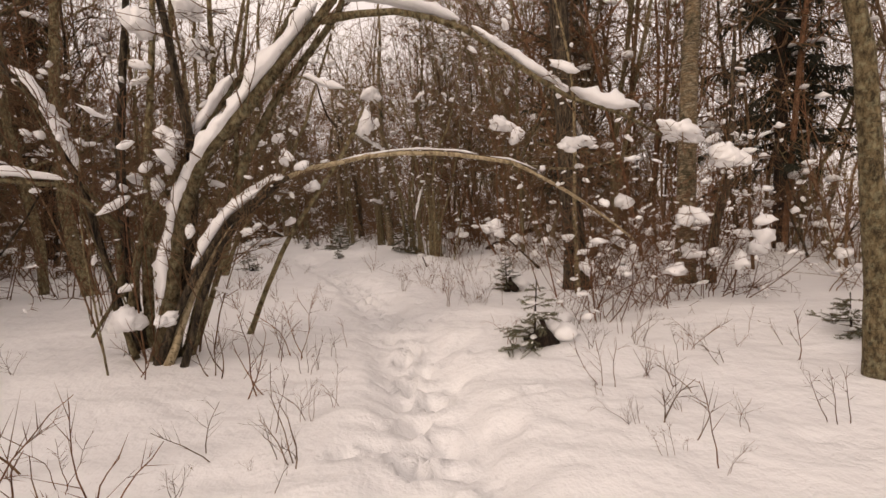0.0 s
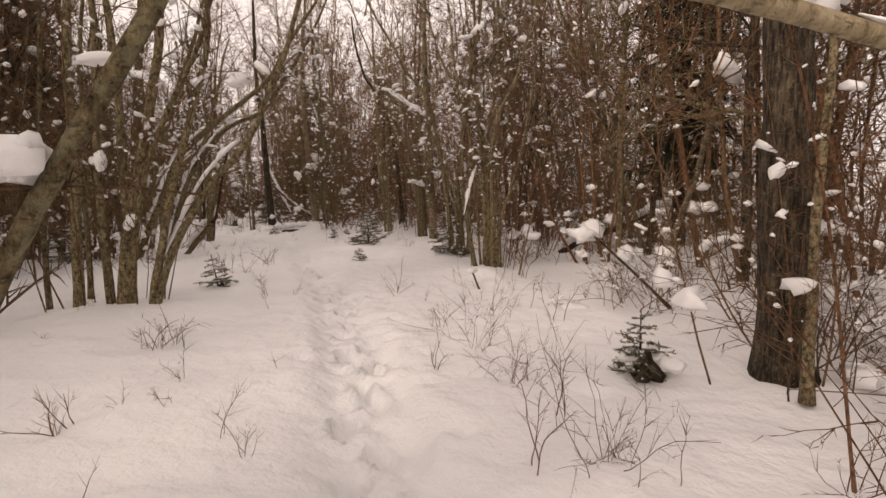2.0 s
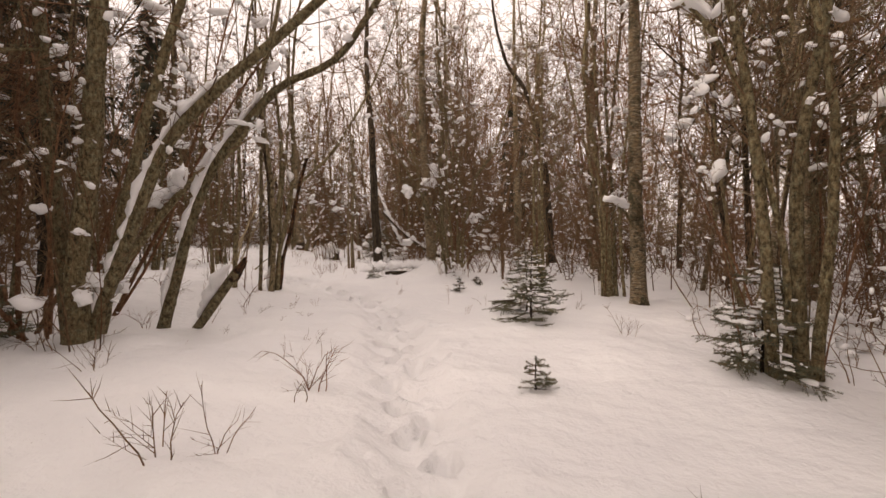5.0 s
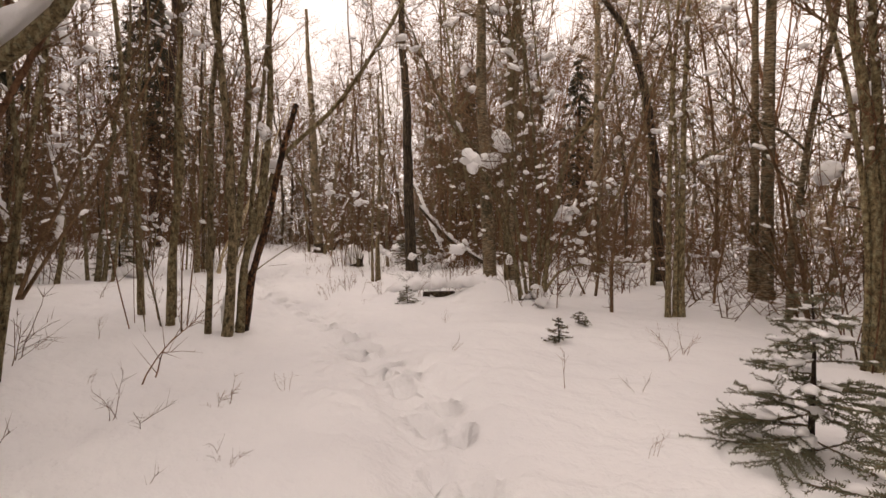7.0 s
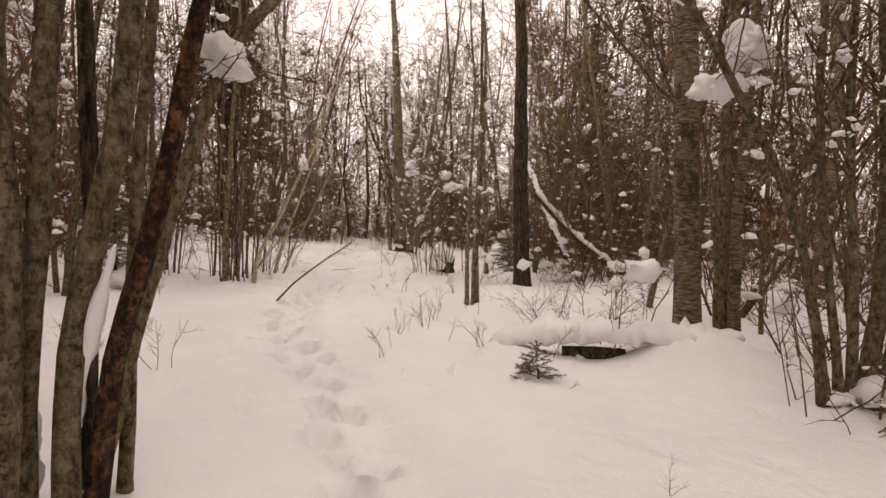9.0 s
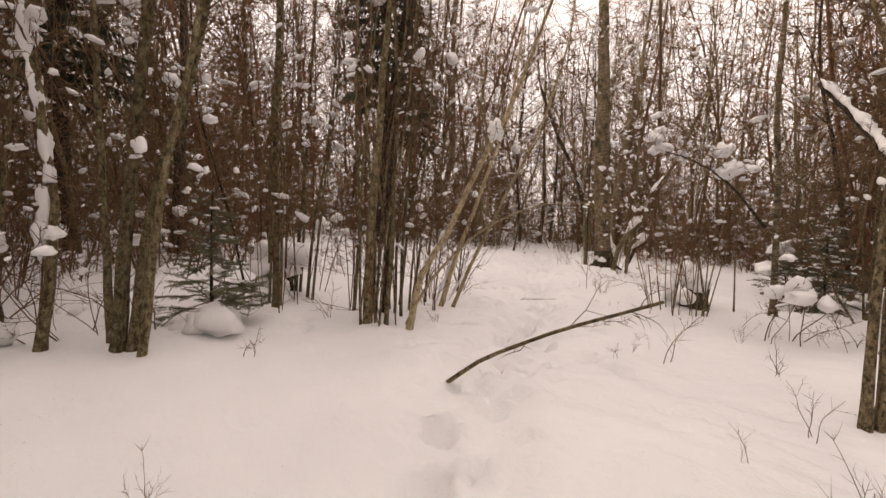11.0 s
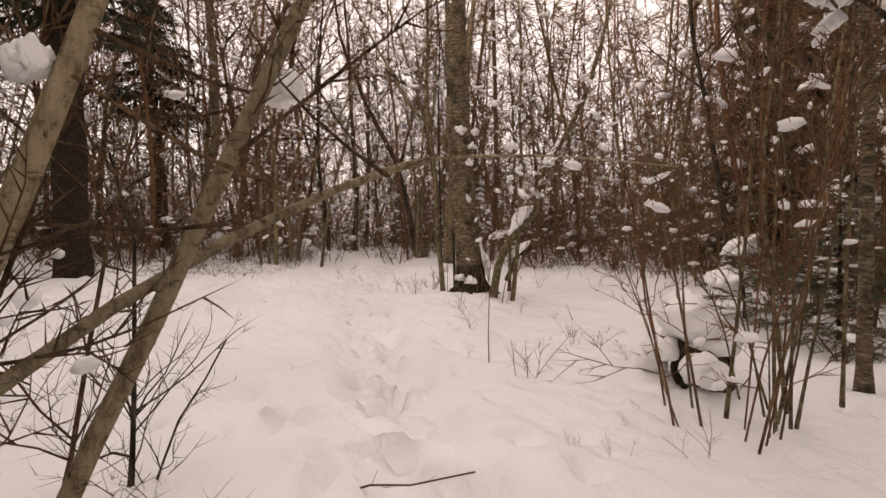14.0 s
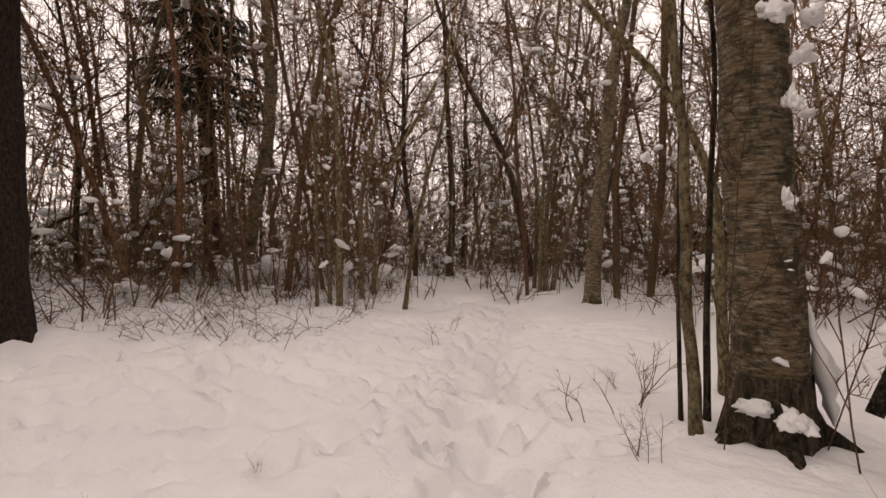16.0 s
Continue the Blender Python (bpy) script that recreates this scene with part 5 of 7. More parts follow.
thinR = thing("black_alder", -23.78, 34.38, "straight dark stem in the open wood", "tree", "black alders")
stem(thinR, [(-23.78, 34.38, -0.04), (-23.69, 34.45, 1.95), (-23.76, 34.39, 4.73), (-23.79, 34.38, 6.77)], 0.1, bark_of=DARK, top=9, twigs=53, reach=1.3)

# ---- arches and leaning poles ----
arch = thing("arched_alder", -2.4, 3.1, "bent alder stem arching over the footpath, thin snow on top", "tree")
stem(arch, [(-2.3, 3.05, 0.15), (-1.9, 3.2, 1.0), (-1.44, 3.5, 1.53), (-1.05, 3.65, 1.66), (-0.75, 3.76, 1.73), (-0.46, 3.87, 1.76), (-0.11, 4.0, 1.76), (0.29, 4.16, 1.72), (0.64, 4.29, 1.67), (1.1, 4.46, 1.44), (1.6, 4.65, 1.15), (2.1, 4.9, 0.8)], 0.034, TAN, twigs=8, reach=0.6, tip=0.012, f0=0.5)
stem(arch, [(0.6, 4.27, 1.79), (1.1, 4.6, 1.62), (1.7, 4.9, 1.66), (2.4, 5.2, 1.85)], 0.018, PALE, twigs=8, reach=0.6, tip=0.006, name="fork")
snow_strip(arch, [(-1.0, 3.66, 1.69), (-0.46, 3.87, 1.785), (0.0, 4.04, 1.785), (0.29, 4.16, 1.75)], 0.017, 0.012)
snow_strip(arch, [(0.4, 4.2, 1.73), (0.64, 4.29, 1.69), (0.9, 4.4, 1.6)], 0.016, 0.012)
snow_strip(arch, [(-1.85, 3.15, 1.2), (-1.55, 3.35, 1.47), (-1.42, 3.48, 1.56)], 0.04, 0.045)

pole = thing("leaning_pole", -2.2, 4.5, "thin dead stem leaning over the path with a snow cap", "tree")
stem(pole, [(-2.22, 4.45, 0.05), (-1.75, 4.3, 0.85), (-1.36, 4.25, 1.4), (-1.05, 4.3, 1.85), (-0.85, 4.35, 2.25)], 0.032, ALDER, twigs=5, reach=0.6, tip=0.02)
snow_lump(pole, (-1.4, 4.26, 1.5), (0.07, 0.07, 0.06))
snow_lump(pole, (-0.83, 4.35, 2.13), (0.095, 0.095, 0.12))

# heavy snow on the old clump
snow_strip(clumpA, [(-2.3, 3.13, 0.5), (-2.05, 3.13, 1.45), (-1.6, 3.12, 2.05), (-1.27, 3.12, 2.42), (-0.95, 3.12, 2.78)], 0.07, 0.075)
snow_strip(clumpA, [(-2.28, 3.33, 1.6), (-2.0, 3.34, 1.95), (-1.68, 3.33, 2.36)], 0.06, 0.06)
stem(clumpA, [(-2.65, 3.3, 0.2), (-3.02, 3.35, 1.6), (-3.3, 3.36, 2.22), (-3.52, 3.36, 2.46)], 0.035, DARK, top=4.0, twigs=18, reach=0.8, snow=0.1)
snow_strip(clumpA, [(-3.5, 3.36, 2.5), (-3.3, 3.36, 2.27), (-3.02, 3.35, 1.65)], 0.045, 0.05)
snow_strip(clumpA, [(-2.0, 3.04, 0.85), (-1.73, 3.04, 1.22), (-1.45, 3.04, 1.42)], 0.04, 0.05)
snow_lump(clumpA, (-2.45, 2.95, 0.5), (0.13, 0.11, 0.1))
snow_lump(clumpA, (-2.2, 2.98, 0.48), (0.08, 0.07, 0.06))
snow_lump(clumpA, (-2.18, 3.2, 1.85), (0.09, 0.08, 0.1))
snow_lump(clumpA, (-2.3, 3.2, 1.5), (0.06, 0.06, 0.08))
snow_lump(clumpA, (-1.97, 3.3, 2.55), (0.09, 0.08, 0.09))
snow_lump(clumpA, (-2.35, 3.3, 2.75), (0.1, 0.09, 0.14))
snow_lump(clumpA, (-2.0, 3.3, 2.85), (0.12, 0.09, 0.08))
bough = thing("snowy_bough", -0.85, 3.2, "long bough bowed under thick pads of snow", "branch", z=2.8)
stem(bough, [(-0.95, 3.15, 2.8), (-0.4, 3.3, 2.78), (0.15, 3.45, 2.68), (0.6, 3.55, 2.4), (1.05, 3.65, 2.15), (1.6, 3.8, 2.0), (2.2, 4.1, 1.75)], 0.032, ALDER, twigs=10, reach=0.7, tip=0.012, snow=0.5)
snow_strip(bough, [(-0.9, 3.16, 2.86), (-0.4, 3.3, 2.84), (0.1, 3.44, 2.74)], 0.07, 0.06)
snow_strip(bough, [(0.2, 3.46, 2.7), (0.6, 3.55, 2.44), (1.0, 3.64, 2.22)], 0.045, 0.045)
snow_strip(bough, [(1.05, 3.65, 2.2), (1.35, 3.72, 2.08), (1.72, 3.82, 2.06)], 0.09, 0.1, lumpy=0.6)
snow_lump(bough, (2.08, 3.8, 1.84), (0.17, 0.12, 0.09))
snow_lump(bough, (2.47, 3.78, 1.6), (0.14, 0.12, 0.12))
twigged = thing("snowy_bough", -1.9, 6.0, "thin bough carrying small pads of snow", "branch", z=3.0)
stem(twigged, [(-2.4, 6.0, 3.3), (-1.9, 6.1, 3.1), (-1.5, 6.15, 2.95), (-0.98, 6.1, 2.8), (-0.6, 6.0, 2.4)], 0.016, ALDER, twigs=8, reach=0.6, tip=0.005, snow=0.4)
snow_strip(twigged, [(-1.9, 6.1, 3.12), (-1.6, 6.15, 2.98), (-1.35, 6.14, 2.93)], 0.07, 0.07)
snow_lump(twigged, (-0.95, 6.1, 2.84), (0.13, 0.09, 0.08))

# stump-foot spruces and bushes at the beginning
young_spruce("young_spruce", 0.66, 3.5, 0.62, 0.3, "small spruce rising through snow by the path", 11, 0.35)
bush(0.95, 3.85, 0.5, 0.5, 9, 12, "snow-buried tuft of twigs over a dark hollow", lumps=2, big=0.16)
young_spruce("young_spruce", 0.92, 7.0, 0.6, 0.28, "little spruce with a dark hollow at its foot", 13, 0.4)
young_spruce("young_spruce", 3.45, 3.5, 0.45, 0.3, "low spruce half buried in snow", 14, 0.5)
bush(1.55, 4.7, 0.8, 1.9, 16, 21, "tangled bush of reddish twigs hung with snow", RED_TWIG, 0.15, lumps=9, big=0.1)
bush(2.5, 5.2, 1.0, 1.7, 22, 22, "tangled bush of reddish twigs hung with snow", RED_TWIG, 0.15, lumps=10, big=0.17)
bush(3.4, 5.6, 1.0, 1.9, 18, 23, "wide thorny tangle weighed down by snow", RED_TWIG, 0.15, lumps=10, big=0.18)
bush(3.0, 7.6, 1.0, 1.6, 16, 24, "wide thorny tangle weighed down by snow", TWIG, 0.18, lumps=8, big=0.2)
bush(1.7, 9.3, 1.2, 1.4, 18, 25, "low tangle of twigs under snow pads", TWIG, 0.18, lumps=9, big=0.2)
bush(2.9, 10.6, 1.4, 1.8, 18, 26, "low tangle of twigs under snow pads", TWIG, 0.18, lumps=9, big=0.22)
bush(-0.1, 6.75, 0.3, 0.75, 9, 27, "knee-high tuft of bare twigs in the path snow", RED_TWIG, 0.0, lumps=0)
bush(-0.37, 7.54, 0.35, 0.98, 9, 29, "thin reddish shrub twigs standing by the footpath", RED_TWIG, 0.0, lumps=0)
bush(0.35, 5.6, 0.3, 0.8, 8, 28, "knee-high tuft of bare twigs in the path snow", RED_TWIG, 0.02, lumps=0)
cap = thing("snowy_twig", 0.66, 5.0, "two balls of snow caught in fine twigs", "snow", z=1.2)
stem(cap, [(1.3, 5.3, 0.2), (1.0, 5.15, 1.3), (0.7, 5.02, 2.1), (0.5, 4.95, 2.5)], 0.008, RED_TWIG, twigs=5, reach=0.5, tip=0.003)
snow_lump(cap, (0.62, 5.0, 2.17), (0.12, 0.1, 0.1))
snow_lump(cap, (0.83, 4.95, 2.03), (0.09, 0.08, 0.09))
snow_lump(cap, (1.32, 4.55, 1.86), (0.2, 0.14, 0.09))

hollow_stump(0.74, 3.52, 0.12, "dark rotten stump in a snow hollow by a small spruce")
hollow_stump(0.98, 7.02, 0.11, "dark rotten stump under a little spruce")
hollow_stump(-4.22, 9.74, 0.09, "dark root showing in the hollow under a spruce")
side_bough = thing("snowy_bough", -2.75, 3.3, "level dead bough carrying a ridge of snow", "branch", z=1.35)
stem(side_bough, [(-2.7, 3.32, 1.3), (-3.0, 3.1, 1.53), (-3.3, 2.95, 1.57), (-3.75, 2.85, 1.55)], 0.026, ALDER, twigs=6, reach=0.5, tip=0.01, snow=0.3)
snow_strip(side_bough, [(-2.95, 3.13, 1.56), (-3.3, 2.95, 1.61), (-3.65, 2.87, 1.6)], 0.04, 0.045, lumpy=0.6)
# fallen and leaning wood in the first stretch
fallen = thing("fallen_log", 1.4, 14.2, "fallen trunk sloping out of the snow, thickly snow-covered", "log")
log(fallen, [(1.3, 14.1, -0.05), (2.0, 14.6, 0.25), (3.0, 15.0, 0.5), (4.4, 15.5, 0.95)], 0.075, DARK, 0.06)
snow_strip(fallen, [(1.25, 14.05, 0.04), (2.0, 14.58, 0.36), (3.0, 14.98, 0.62), (4.3, 15.43, 1.06)], 0.125, 0.13)
stick = thing("broken_stick", 0.2, 11.2, "broken stick standing aslant in the snow", "stick")
stem(stick, [(0.18, 11.25, -0.05), (0.32, 11.3, 0.5), (0.47, 11.35, 1.15)], 0.018, ALDER, twigs=3, reach=0.4, tip=0.01)
stick2 = thing("broken_stick", 1.85, 8.95, "broken stick standing aslant in the snow", "stick")
stem(stick2, [(1.85, 8.95, 0.1), (1.42, 9.17, 0.44), (1.04, 9.36, 0.81)], 0.022, DARK, twigs=2, reach=0.3, tip=0.012)
stub = thing("tree_stub", -0.5, 10.2, "short dark stub poking out of a snow heap", "stump")
log(stub, [(-0.44, 10.12, -0.05), (-0.5, 10.2, 0.09), (-0.54, 10.24, 0.19)], 0.018, DARK, 0.013)
snow_lump(stub, (-0.55, 10.25, 0.21), (0.08, 0.07, 0.05))
young_spruce("young_spruce", -4.25, 9.72, 0.62, 0.33, "small drooping spruce beside the footpath", 31, 0.15)
young_spruce("young_spruce", -3.05, 13.0, 0.36, 0.17, "knee-high spruce seedling standing in deep snow", 32, 0.2)
young_spruce("young_spruce", -1.2, 13.95, 1.25, 0.55, "dark young spruce loaded with snow at the foot of alders", 34, 0.9)
young_spruce("young_spruce", -9.0, 12.2, 1.0, 0.6, "dark young spruce behind alder stems", 35, 0.5)
snow_strip(clumpE, [(-7.85, 12.66, 0.2), (-7.36, 12.81, 1.32), (-6.95, 12.93, 2.25), (-6.32, 13.11, 2.88)], 0.08, 0.07, lumpy=0.7)
snow_strip(clumpE, [(-7.75, 13.5, 0.3), (-7.43, 13.61, 1.3), (-7.08, 13.71, 2.1), (-6.4, 13.9, 3.0)], 0.07, 0.06, lumpy=0.8)
snow_strip(clumpE2, [(-1.7, 13.74, 3.05), (-2.1, 13.62, 3.3), (-2.41, 13.53, 3.5)], 0.09, 0.08, lumpy=0.7)
snow_strip(clumpB, [(-0.72, 11.6, 1.0), (-0.6, 11.62, 1.5), (-0.5, 11.64, 1.85)], 0.035, 0.045, lumpy=1.0)
snow_lump(clumpC, (-4.25, 8.1, 1.15), (0.05, 0.05, 0.1))
snow_strip(clumpC, [(-4.1, 8.34, 0.66), (-3.83, 8.4, 1.16), (-3.63, 8.44, 1.53), (-3.38, 8.5, 1.84), (-3.16, 8.54, 2.04)], 0.024, 0.028, lumpy=0.9)
snow_lump(clumpC, (-4.5, 8.05, 1.8), (0.07, 0.07, 0.12))
snow_lump(clumpC, (-3.05, 8.45, 2.7), (0.16, 0.12, 0.1))

# ---- second stretch ----
leaner = thing("leaning_log", -7.45, 13.68, "broken leaning trunk with orange splintered end and snow along its back", "log")
log(leaner, [(-7.6, 13.7, -0.15), (-7.2, 13.66, 0.26), (-6.9, 13.62, 0.56), (-6.68, 13.6, 0.79)], 0.06, ALDER, 0.048, rough=0.4)
log(leaner, [(-6.76, 13.61, 0.7), (-6.64, 13.6, 0.83), (-6.52, 13.58, 0.97)], 0.052, DEAD, 0.014, name="splintered_end", rough=0.8)
log(leaner, [(-6.72, 13.66, 0.7), (-6.62, 13.65, 0.84), (-6.57, 13.66, 0.92)], 0.022, DEAD, 0.006, name="splinter", rough=0.6)
snow_strip(leaner, [(-7.4, 13.72, 0.15), (-7.15, 13.7, 0.42), (-6.97, 13.66, 0.68), (-6.8, 13.64, 0.85)], 0.085, 0.1, lumpy=0.5)
leaner2 = thing("leaning_alder", -9.4, 13.7, "alder trunk leaning up and over, hung with big pads of snow", "tree")
stem(leaner2, [(-9.6, 13.65, 0.05), (-8.97, 13.91, 0.82), (-8.47, 14.11, 1.47), (-8.07, 14.27, 1.94), (-7.49, 14.51, 2.43), (-7.25, 14.6, 2.87)], 0.075, ALDER, top=5, twigs=12, reach=1.0, snow=0.5)
snow_strip(leaner2, [(-8.0, 14.3, 2.08), (-7.75, 14.4, 2.3), (-7.5, 14.5, 2.5)], 0.07, 0.08, lumpy=0.8)
snow_strip(leaner2, [(-7.45, 14.52, 2.55), (-7.3, 14.58, 2.85)], 0.06, 0.07, lumpy=0.8)
snow_lump(leaner2, (-8.2, 14.2, 2.0), (0.14, 0.12, 0.2))
snow_lump(leaner2, (-8.5, 14.1, 1.75), (0.2, 0.16, 0.16))
young_spruce("young_spruce", -3.63, 16.1, 1.12, 0.6, "young spruce with spreading snow-dusted boughs", 41, 0.5, z=-0.05)
young_spruce("young_spruce", -3.45, 15.3, 1.12, 0.5, "young spruce with spreading snow-dusted boughs", 42, 0.55, z=-0.05)
young_spruce("young_spruce", -5.4, 18.45, 0.36, 0.14, "spruce seedling standing in the snow", 43, 0.1)
young_spruce("young_spruce", -5.3, 19.4, 0.3, 0.16, "spruce seedling standing in the snow", 44, 0.2)
young_spruce("young_spruce", -8.2, 20.05, 0.4, 0.2, "scrawny spruce seedling by a snowy log", 45, 0.05)
buried = thing("fallen_log", -7.8, 20.9, "dark log lying under a thick roll of snow", "log")
log(buried, [(-8.3, 20.86, -0.08), (-8.0, 20.97, -0.06), (-7.75, 21.06, -0.06)], 0.1, DARK, 0.1)
snow_strip(buried, [(-9.0, 20.66, -0.08), (-8.5, 20.85, 0.04), (-8.0, 21.0, 0.1), (-7.5, 21.2, 0.12), (-6.9, 21.45, 0.05)], 0.24, 0.16)
snow_lump(buried, (-8.1, 20.84, -0.12), (0.13, 0.1, 0.09))
snow_lump(buried, (-7.82, 20.93, -0.16), (0.16, 0.1, 0.08))
snow_lump(buried, (-8.32, 20.76, -0.14), (0.14, 0.1, 0.1))
ground_pole = thing("fallen_pole", -12.7, 20.65, "thin fallen pole resting aslant on the snow", "stick")
stem(ground_pole, [(-12.78, 20.75, -0.03), (-12.2, 20.68, 0.25), (-11.5, 20.58, 0.62), (-10.8, 20.45, 0.93)], 0.02, ALDER, twigs=7, reach=0.5, tip=0.006, f0=0.6, snow=0)
for a, b, c, d, r in (((-10.7, 25.6, 1.75), (-10.0, 26.0, 0.9), (-9.4, 26.6, 0.3), (-8.9, 27.0, 0.0), 0.06), ((-12.2, 27.2, 3.3), (-11.5, 27.0, 2.4), (-10.9, 26.6, 1.5), (-10.2, 26.2, 0.4), 0.05)):
    f = thing("fallen_log", d[0], d[1], "slanting dead trunk caught in the thicket, snow on top", "log", "slanting dead trunks")
    log(f, [d, c, b, a], r, DARK, r * 0.6)
    snow_strip(f, [Vector(d) + Vector((0, 0, r)), Vector(c) + Vector((0, 0, r)), Vector(b) + Vector((0, 0, r)), Vector(a) + Vector((0, 0, r))], r * 1.2, r * 1.2, lumpy=0.8)
bush(-10.2, 26.3, 1.0, 1.1, 14, 51, "snow-smothered low tangle under dead trunks", TWIG, 0.5, lumps=9, big=0.22)
bush(-8.6, 21.9, 0.6, 0.9, 12, 52, "dark crooked twigs rising behind a snowy log", DARK, 0.05, lumps=0)
bush(-9.3, 22.4, 0.5, 0.9, 9, 53, "dark crooked twigs rising behind a snowy log", DARK, 0.05, lumps=0)
snow_lump(birchG, (-7.15, 21.75, 0.05), (0.3, 0.2, 0.16), 0.6)
snow_lump(birchG, (-6.9, 21.3, 2.75), (0.24, 0.2, 0.17))
snow_lump(birchG, (-7.2, 21.2, 2.45), (0.26, 0.18, 0.13))
snow_lump(clumpG, (-5.72, 20.65, 1.45), (0.2, 0.12, 0.13), 0.6, lean=0.4)
snow_lump(clumpG, (-6.3, 17.85, 1.98), (0.11, 0.1, 0.12))
snow_lump(clumpD, (-8.82, 17.66, 1.98), (0.12, 0.1, 0.1), 0.5)
snow_lump(clumpD, (-8.5, 17.1, 2.3), (0.07, 0.06, 0.1))
snow_strip(clumpD, [(-8.84, 17.0, 0.3), (-8.72, 17.05, 0.75), (-8.6, 17.1, 1.15)], 0.03, 0.04, lumpy=0.7)
snow_strip(clumpD, [(-8.95, 16.9, 0.02), (-8.9, 16.9, 0.3), (-8.84, 16.92, 0.55)], 0.05, 0.06, lumpy=0.7)
snow_strip(clumpK, [(-15.1, 17.75, 0.9), (-15.18, 17.68, 1.35), (-15.36, 17.4, 2.05), (-15.5, 17.2, 2.5)], 0.07, 0.06, lumpy=0.6)
snow_strip(clumpK, [(-15.15, 17.72, 1.3), (-15.28, 17.55, 2.2), (-15.35, 17.47, 3.2)], 0.06, 0.05, lumpy=0.7)
snow_strip(clumpK, [(-14.6, 18.25, 0.8), (-14.58, 18.3, 1.3), (-14.62, 18.25, 2.0), (-14.7, 18.15, 2.9)], 0.06, 0.05, lumpy=0.6)
young_spruce("young_spruce", -14.85, 19.5, 1.5, 0.6, "young spruce with drooping lower boughs over a snow heap", 61, 0.2)
heap = thing("snow_heap", -14.6, 19.4, "rounded heap of snow under spruce boughs", "snow")
snow_lump(heap, (-14.6, 19.4, 0.16), (0.28, 0.24, 0.2))

# ---- third stretch ----
mound = thing("snowy_stump", -16.4, 20.7, "old stump buried under a broad cap of snow", "stump")
log(mound, [(-16.4, 20.7, -0.1), (-16.4, 20.7, 0.25), (-16.35, 20.72, 0.45)], 0.2, DARK, 0.15)
snow_lump(mound, (-16.35, 20.65, 0.55), (0.5, 0.42, 0.24))
snow_lump(mound, (-15.9, 20.4, 0.2), (0.3, 0.25, 0.16))
snow_strip(clumpL2, [(-15.9, 21.2, 1.1), (-15.75, 21.35, 1.13)], 0.1, 0.1)
arch2 = thing("arched_birch", -13.95, 21.1, "pale alder stem bent across the path at head height", "tree")
stem(arch2, [(-13.95, 21.1, 0.0), (-14.02, 21.4, 0.32), (-14.17, 21.8, 0.62), (-14.3, 22.12, 0.78), (-14.41, 22.46, 0.94), (-14.43, 22.65, 1.04), (-14.45, 22.94, 1.16), (-14.45, 23.13, 1.23), (-14.42, 23.34, 1.31), (-14.33, 23.52, 1.38), (-14.27, 23.65, 1.415)], 0.0195, TAN, twigs=3, reach=0.4, tip=0.015, label="smooth pale bent stem")
stem(arch2, [(-14.28, 23.62, 1.535), (-14.15, 23.85, 1.44), (-13.95, 24.1, 1.45), (-13.5, 24.4, 1.4)], 0.006, TAN, twigs=8, reach=0.5, tip=0.004, name="broken_top")
snow_lump(stB, (-13.68, 21.45, 1.02), (0.035, 0.03, 0.06))
snow_lump(stB, (-13.3, 21.8, 2.1), (0.06, 0.06, 0.12))
snow_lump(stB, (-13.8, 22.6, 2.05), (0.07, 0.07, 0.1))
stump = thing("snowy_stump", -13.4, 26.4, "rotten stump with rounded cushions of snow over dark hollows", "stump")
log(stump, [(-13.4, 26.4, -0.2), (-13.42, 26.42, 0.1), (-13.4, 26.45, 0.28)], 0.24, DARK, 0.18, rough=0.5)
for dx, dy, z, s in ((0, 0, 0.34, 0.24), (-0.18, -0.1, 0.12, 0.14), (0.12, -0.22, 0.02, 0.17), (0.2, 0.05, 0.2, 0.19), (-0.05, 0.15, 0.44, 0.16), (-0.26, 0.1, -0.05, 0.13)):
    snow_lump(stump, (-13.52 + dx, 26.28 + dy, z), (s * 0.95, s * 0.85, s * 0.66), rough=0.195)
spur = thing("snowy_bough", -12.9, 24.6, "forked bough holding rounded pads of snow", "branch", z=2.0)
stem(spur, [(-12.2, 25.6, 1.3), (-12.5, 25.1, 1.75), (-12.85, 24.75, 2.05), (-13.3, 24.5, 2.2)], 0.022, DARK, twigs=10, reach=0.7, tip=0.006, snow=0.5)
for p, s in (((-13.15, 24.58, 2.18), 0.1), ((-13.2, 24.6, 2.36), 0.11), ((-12.45, 25.1, 1.9), 0.14), ((-12.55, 25.05, 2.15), 0.12), ((-12.95, 24.75, 2.1), 0.06)):
    snow_lump(spur, p, (s * 1.3, s, s * 0.8))
young_spruce("young_spruce", -13.0, 29.2, 1.1, 0.6, "young spruce smothered in snow cushions", 71, 0.6)
young_spruce("young_spruce", -12.2, 28.4, 1.9, 0.8, "dark young spruce behind a birch", 72, 0.6)
for p, s in (((-13.25, 28.9, 0.35), 0.25), ((-13.1, 28.95, 0.75), 0.2)):
    h = thing("snow_cushion", p[0], p[1], "cushion of snow resting on spruce boughs", "snow", z=p[2])
    snow_lump(h, p, (s, s, s * 0.6))
snow_strip(treeQ, [(-15.75, 28.13, 0.88), (-15.62, 28.23, 1.08), (-15.48, 28.34, 1.27)], 0.085, 0.095, lumpy=0.5)
snow_strip(treeQ, [(-15.38, 28.41, 1.75), (-15.28, 28.49, 1.95), (-15.18, 28.57, 2.15)], 0.08, 0.09)
snow_strip(treeQ, [(-15.9, 28.0, 0.35), (-15.85, 28.04, 0.55)], 0.05, 0.05)
knee = thing("dead_branch", -16.0, 29.0, "short broken branch under a pad of snow", "branch")
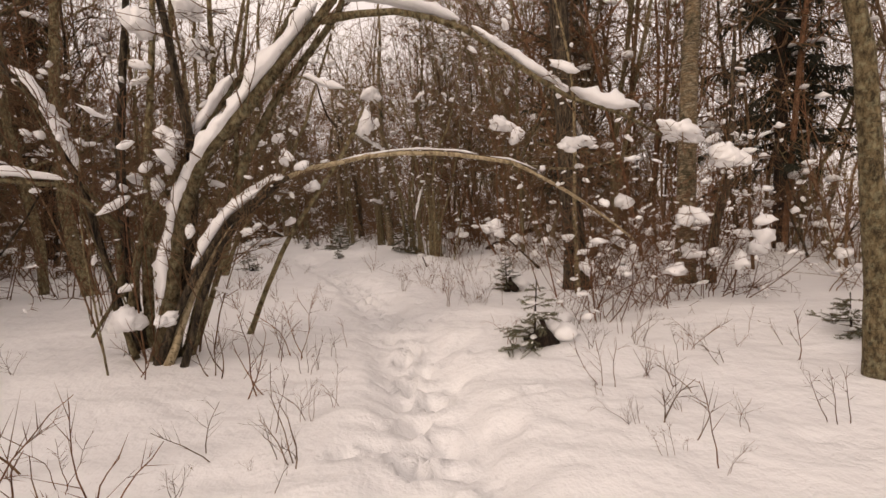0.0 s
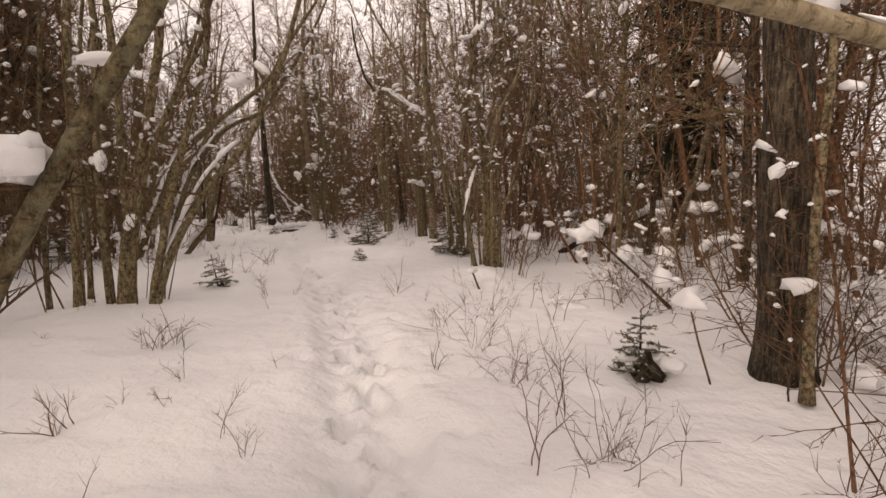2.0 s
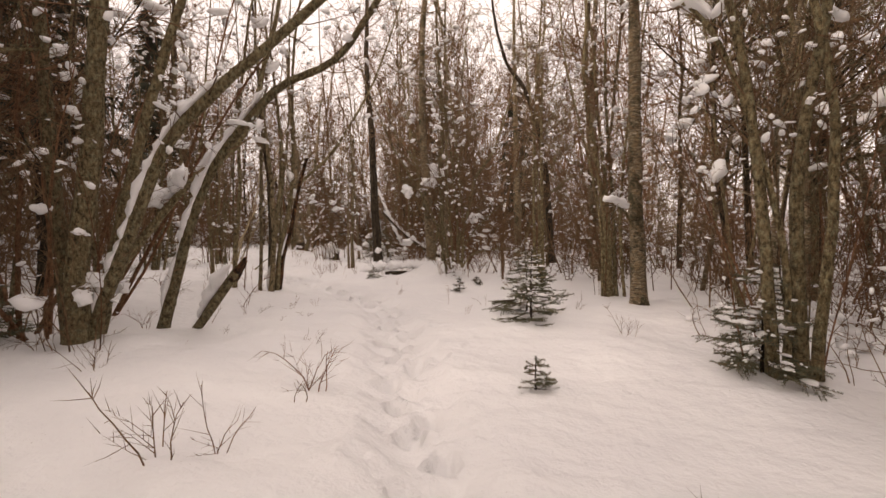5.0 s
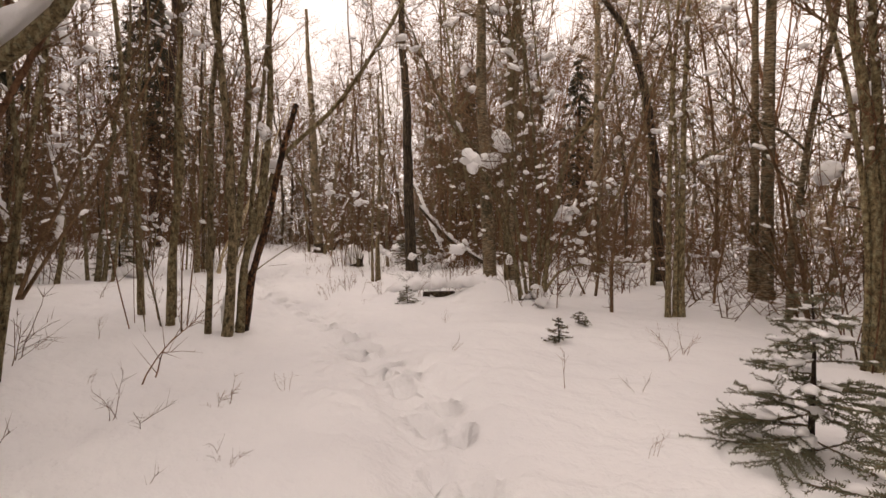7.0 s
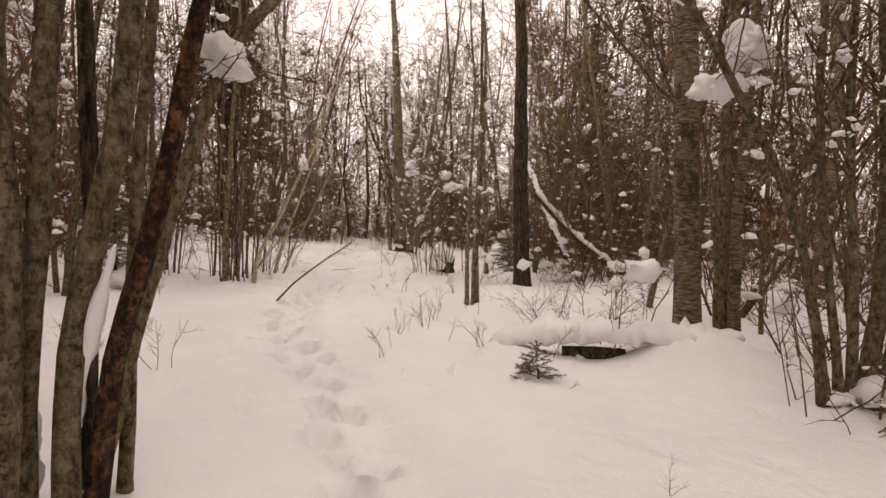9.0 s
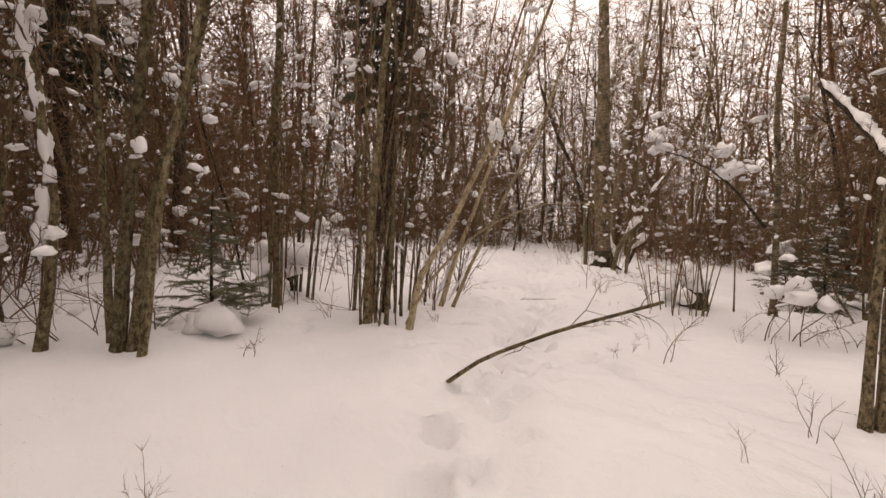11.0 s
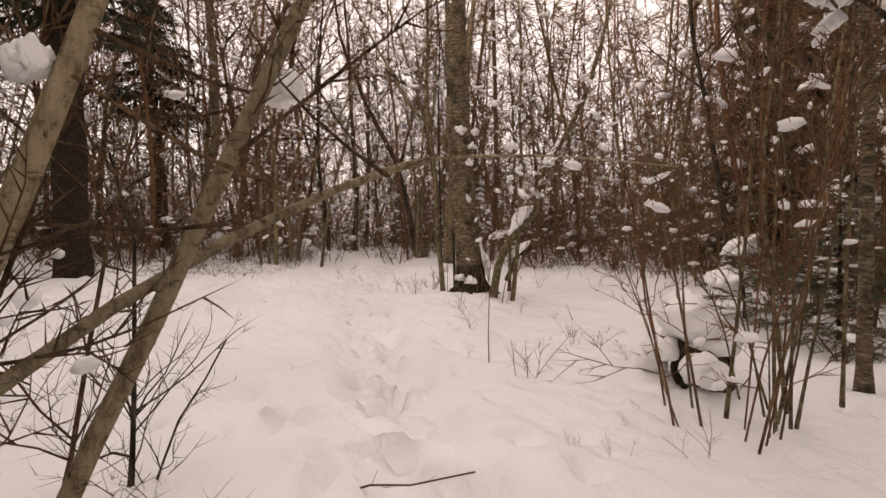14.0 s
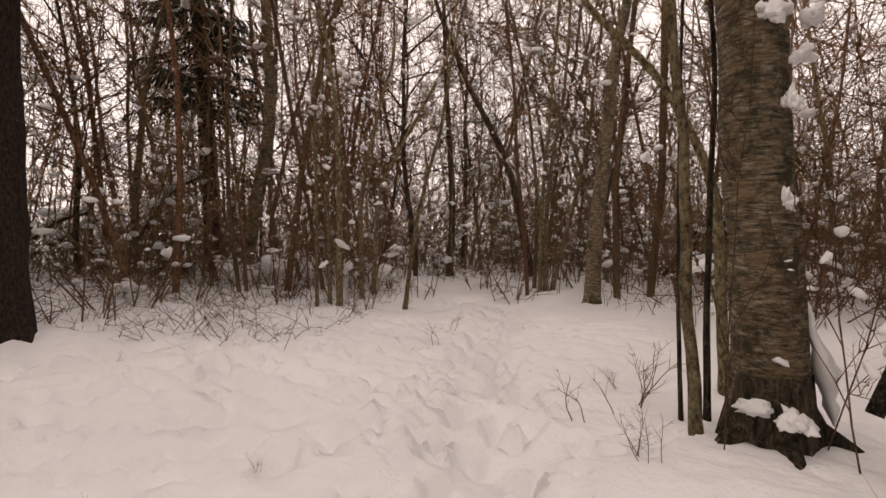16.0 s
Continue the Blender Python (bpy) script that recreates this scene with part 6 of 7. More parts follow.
stem(knee, [(-16.05, 28.75, 0.3), (-15.95, 28.85, 0.5), (-15.75, 29.0, 0.68)], 0.035, DARK, twigs=0, tip=0.03)
snow_strip(knee, [(-16.0, 28.8, 0.5), (-15.75, 29.0, 0.75)], 0.08, 0.08)
snow_strip(leanR, [(-22.7, 35.0, 3.0), (-22.45, 35.2, 2.6), (-22.3, 35.3, 2.2)], 0.12, 0.1)
fork = thing("forked_alder", -17.0, 29.6, "forked alder bough behind a birch", "tree")
stem(fork, [(-16.9, 29.5, 0.0), (-16.95, 29.45, 0.9), (-17.0, 29.41, 1.57), (-17.28, 29.18, 2.32), (-17.75, 28.78, 2.98)], 0.05, ALDER, top=5.5, twigs=12, reach=1.0)
lone = thing("dry_stalk", -14.96, 25.7, "single straight dry stalk in open snow", "stalk")
stem(lone, [(-14.96, 25.7, -0.15), (-14.97, 25.69, 0.2), (-14.96, 25.7, 0.58)], 0.006, TWIG, twigs=0, tip=0.003)
twiglet = thing("fallen_twig", -14.6, 23.8, "thin twig lying on the snow", "twig")
stem(twiglet, [(-14.88, 23.72, 0.03), (-14.68, 23.76, 0.0), (-14.5, 23.82, 0.02), (-14.28, 24.02, 0.04)], 0.006, TWIG, twigs=3, reach=0.2, tip=0.003, snow=0)
hut = thing("brushwood_heap", -18.9, 40.0, "heap of dark spruce brushwood under snow", "brushwood")
for k in range(26):
    rng = random.Random(900 + k)
    g = Geo()
    a = rng.uniform(0, 6.28)
    line = wander((math.cos(a) * 1.5, math.sin(a) * 1.5, 0), (-math.cos(a), -math.sin(a), 1.1), 2.3, 6, rng, 0.12, -0.03)
    g.tube(line, taper(7, 0.03, 0.008), 4)
    sprout(g, line, taper(7, 0.03, 0.008), rng, 14, 0.6, 0.1, 1, None, -0.1)
    part("bough", g, SPRUCE_BARK, hut)
sn = Geo()
rng = random.Random(77)
for k in range(40):
    a, r = rng.uniform(0, 6.28), rng.uniform(0.1, 1.3)
    sn.lump((math.cos(a) * r, math.sin(a) * r, 1.8 - r * 1.05), (0.2, 0.14, 0.08), a, 1, 0.4, k)
tagged(part("snow_dusting", sn, SNOW, hut), kind="stuff")

for p, s in (((-14.52, 22.44, 1.15), 0.035), ((-14.46, 22.56, 1.52), 0.035), ((-14.38, 23.1, 1.56), 0.045), ((-14.62, 22.2, 0.75), 0.045)):
    snow_lump(leanl, p, (s, s, s * 1.25), rough=0.4)
snow_strip(leanl, [(-14.62, 22.08, 0.1), (-14.58, 22.22, 0.45), (-14.54, 22.36, 0.75)], 0.025, 0.03, lumpy=0.5)
snow_strip(leanl, [(-14.68, 22.34, 0.1), (-14.6, 22.48, 0.4)], 0.025, 0.03, lumpy=0.5)

# snow on the birch at the end of the walk
for p, s in (((-16.51, 28.19, 2.38), 0.08), ((-16.39, 28.3, 2.16), 0.05), ((-16.34, 28.34, 2.35), 0.06)):
    snow_lump(birchP, p, (s, s * 0.8, s * 0.9), rough=0.5, twiggy=False)
snow_strip(birchP, [(-16.4, 28.42, 0.92), (-16.37, 28.45, 0.75), (-16.31, 28.46, 0.5), (-16.24, 28.5, 0.15)], 0.09, 0.075, lumpy=1.0)
snow_lump(birchP, (-16.56, 28.2, 0.28), (0.09, 0.045, 0.05), 0.3, 0.5)
snow_lump(birchP, (-16.4, 28.21, 0.24), (0.1, 0.05, 0.05), 2.9, 0.5)
for z, k in ((1.93, 0.0), (1.4, -0.02)):
    snow_lump(birchP, (-16.42 + k, 28.28 + k, z), (0.045, 0.03, 0.06), rough=0.7, twiggy=False)
# snowy windthrow
for k, line in enumerate(([(-30.22, 27.23, 0.93), (-29.61, 27.74, 1.49), (-28.98, 28.27, 1.72)], [(-29.93, 27.47, 0.86), (-29.34, 27.97, 1.23), (-28.89, 28.35, 1.53)],
                          [(-28.79, 28.43, 0.54), (-28.28, 28.86, 1.07), (-27.66, 29.38, 2.06), (-27.07, 29.87, 2.46)])):
    x, y, z = line[0]
    dead = thing("windthrown_branch", x, y, "fallen dead branch with a thick ridge of snow", "branch", "windthrown branches")
    foot = (2 * x - line[1][0], 2 * y - line[1][1], land(x, y))
    stem(dead, [foot] + line, 0.06, DARK, twigs=10, reach=0.8, tip=0.03, snow=0.6)
    snow_strip(dead, [(a, b, c + 0.06) for a, b, c in line], 0.11, 0.1, lumpy=0.7)
for p, s in (((-25.46, 29.59, 0.5), 0.3), ((-24.73, 30.2, 0.5), 0.3), ((-25.1, 29.9, 0.3), 0.4)):
    snow_lump(birchS, p, (s, s, s * 0.6))

# young rods round the clumps
for root, count, h, wide, seed in ((clumpA, 9, 3.4, 0.5, 1), (clumpC, 7, 4.5, 0.5, 2), (clumpC2, 6, 4.5, 0.5, 4), (clumpE, 8, 4.5, 0.6, 6), (clumpB, 10, 4.5, 0.4, 3), (clumpE2, 8, 4.5, 0.6, 8),
                                   (clumpD, 9, 5.0, 0.45, 10), (clumpG, 9, 4.0, 0.5, 5), (clR, 8, 5.0, 0.5, 7), (clumpK, 9, 4.5, 0.5, 12), (clumpA2, 8, 4.5, 0.4, 9), (clumpL1, 9, 4.5, 0.5, 11),
                                   (clumpL2, 7, 4.5, 0.5, 13), (clumpP, 11, 4.2, 0.35, 15), (clumpS, 10, 5.0, 0.6, 17), (clumpR, 9, 5.0, 0.6, 19), (treeM, 6, 4.5, 0.8, 21), (birchS, 7, 4.0, 0.9, 23), (treeQ, 3, 3.5, 0.25, 25), (leanl, 12, 3.4, 0.6, 27), (stB, 6, 3.0, 0.5, 29), (leftTree, 7, 4.0, 0.7, 31), (birchA, 8, 3.0, 0.8, 33), (trunkA, 8, 3.0, 0.9, 35), (birchP, 4, 3.0, 0.7, 37), (rodsA, 22, 5.5, 0.8, 39)):
    fringe(root, count, h, seed, wide)

# dark leafless shrub under the bent stem
shrub = thing("dark_shrub", -15.62, 23.21, "dark leafless shrub with wiry spreading twigs", "bush")
stem(shrub, [(-15.62, 23.21, 0.0), (-15.57, 23.24, 0.44), (-15.54, 23.25, 0.79), (-15.53, 23.26, 1.11), (-15.6, 23.22, 1.5)], 0.014, DARK, twigs=26, reach=0.8, tip=0.004, f0=0.08, twig_mat=DARK, snow=0)
stem(shrub, [(-15.58, 23.26, 0.0), (-15.45, 23.36, 0.3), (-15.32, 23.42, 0.5), (-15.22, 23.46, 0.68)], 0.006, DARK, twigs=9, reach=0.35, tip=0.003, f0=0.1, twig_mat=DARK, snow=0)
for x, y, seed in ((-15.3, 22.5, 81), (-15.2, 23.1, 84), (-16.9, 23.3, 85)):
    bush(x, y, 0.5, 0.75, 5, seed, "wiry knee-high shrub twigs in the snow", RED_TWIG, 0.0, lumps=0)
# spreading roots of the birch
flare = Geo()
flare.tube([Vector(q) - birchP.location for q in ((-16.47, 28.44, -0.15), (-16.49, 28.44, 0.05), (-16.5, 28.43, 0.22), (-16.52, 28.41, 0.45))], [0.27, 0.245, 0.228, 0.2], 16, 0.45, 5.0)
part("root_flare", flare, DARK, birchP, "dark mossy root flare")
for a, b in (((-16.45, 28.3, 0.12), (-16.32, 28.02, -0.05)), ((-16.6, 28.3, 0.12), (-16.78, 28.1, -0.06)), ((-16.35, 28.5, 0.15), (-16.08, 28.62, -0.04))):
    log(birchP, [a, ((a[0] + b[0]) / 2, (a[1] + b[1]) / 2, 0.06), b], 0.06, DARK, 0.03, name="root", rough=0.4)

# ---- dry sprigs standing in the snow ----
def free_of_path(rng, lo, hi, gap, y0=-3.0, y1=40.0):
    while True:
        k = rng.randrange(5 if rng.random() < 0.45 else len(TRAIL) - 1)
        (a, b), (c, d) = TRAIL[k], TRAIL[k + 1]
        t, off = rng.random(), rng.uniform(lo, hi) * rng.choice((-1, 1))
        n = math.hypot(c - a, d - b)
        x, y = a + t * (c - a) - off * (d - b) / n, b + t * (d - b) + off * (c - a) / n
        if to_trail(x, y) > gap:
            return x, y


rng = random.Random(5)
sprigs = []
for k in range(10):
    ob = thing("dry_sprig", 0, 0, "bare brown sprig sticking out of the snow", "sprig", "dry sprigs in the snow", z=-40)
    part("stalk", sprig_mesh(rng, 0.42), TWIG if k % 2 else RED_TWIG, ob)
    sprigs.append(ob)
# those that the walk passes closely: x, y, height
SPRIGS_0 = [(-1.86, 1.5, 0.28), (-2.22, 1.72, 0.83), (-1.08, 2.04, 0.35), (-0.92, 1.74, 0.31), (-0.82, 2.37, 0.27), (0.86, 2.36, 0.21), (1.02, 1.67, 0.12), (-1.3, 1.41, 0.18), (-1.06, 1.59, 0.08), (-1.63, 2.89, 0.42), (-1.2, 3.03, 0.3), (-1.13, 3.09, 0.26), (-1.0, 3.73, 0.31), (1.46, 2.5, 0.45), (1.29, 2.75, 0.28), (1.96, 2.93, 0.43), (-1.87, 5.73, 0.37), (-1.63, 5.54, 0.25), (-2.79, 5.61, 0.5), (-2.23, 5.09, 0.34), (0.19, 6.24, 0.48), (-0.75, 7.03, 0.52), (0.64, 5.43, 0.41), (0.45, 5.66, 0.33), (-2.67, 5.92, 0.22), (-2.42, 6.06, 0.34)]
SPRIGS_1 = [(-3.21, 6.96, 0.55), (-3.16, 7.15, 0.47), (-3.27, 7.01, 0.53), (0.37, 9.12, 0.49), (1.16, 9.01, 0.66), (-1.16, 9.36, 0.2), (-3.03, 8.76, 0.33), (-1.63, 9.71, 0.44), (-1.62, 9.77, 0.53), (-3.74, 9.98, 0.32), (-5.76, 10.35, 0.41), (-4.88, 11.05, 0.68), (-4.77, 12.37, 0.71), (-1.95, 11.43, 0.41), (0.27, 11.0, 0.66), (-3.06, 9.55, 0.27), (-0.81, 10.52, 0.3), (-0.47, 10.19, 0.19), (-7.72, 14.89, 0.34), (-7.2, 15.24, 0.43), (-8.28, 15.52, 0.89), (-9.7, 15.23, 0.76), (-6.47, 14.64, 0.26), (-6.72, 14.34, 0.29), (-7.06, 15.76, 0.18)]
SPRIGS_2 = [(-6.38, 17.53, 0.24), (-5.07, 16.81, 0.37), (-4.54, 17.06, 0.28), (-10.02, 20.42, 0.3), (-9.95, 19.95, 0.18), (-9.56, 19.61, 0.36), (-10.05, 20.93, 0.5), (-8.98, 20.38, 0.38), (-9.13, 19.34, 0.12), (-8.82, 19.64, 0.1), (-7.91, 19.92, 0.15), (-10.98, 17.78, 0.27), (-8.45, 22.6, 1.11), (-8.24, 22.68, 0.69), (-11.09, 17.79, 0.48), (-12.53, 17.72, 0.48), (-11.56, 17.95, 0.41), (-11.09, 17.86, 0.27), (-10.14, 21.06, 0.5), (-10.08, 20.6, 0.28), (-10.03, 20.07, 0.21), (-9.74, 19.98, 0.27), (-14.81, 19.81, 0.53), (-14.53, 20.6, 0.46), (-12.33, 22.51, 0.3), (-12.06, 23.03, 0.59)]
SPRIGS_3 = [(-13.92, 21.58, 0.2), (-12.55, 23.31, 0.14), (-15.61, 23.2, 0.38), (-13.96, 24.57, 0.12), (-13.81, 24.66, 0.13), (-13.72, 24.72, 0.13), (-13.46, 24.9, 0.18), (-13.36, 24.97, 0.24), (-16.8, 23.73, 0.61), (-16.23, 23.92, 0.24), (-14.54, 26.76, 0.29), (-14.3, 26.78, 0.32), (-13.91, 26.67, 0.26), (-18.62, 25.62, 0.15), (-18.33, 25.08, 0.11), (-16.05, 27.2, 0.54), (-15.88, 27.24, 0.41), (-17.04, 27.72, 0.34), (-15.38, 27.57, 0.34), (-15.15, 31.02, 0.36), (-18.55, 26.38, 0.1), (-17.31, 28.75, 0.71), (-17.41, 28.52, 0.53), (-16.92, 27.61, 0.31), (-20.96, 26.37, 0.19)]
spots = SPRIGS_0 + SPRIGS_1 + SPRIGS_2 + SPRIGS_3
spots += [(*free_of_path(rng, 0.6, 3.2, 0.6), rng.uniform(0.12, 0.55)) for k in range(148)]
spots += [(rng.uniform(-2.0, -0.7), rng.uniform(0.9, 3.6), rng.uniform(0.25, 0.6)) for k in range(12)]
spots += [(rng.uniform(0.8, 2.8), rng.uniform(0.9, 4.2), rng.uniform(0.2, 0.55)) for k in range(12)]
for k, (x, y, h) in enumerate(spots):
    m = pose(x, y, land(x, y), rng.uniform(-8, 8), rng.uniform(-8, 8), rng.uniform(0, 360))
    ob = sprigs[k % 10]
    if k < 10:
        ob.matrix_basis = m
    else:
        ob = copy_thing(ob, m)
    s = h / 0.42
    ob.scale = (s, s, s)

# low undergrowth beside the last stretch
weeds = Geo()
rng = random.Random(6)
for k in range(1100):
    a, r = rng.uniform(0, 6.283), math.sqrt(rng.random())
    x, y = -25.0 + math.cos(a) * r * 5.0, 29.0 + math.sin(a) * r * 3.0
    if to_trail(x, y) < 1.9:
        continue
    line = wander((x, y, land(x, y) - 0.05), (rng.uniform(-1, 1), rng.uniform(-1, 1), 1), rng.uniform(0.2, 0.8), 4, rng, 0.3, -0.1)
    weeds.spike(line, 0.0045)
    for m in range(4):
        q = line[rng.randint(1, 3)]
        weeds.spike(wander(q, (rng.uniform(-1, 1), rng.uniform(-1, 1), rng.uniform(-0.2, 0.8)), rng.uniform(0.1, 0.35), 1, rng), 0.003)
for k in range(900):
    x, y = rng.uniform(-28, -8), rng.uniform(32, 46)
    if to_trail(x, y) < 1.4:
        continue
    line = wander((x, y, land(x, y) - 0.05), (rng.uniform(-.6, .6), rng.uniform(-.6, .6), 1), rng.uniform(0.2, 0.7), 3, rng, 0.25, -0.05)
    weeds.spike(line, 0.006)
tagged(new("dry_undergrowth", weeds.mesh("dry_undergrowth", TWIG)), "dense dry stalks of undergrowth in the snow", "undergrowth", kind="stuff")

# ---- the wood all round ----
CLEAR = [(-17.5, 31.0, 2.5, 2.0), (-3.5, 17.5, 2.0, 2.5), (-14.0, 30.0, 1.8, 1.8), (-20.5, 24.5, 2.5, 2.5)]


def open_ground(x, y):
    return any(((x - a) / w) ** 2 + ((y - b) / h) ** 2 < 1 for a, b, w, h in CLEAR)


def place(rng, near, far, gap):
    while True:
        k = rng.randrange(len(TRAIL) - 1)
        a, b = TRAIL[k]
        ang, r = rng.uniform(0, 6.283), rng.uniform(near, far)
        x, y = a + r * math.cos(ang), b + r * math.sin(ang)
        d = to_trail(x, y, 17)
        if d > gap and rng.random() < (d - gap + 0.8) / 3.5 * (0.2 if y < 1 or x > 9 else 0.25 if x < -13 and y > 26 else 0.5 if x > 1 or (x > -9 and y > 21) else 0.8 if x > -4 else 1.0) and not open_ground(x, y):
            return x, y


def sapling(rng, h, stems, label, mat, group, snow=0.3, reach=1.0, twigs=22):
    root = thing("sapling", 0, 0, label, "tree", group, z=-40)
    tw, seats, sn = Geo(), [], Geo()
    for k in range(stems):
        a = rng.uniform(0, 6.283)
        lean = rng.uniform(0.02, 0.6)
        line = wander((math.cos(a) * 0.12, math.sin(a) * 0.12, -0.1), (math.cos(a) * lean, math.sin(a) * lean, 1), h * rng.uniform(0.5, 1.1), 9, rng, 0.15, 0.03)
        r = h * rng.uniform(0.0024, 0.0055)
        rad = taper(10, r, 0.005)
        g = Geo()
        g.tube(line, rad, 5)
        part("stem", g, mat, root)
        sprout(tw, line, rad, rng, max(8, twigs // stems + 5), reach, 0.08, 2, seats, 0.03, 0.006, True)
    tagged(part("twig_spray", tw, TWIG, root), kind="stuff")
    tufts(sn, seats, rng, snow * 0.2, 0.014, 0.06)
    tagged(part("snow_dusting", sn, SNOW, root), kind="stuff")
    return root


rng = random.Random(8)
kinds = []
for k in range(14):
    st = (1, 2, 3, 5, 2, 4, 1)[k % 7]
    kinds.append(sapling(rng, rng.uniform(3.2, 7.5), st, ("slim leafless sapling with tufts of snow", "leafless sapling clump with tufts of snow")[st > 1], (ALDER, TWIG, RED_TWIG, TWIG, DARK)[k % 5], "saplings of the thicket", rng.uniform(0.25, 0.5), rng.uniform(0.9, 1.5), 36))
for k in range(195):
    x, y = place(rng, 4.0, 15.0, 3.4)
    if k < 14:
        kinds[k].location = (x, y, land(x, y))
    else:
        copy_thing(kinds[k % 14], pose(x, y, land(x, y), rng.uniform(-5, 5), rng.uniform(-5, 5), rng.uniform(0, 360)))

# taller trees with forking crooked crowns
def fine_twig(geo, a, way, length, w, rng):
    """A thin crooked twig: two narrow blades end to end."""
    d = way.normalized()
    s = d.orthogonal().normalized()
    s = (s * math.cos(q := rng.uniform(0, 6.283)) + d.cross(s) * math.sin(q)) * w
    m = a + d * length * 0.5
    e = m + (d + Vector((rng.uniform(-.6, .6), rng.uniform(-.6, .6), rng.uniform(-.3, .6)))).normalized() * length * 0.5
    k = len(geo.v)
    geo.v += [a - s, a + s, m - s * 0.7, m + s * 0.7, e]
    geo.f += [(k, k + 1, k + 3, k + 2), (k + 2, k + 3, k + 4)]
    return m


def crown_of(wood, fine, line, h, rng, limbs, seats, low=0.18, twig=0.0085):
    """Limbs that leave the trunk low, bend and fork into fine twigs."""
    last = len(line) - 1
    for k in range(limbs):
        f = low + (0.97 - low) * (k + rng.random()) / limbs
        i = min(last - 1, int(f * last))
        p = line[i].lerp(line[i + 1], f * last - i)
        a, rise = rng.uniform(0, 6.283), rng.uniform(0.25, 1.3)
        length = h * rng.uniform(0.14, 0.3) * (1.2 - 0.7 * f)
        limb = wander(p, (math.cos(a), math.sin(a), rise), length, 6, rng, 0.24, rng.choice((-0.05, 0.06, 0.14)))
        wood.spike(limb, 0.006 + length * 0.0085 * rng.uniform(0.6, 1.3))
        for m in range(7):
            j = rng.randint(1, 5)
            o = limb[j].lerp(limb[min(6, j + 1)], rng.random())
            d = side_way((limb[min(6, j + 1)] - limb[j - 1]).normalized(), rng, rng.uniform(0.4, 1.0))
            sub = wander(o, d, length * rng.uniform(0.3, 0.6), 3, rng, 0.25, 0.06)
            fine.spike(sub, twig * 1.25)
            seats.append((sub[1], length * 0.4))
            for q in range(7):
                t = rng.randint(0, 2)
                at = sub[t].lerp(sub[t + 1], rng.random())
                fine_twig(fine, at, side_way((sub[t + 1] - sub[t]).normalized(), rng, rng.uniform(0.3, 1.1)), length * rng.uniform(0.14, 0.34), twig * 0.75, rng)


rng = random.Random(9)
talls = []
for k in range(10):
    root = thing("tall_tree", 0, 0, ("tall leafless alder with a crooked twiggy crown", "tall leafless birch with a crooked twiggy crown")[k % 3 == 1], "tree", "tall trees of the wood", z=-40)
    h = rng.uniform(8, 14)
    line = wander((0, 0, -0.15), (rng.uniform(-.12, .12), rng.uniform(-.12, .12), 1), h, 14, rng, 0.11, 0.04)
    rad = taper(15, h * rng.uniform(0.004, 0.008), 0.012)
    g, tw, seats, sn = Geo(), Geo(), [], Geo()
    g.tube(line, rad, 8, 0.12)
    crown_of(g, tw, line, h, rng, 20, seats, 0.16)
    part("trunk", g, (ALDER, BIRCH, DARK)[k % 3], root)
    tagged(part("crown", tw, (TWIG, RED_TWIG, TWIG, ALDER)[k % 4], root), kind="stuff")
    tufts(sn, seats, rng, 0.1, 0.04, 0.11)
    tagged(part("snow_dusting", sn, SNOW, root), kind="stuff")
    talls.append(root)
for k in range(136):
    x, y = place(rng, 6.5, 20.0, 5.6)
    if k >= 96:
        while True:
            x, y = rng.uniform(-15, 5), rng.uniform(8, 25)
            if to_trail(x, y) > 4.6 and not open_ground(x, y):
                break
    if k < 10:
        talls[k].location = (x, y, land(x, y))
    else:
        copy_thing(talls[k % 10], pose(x, y, land(x, y), 0, 0, rng.uniform(0, 360)))

for k, (x, y) in enumerate(((-15, 36), (-18, 38), (-22, 39), (-16.5, 41), (-25, 36.5), (-13, 33.5), (-9.5, 11), (-12.5, 12.8), (-10.3, 8), (-14, 10.5), (-15.5, 14.5), (-12, 38), (-19.5, 42), (-6.8, 7.4), (-7.6, 4.6), (-24, 33.4), (-26, 35.5), (-23, 37.5), (-28.5, 38), (-20.5, 36.5))):
    copy_thing(talls[(k * 3) % 10], pose(x, y, land(x, y), 0, 0, k * 47))

# snow-smothered low bushes between them
rng = random.Random(10)
lows = []
for k in range(8):
    lows.append(bush(0, 0, 0.9, rng.uniform(0.8, 1.8), 7, 300 + k, "low leafless bush weighed down with snow", TWIG, 0.2, group="low bushes of the thicket", lumps=4, big=0.17, z=-40, flat=True))
for k in range(120):
    x, y = place(rng, 3.0, 16.0, 2.9)
    if k < 8:
        lows[k].location = (x, y, land(x, y))
    else:
        copy_thing(lows[k % 8], pose(x, y, land(x, y), 0, 0, rng.uniform(0, 360)))

# spruces standing in the wood
for x, y, h, w, seed, low in ((4.0, 14.5, 11, 1.8, 2, 0.2), (-13.2, 15.5, 12, 2.0, 6, 0.25), (-27.5, 30.2, 13, 2.0, 7, 0.3), (7.5, 10.0, 10, 1.9, 12, 0.2), (-11.5, 9.5, 11, 2.0, 13, 0.2),
                              (-20.8, 18.2, 11, 2.0, 14, 0.3), (-12.3, 34.0, 9, 1.6, 15, 0.1), (-7.5, 36.5, 10, 1.8, 16, 0.12)):
    if to_trail(x, y) > 2.6:
        old_spruce(x, y, h, w, seed, low)
crownP = random.Random(19)
trunk, nd, sn = spruce_mesh(crownP, 12, 2.3, 0.36)
part("bough_frame", trunk, SPRUCE_BARK, sprP)
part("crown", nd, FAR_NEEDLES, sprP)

# ---- far woods, past counting ----
rng = random.Random(12)


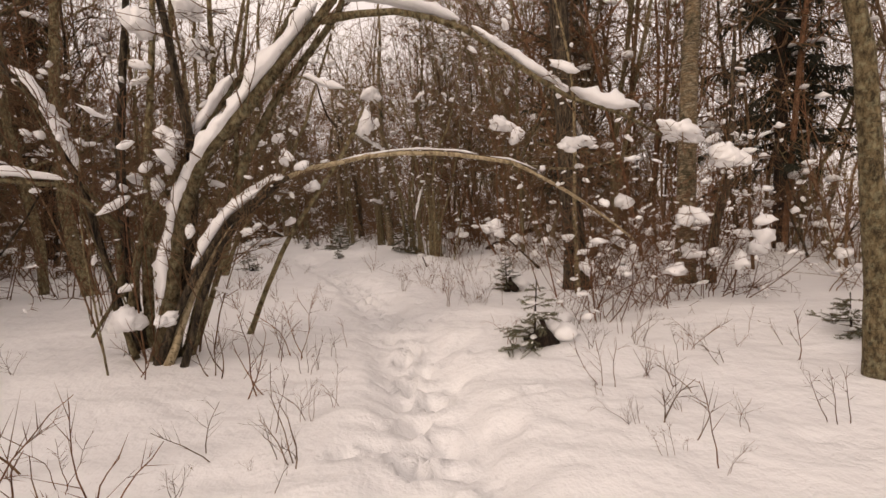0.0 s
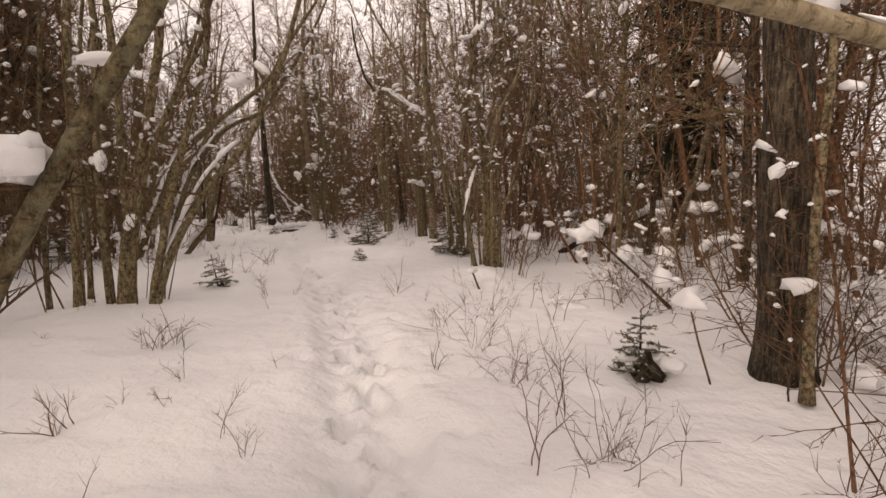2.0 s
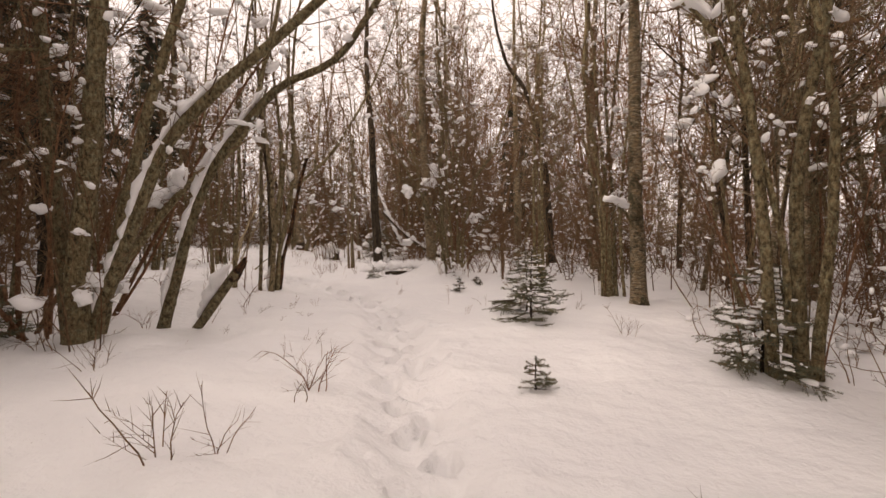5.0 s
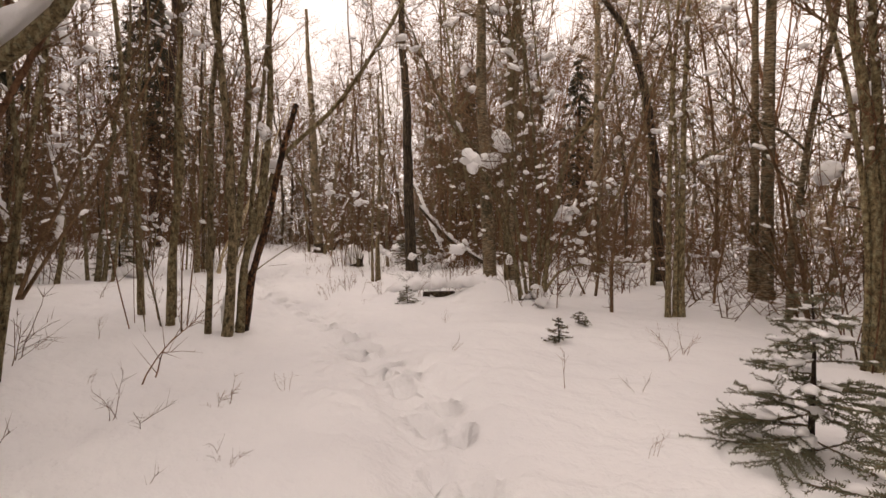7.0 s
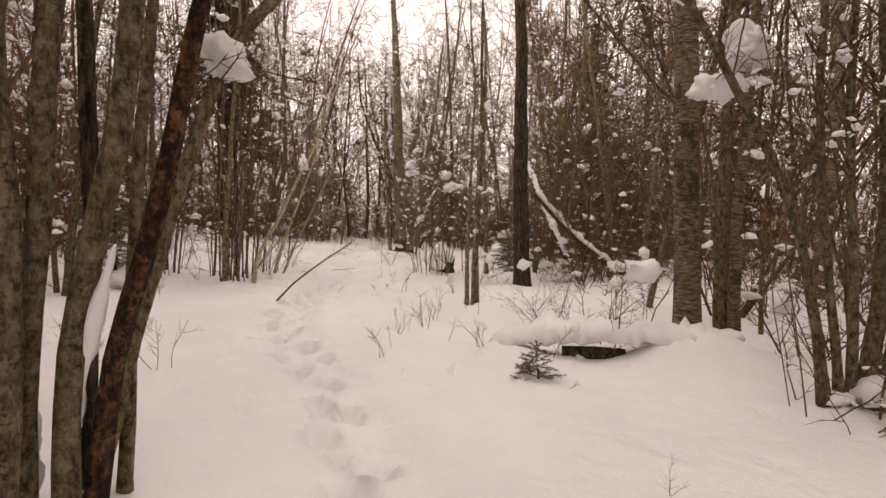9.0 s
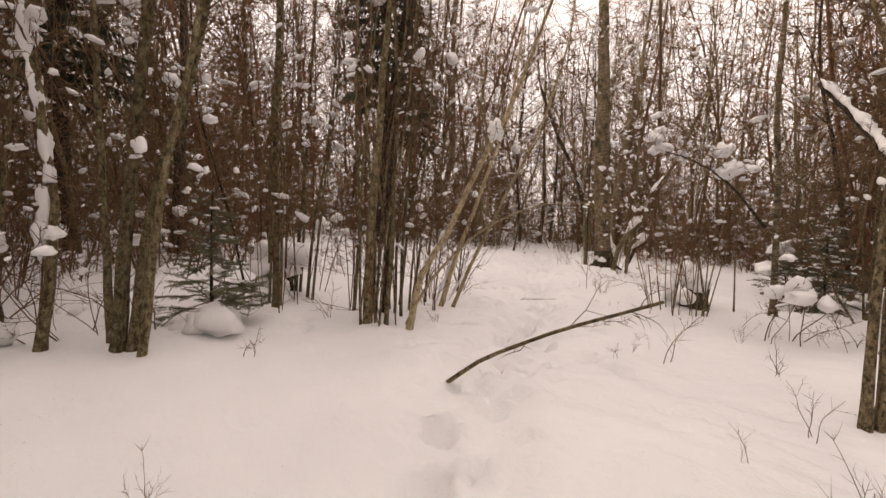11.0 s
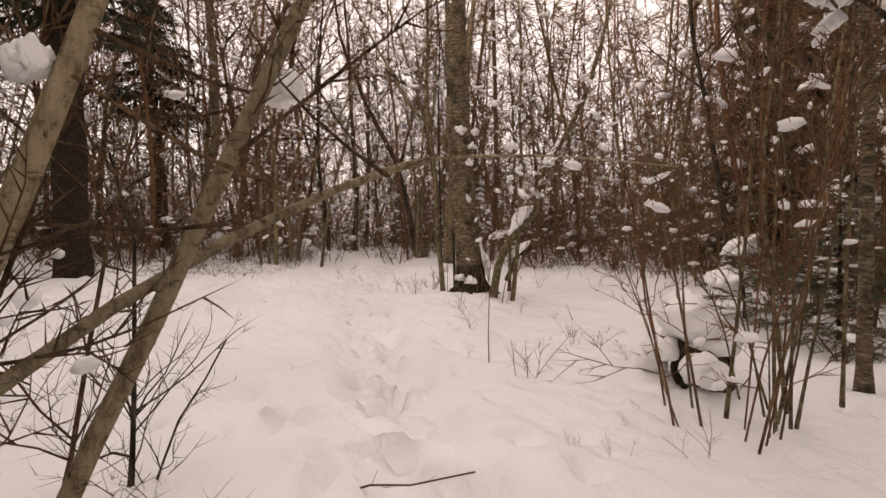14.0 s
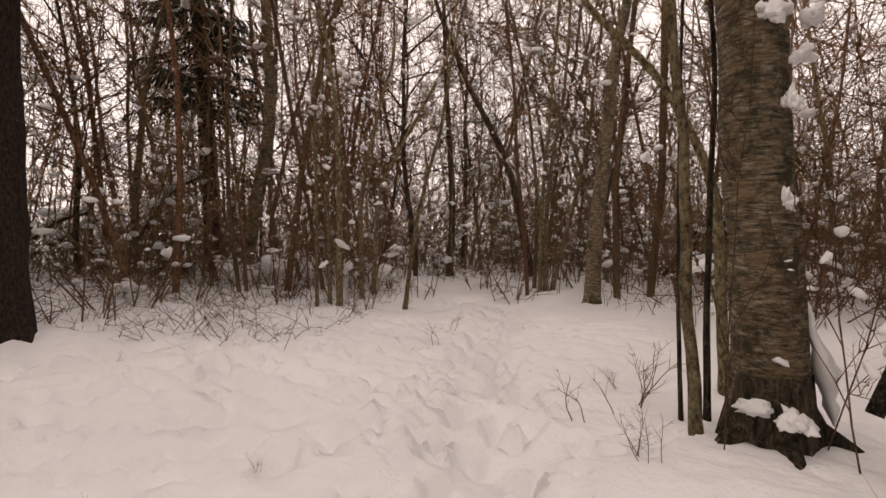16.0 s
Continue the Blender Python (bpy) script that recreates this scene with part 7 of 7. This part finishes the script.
def off_trail(rng, near, far, gap, west=0.55):
    while True:
        a, r = rng.uniform(0, 6.283), rng.uniform(near, far)
        x, y = -10 + r * math.cos(a) * 1.05, 17 + r * math.sin(a) * 1.1
        if rng.random() < 0.08:
            a = rng.uniform(1.5, 2.8)
            x, y = -12 + r * 0.8 * math.cos(a), 22 + r * 0.8 * math.sin(a)
        if to_trail(x, y, 17) > gap and not open_ground(x, y) and rng.random() < (0.25 if y < 3 or x > 9 else 0.4 if x > -9 and y > 21 else 0.65 if x > -5 else west if x < -13 and y > 25 else 1.0):
            return x, y


def hair(geo, a, b, w, rng):
    """A far twig: one slender blade."""
    s = Vector((rng.uniform(-1, 1), rng.uniform(-1, 1), rng.uniform(-1, 1))).normalized() * w
    geo.tri(a - s, a + s, b)


for belt in range(6):
    far, white = Geo(), Geo()
    for k in range(118):
        x, y = off_trail(rng, 11, 38, 5.5, 0.62)
        h = rng.uniform(8, 17)
        base = Vector((x, y, land(x, y) - 0.1))
        line = wander(base, (rng.uniform(-.2, .2), rng.uniform(-.2, .2), 1), h, 7, rng, 0.12, 0.04)
        far.spike(line, h * rng.uniform(0.002, 0.0055))
        for m in range(17):
            f = rng.uniform(0.12, 0.98)
            i = min(6, int(f * 7))
            p = line[i].lerp(line[i + 1], rng.random())
            ang = rng.uniform(0, 6.283)
            length = h * rng.uniform(0.12, 0.26) * (1.2 - 0.6 * f)
            limb = wander(p, (math.cos(ang), math.sin(ang), rng.uniform(0.1, 1.3)), length, 3, rng, 0.3, 0.05)
            far.spike(limb, 0.014)
            for q in range(13):
                t = rng.randint(0, 2)
                o = limb[t].lerp(limb[t + 1], rng.random())
                fine_twig(far, o, Vector((rng.uniform(-1, 1), rng.uniform(-1, 1), rng.uniform(-0.5, 1.1))), length * rng.uniform(0.2, 0.55), 0.0125, rng)
            if rng.random() < 0.2 and f < 0.6:
                s = rng.uniform(0.05, 0.14)
                white.lump(limb[1], (s * 1.4, s, s * 0.7), ang, 1, 0.6, m)
    tagged(new("far_wood", far.mesh("far_wood", RED_TWIG if belt % 3 == 1 else TWIG)), "far leafless thicket closing the view", "woods", kind="stuff")
    tagged(new("far_wood_snow", white.mesh("far_wood_snow", SNOW)), "tufts of snow caught in the far thicket", "snow", kind="stuff")

# tall thin brush behind the trees
for belt in range(3):
    high, white = Geo(), Geo()
    for k in range(390):
        x, y = off_trail(rng, 13, 42, 8.0, 0.62)
        o = Vector((x, y, land(x, y) - 0.08))
        h = rng.uniform(3.0, 7.5)
        for m in range(rng.randint(3, 6)):
            a = rng.uniform(0, 6.283)
            p = o + Vector((math.cos(a), math.sin(a), 0)) * rng.uniform(0, 0.7)
            line = wander(p, (math.cos(a) * rng.uniform(0, 0.5), math.sin(a) * rng.uniform(0, 0.5), 1), h * rng.uniform(0.5, 1.1), 3, rng, 0.18, 0.0)
            high.spike(line, rng.uniform(0.012, 0.024))
            for q in range(14):
                i = rng.randint(0, 2)
                fine_twig(high, line[i].lerp(line[i + 1], rng.random()), Vector((rng.uniform(-1, 1), rng.uniform(-1, 1), rng.uniform(-0.2, 1.2))), rng.uniform(0.4, 1.4), 0.0125, rng)
            for q in range(2):
                s = rng.uniform(0.04, 0.12)
                white.lump(line[q].lerp(line[q + 1], rng.random()), (s * 1.3, s, s * 0.8), a, 1, 0.6, m)
    tagged(new("tall_brush", high.mesh("tall_brush", (TWIG, RED_TWIG, ALDER)[belt])), "tall thin leafless brush behind the trees", "brush", kind="stuff")
    tagged(new("tall_brush_snow", white.mesh("tall_brush_snow", SNOW)), "scraps of snow caught in the tall brush", "snow", kind="stuff")

# brown brush that closes the view between the trunks
for belt in range(4):
    low, white = Geo(), Geo()
    for k in range(420):
        x, y = off_trail(rng, 6, 30, 4.0 + 2.5 * rng.random(), 0.8)
        o = Vector((x, y, land(x, y) - 0.08))
        h = rng.uniform(0.8, 3.6)
        for m in range(rng.randint(4, 8)):
            a = rng.uniform(0, 6.283)
            p = o + Vector((math.cos(a), math.sin(a), 0)) * rng.uniform(0, 0.4)
            line = wander(p, (math.cos(a) * rng.uniform(0, 0.8), math.sin(a) * rng.uniform(0, 0.8), 1), h * rng.uniform(0.4, 1.1), 2, rng, 0.2, -0.06)
            low.spike(line, rng.uniform(0.007, 0.014))
            for q in range(9):
                i = rng.randint(0, 1)
                s = line[i].lerp(line[i + 1], rng.uniform(0.15, 0.95))
                e = s + Vector((rng.uniform(-1, 1), rng.uniform(-1, 1), rng.uniform(-0.3, 0.9))) * rng.uniform(0.2, 0.36) * (0.6 + h * 0.4)
                hair(low, s, e, 0.008, rng)
                hair(low, s.lerp(e, 0.5), s.lerp(e, 0.5) + Vector((rng.uniform(-1, 1), rng.uniform(-1, 1), rng.uniform(-0.5, 0.7))) * 0.28, 0.006, rng)
            if rng.random() < 0.32:
                s = rng.uniform(0.03, 0.09)
                white.lump(line[1], (s * 1.5, s, s * 0.6), a, 1, 0.5, m)
    tagged(new("brush_thicket", low.mesh("brush_thicket", RED_TWIG if belt % 2 else TWIG)), "tangled brown brush between the trees", "brush", kind="stuff")
    tagged(new("brush_snow", white.mesh("brush_snow", SNOW)), "scraps of snow caught in the brush", "snow", kind="stuff")
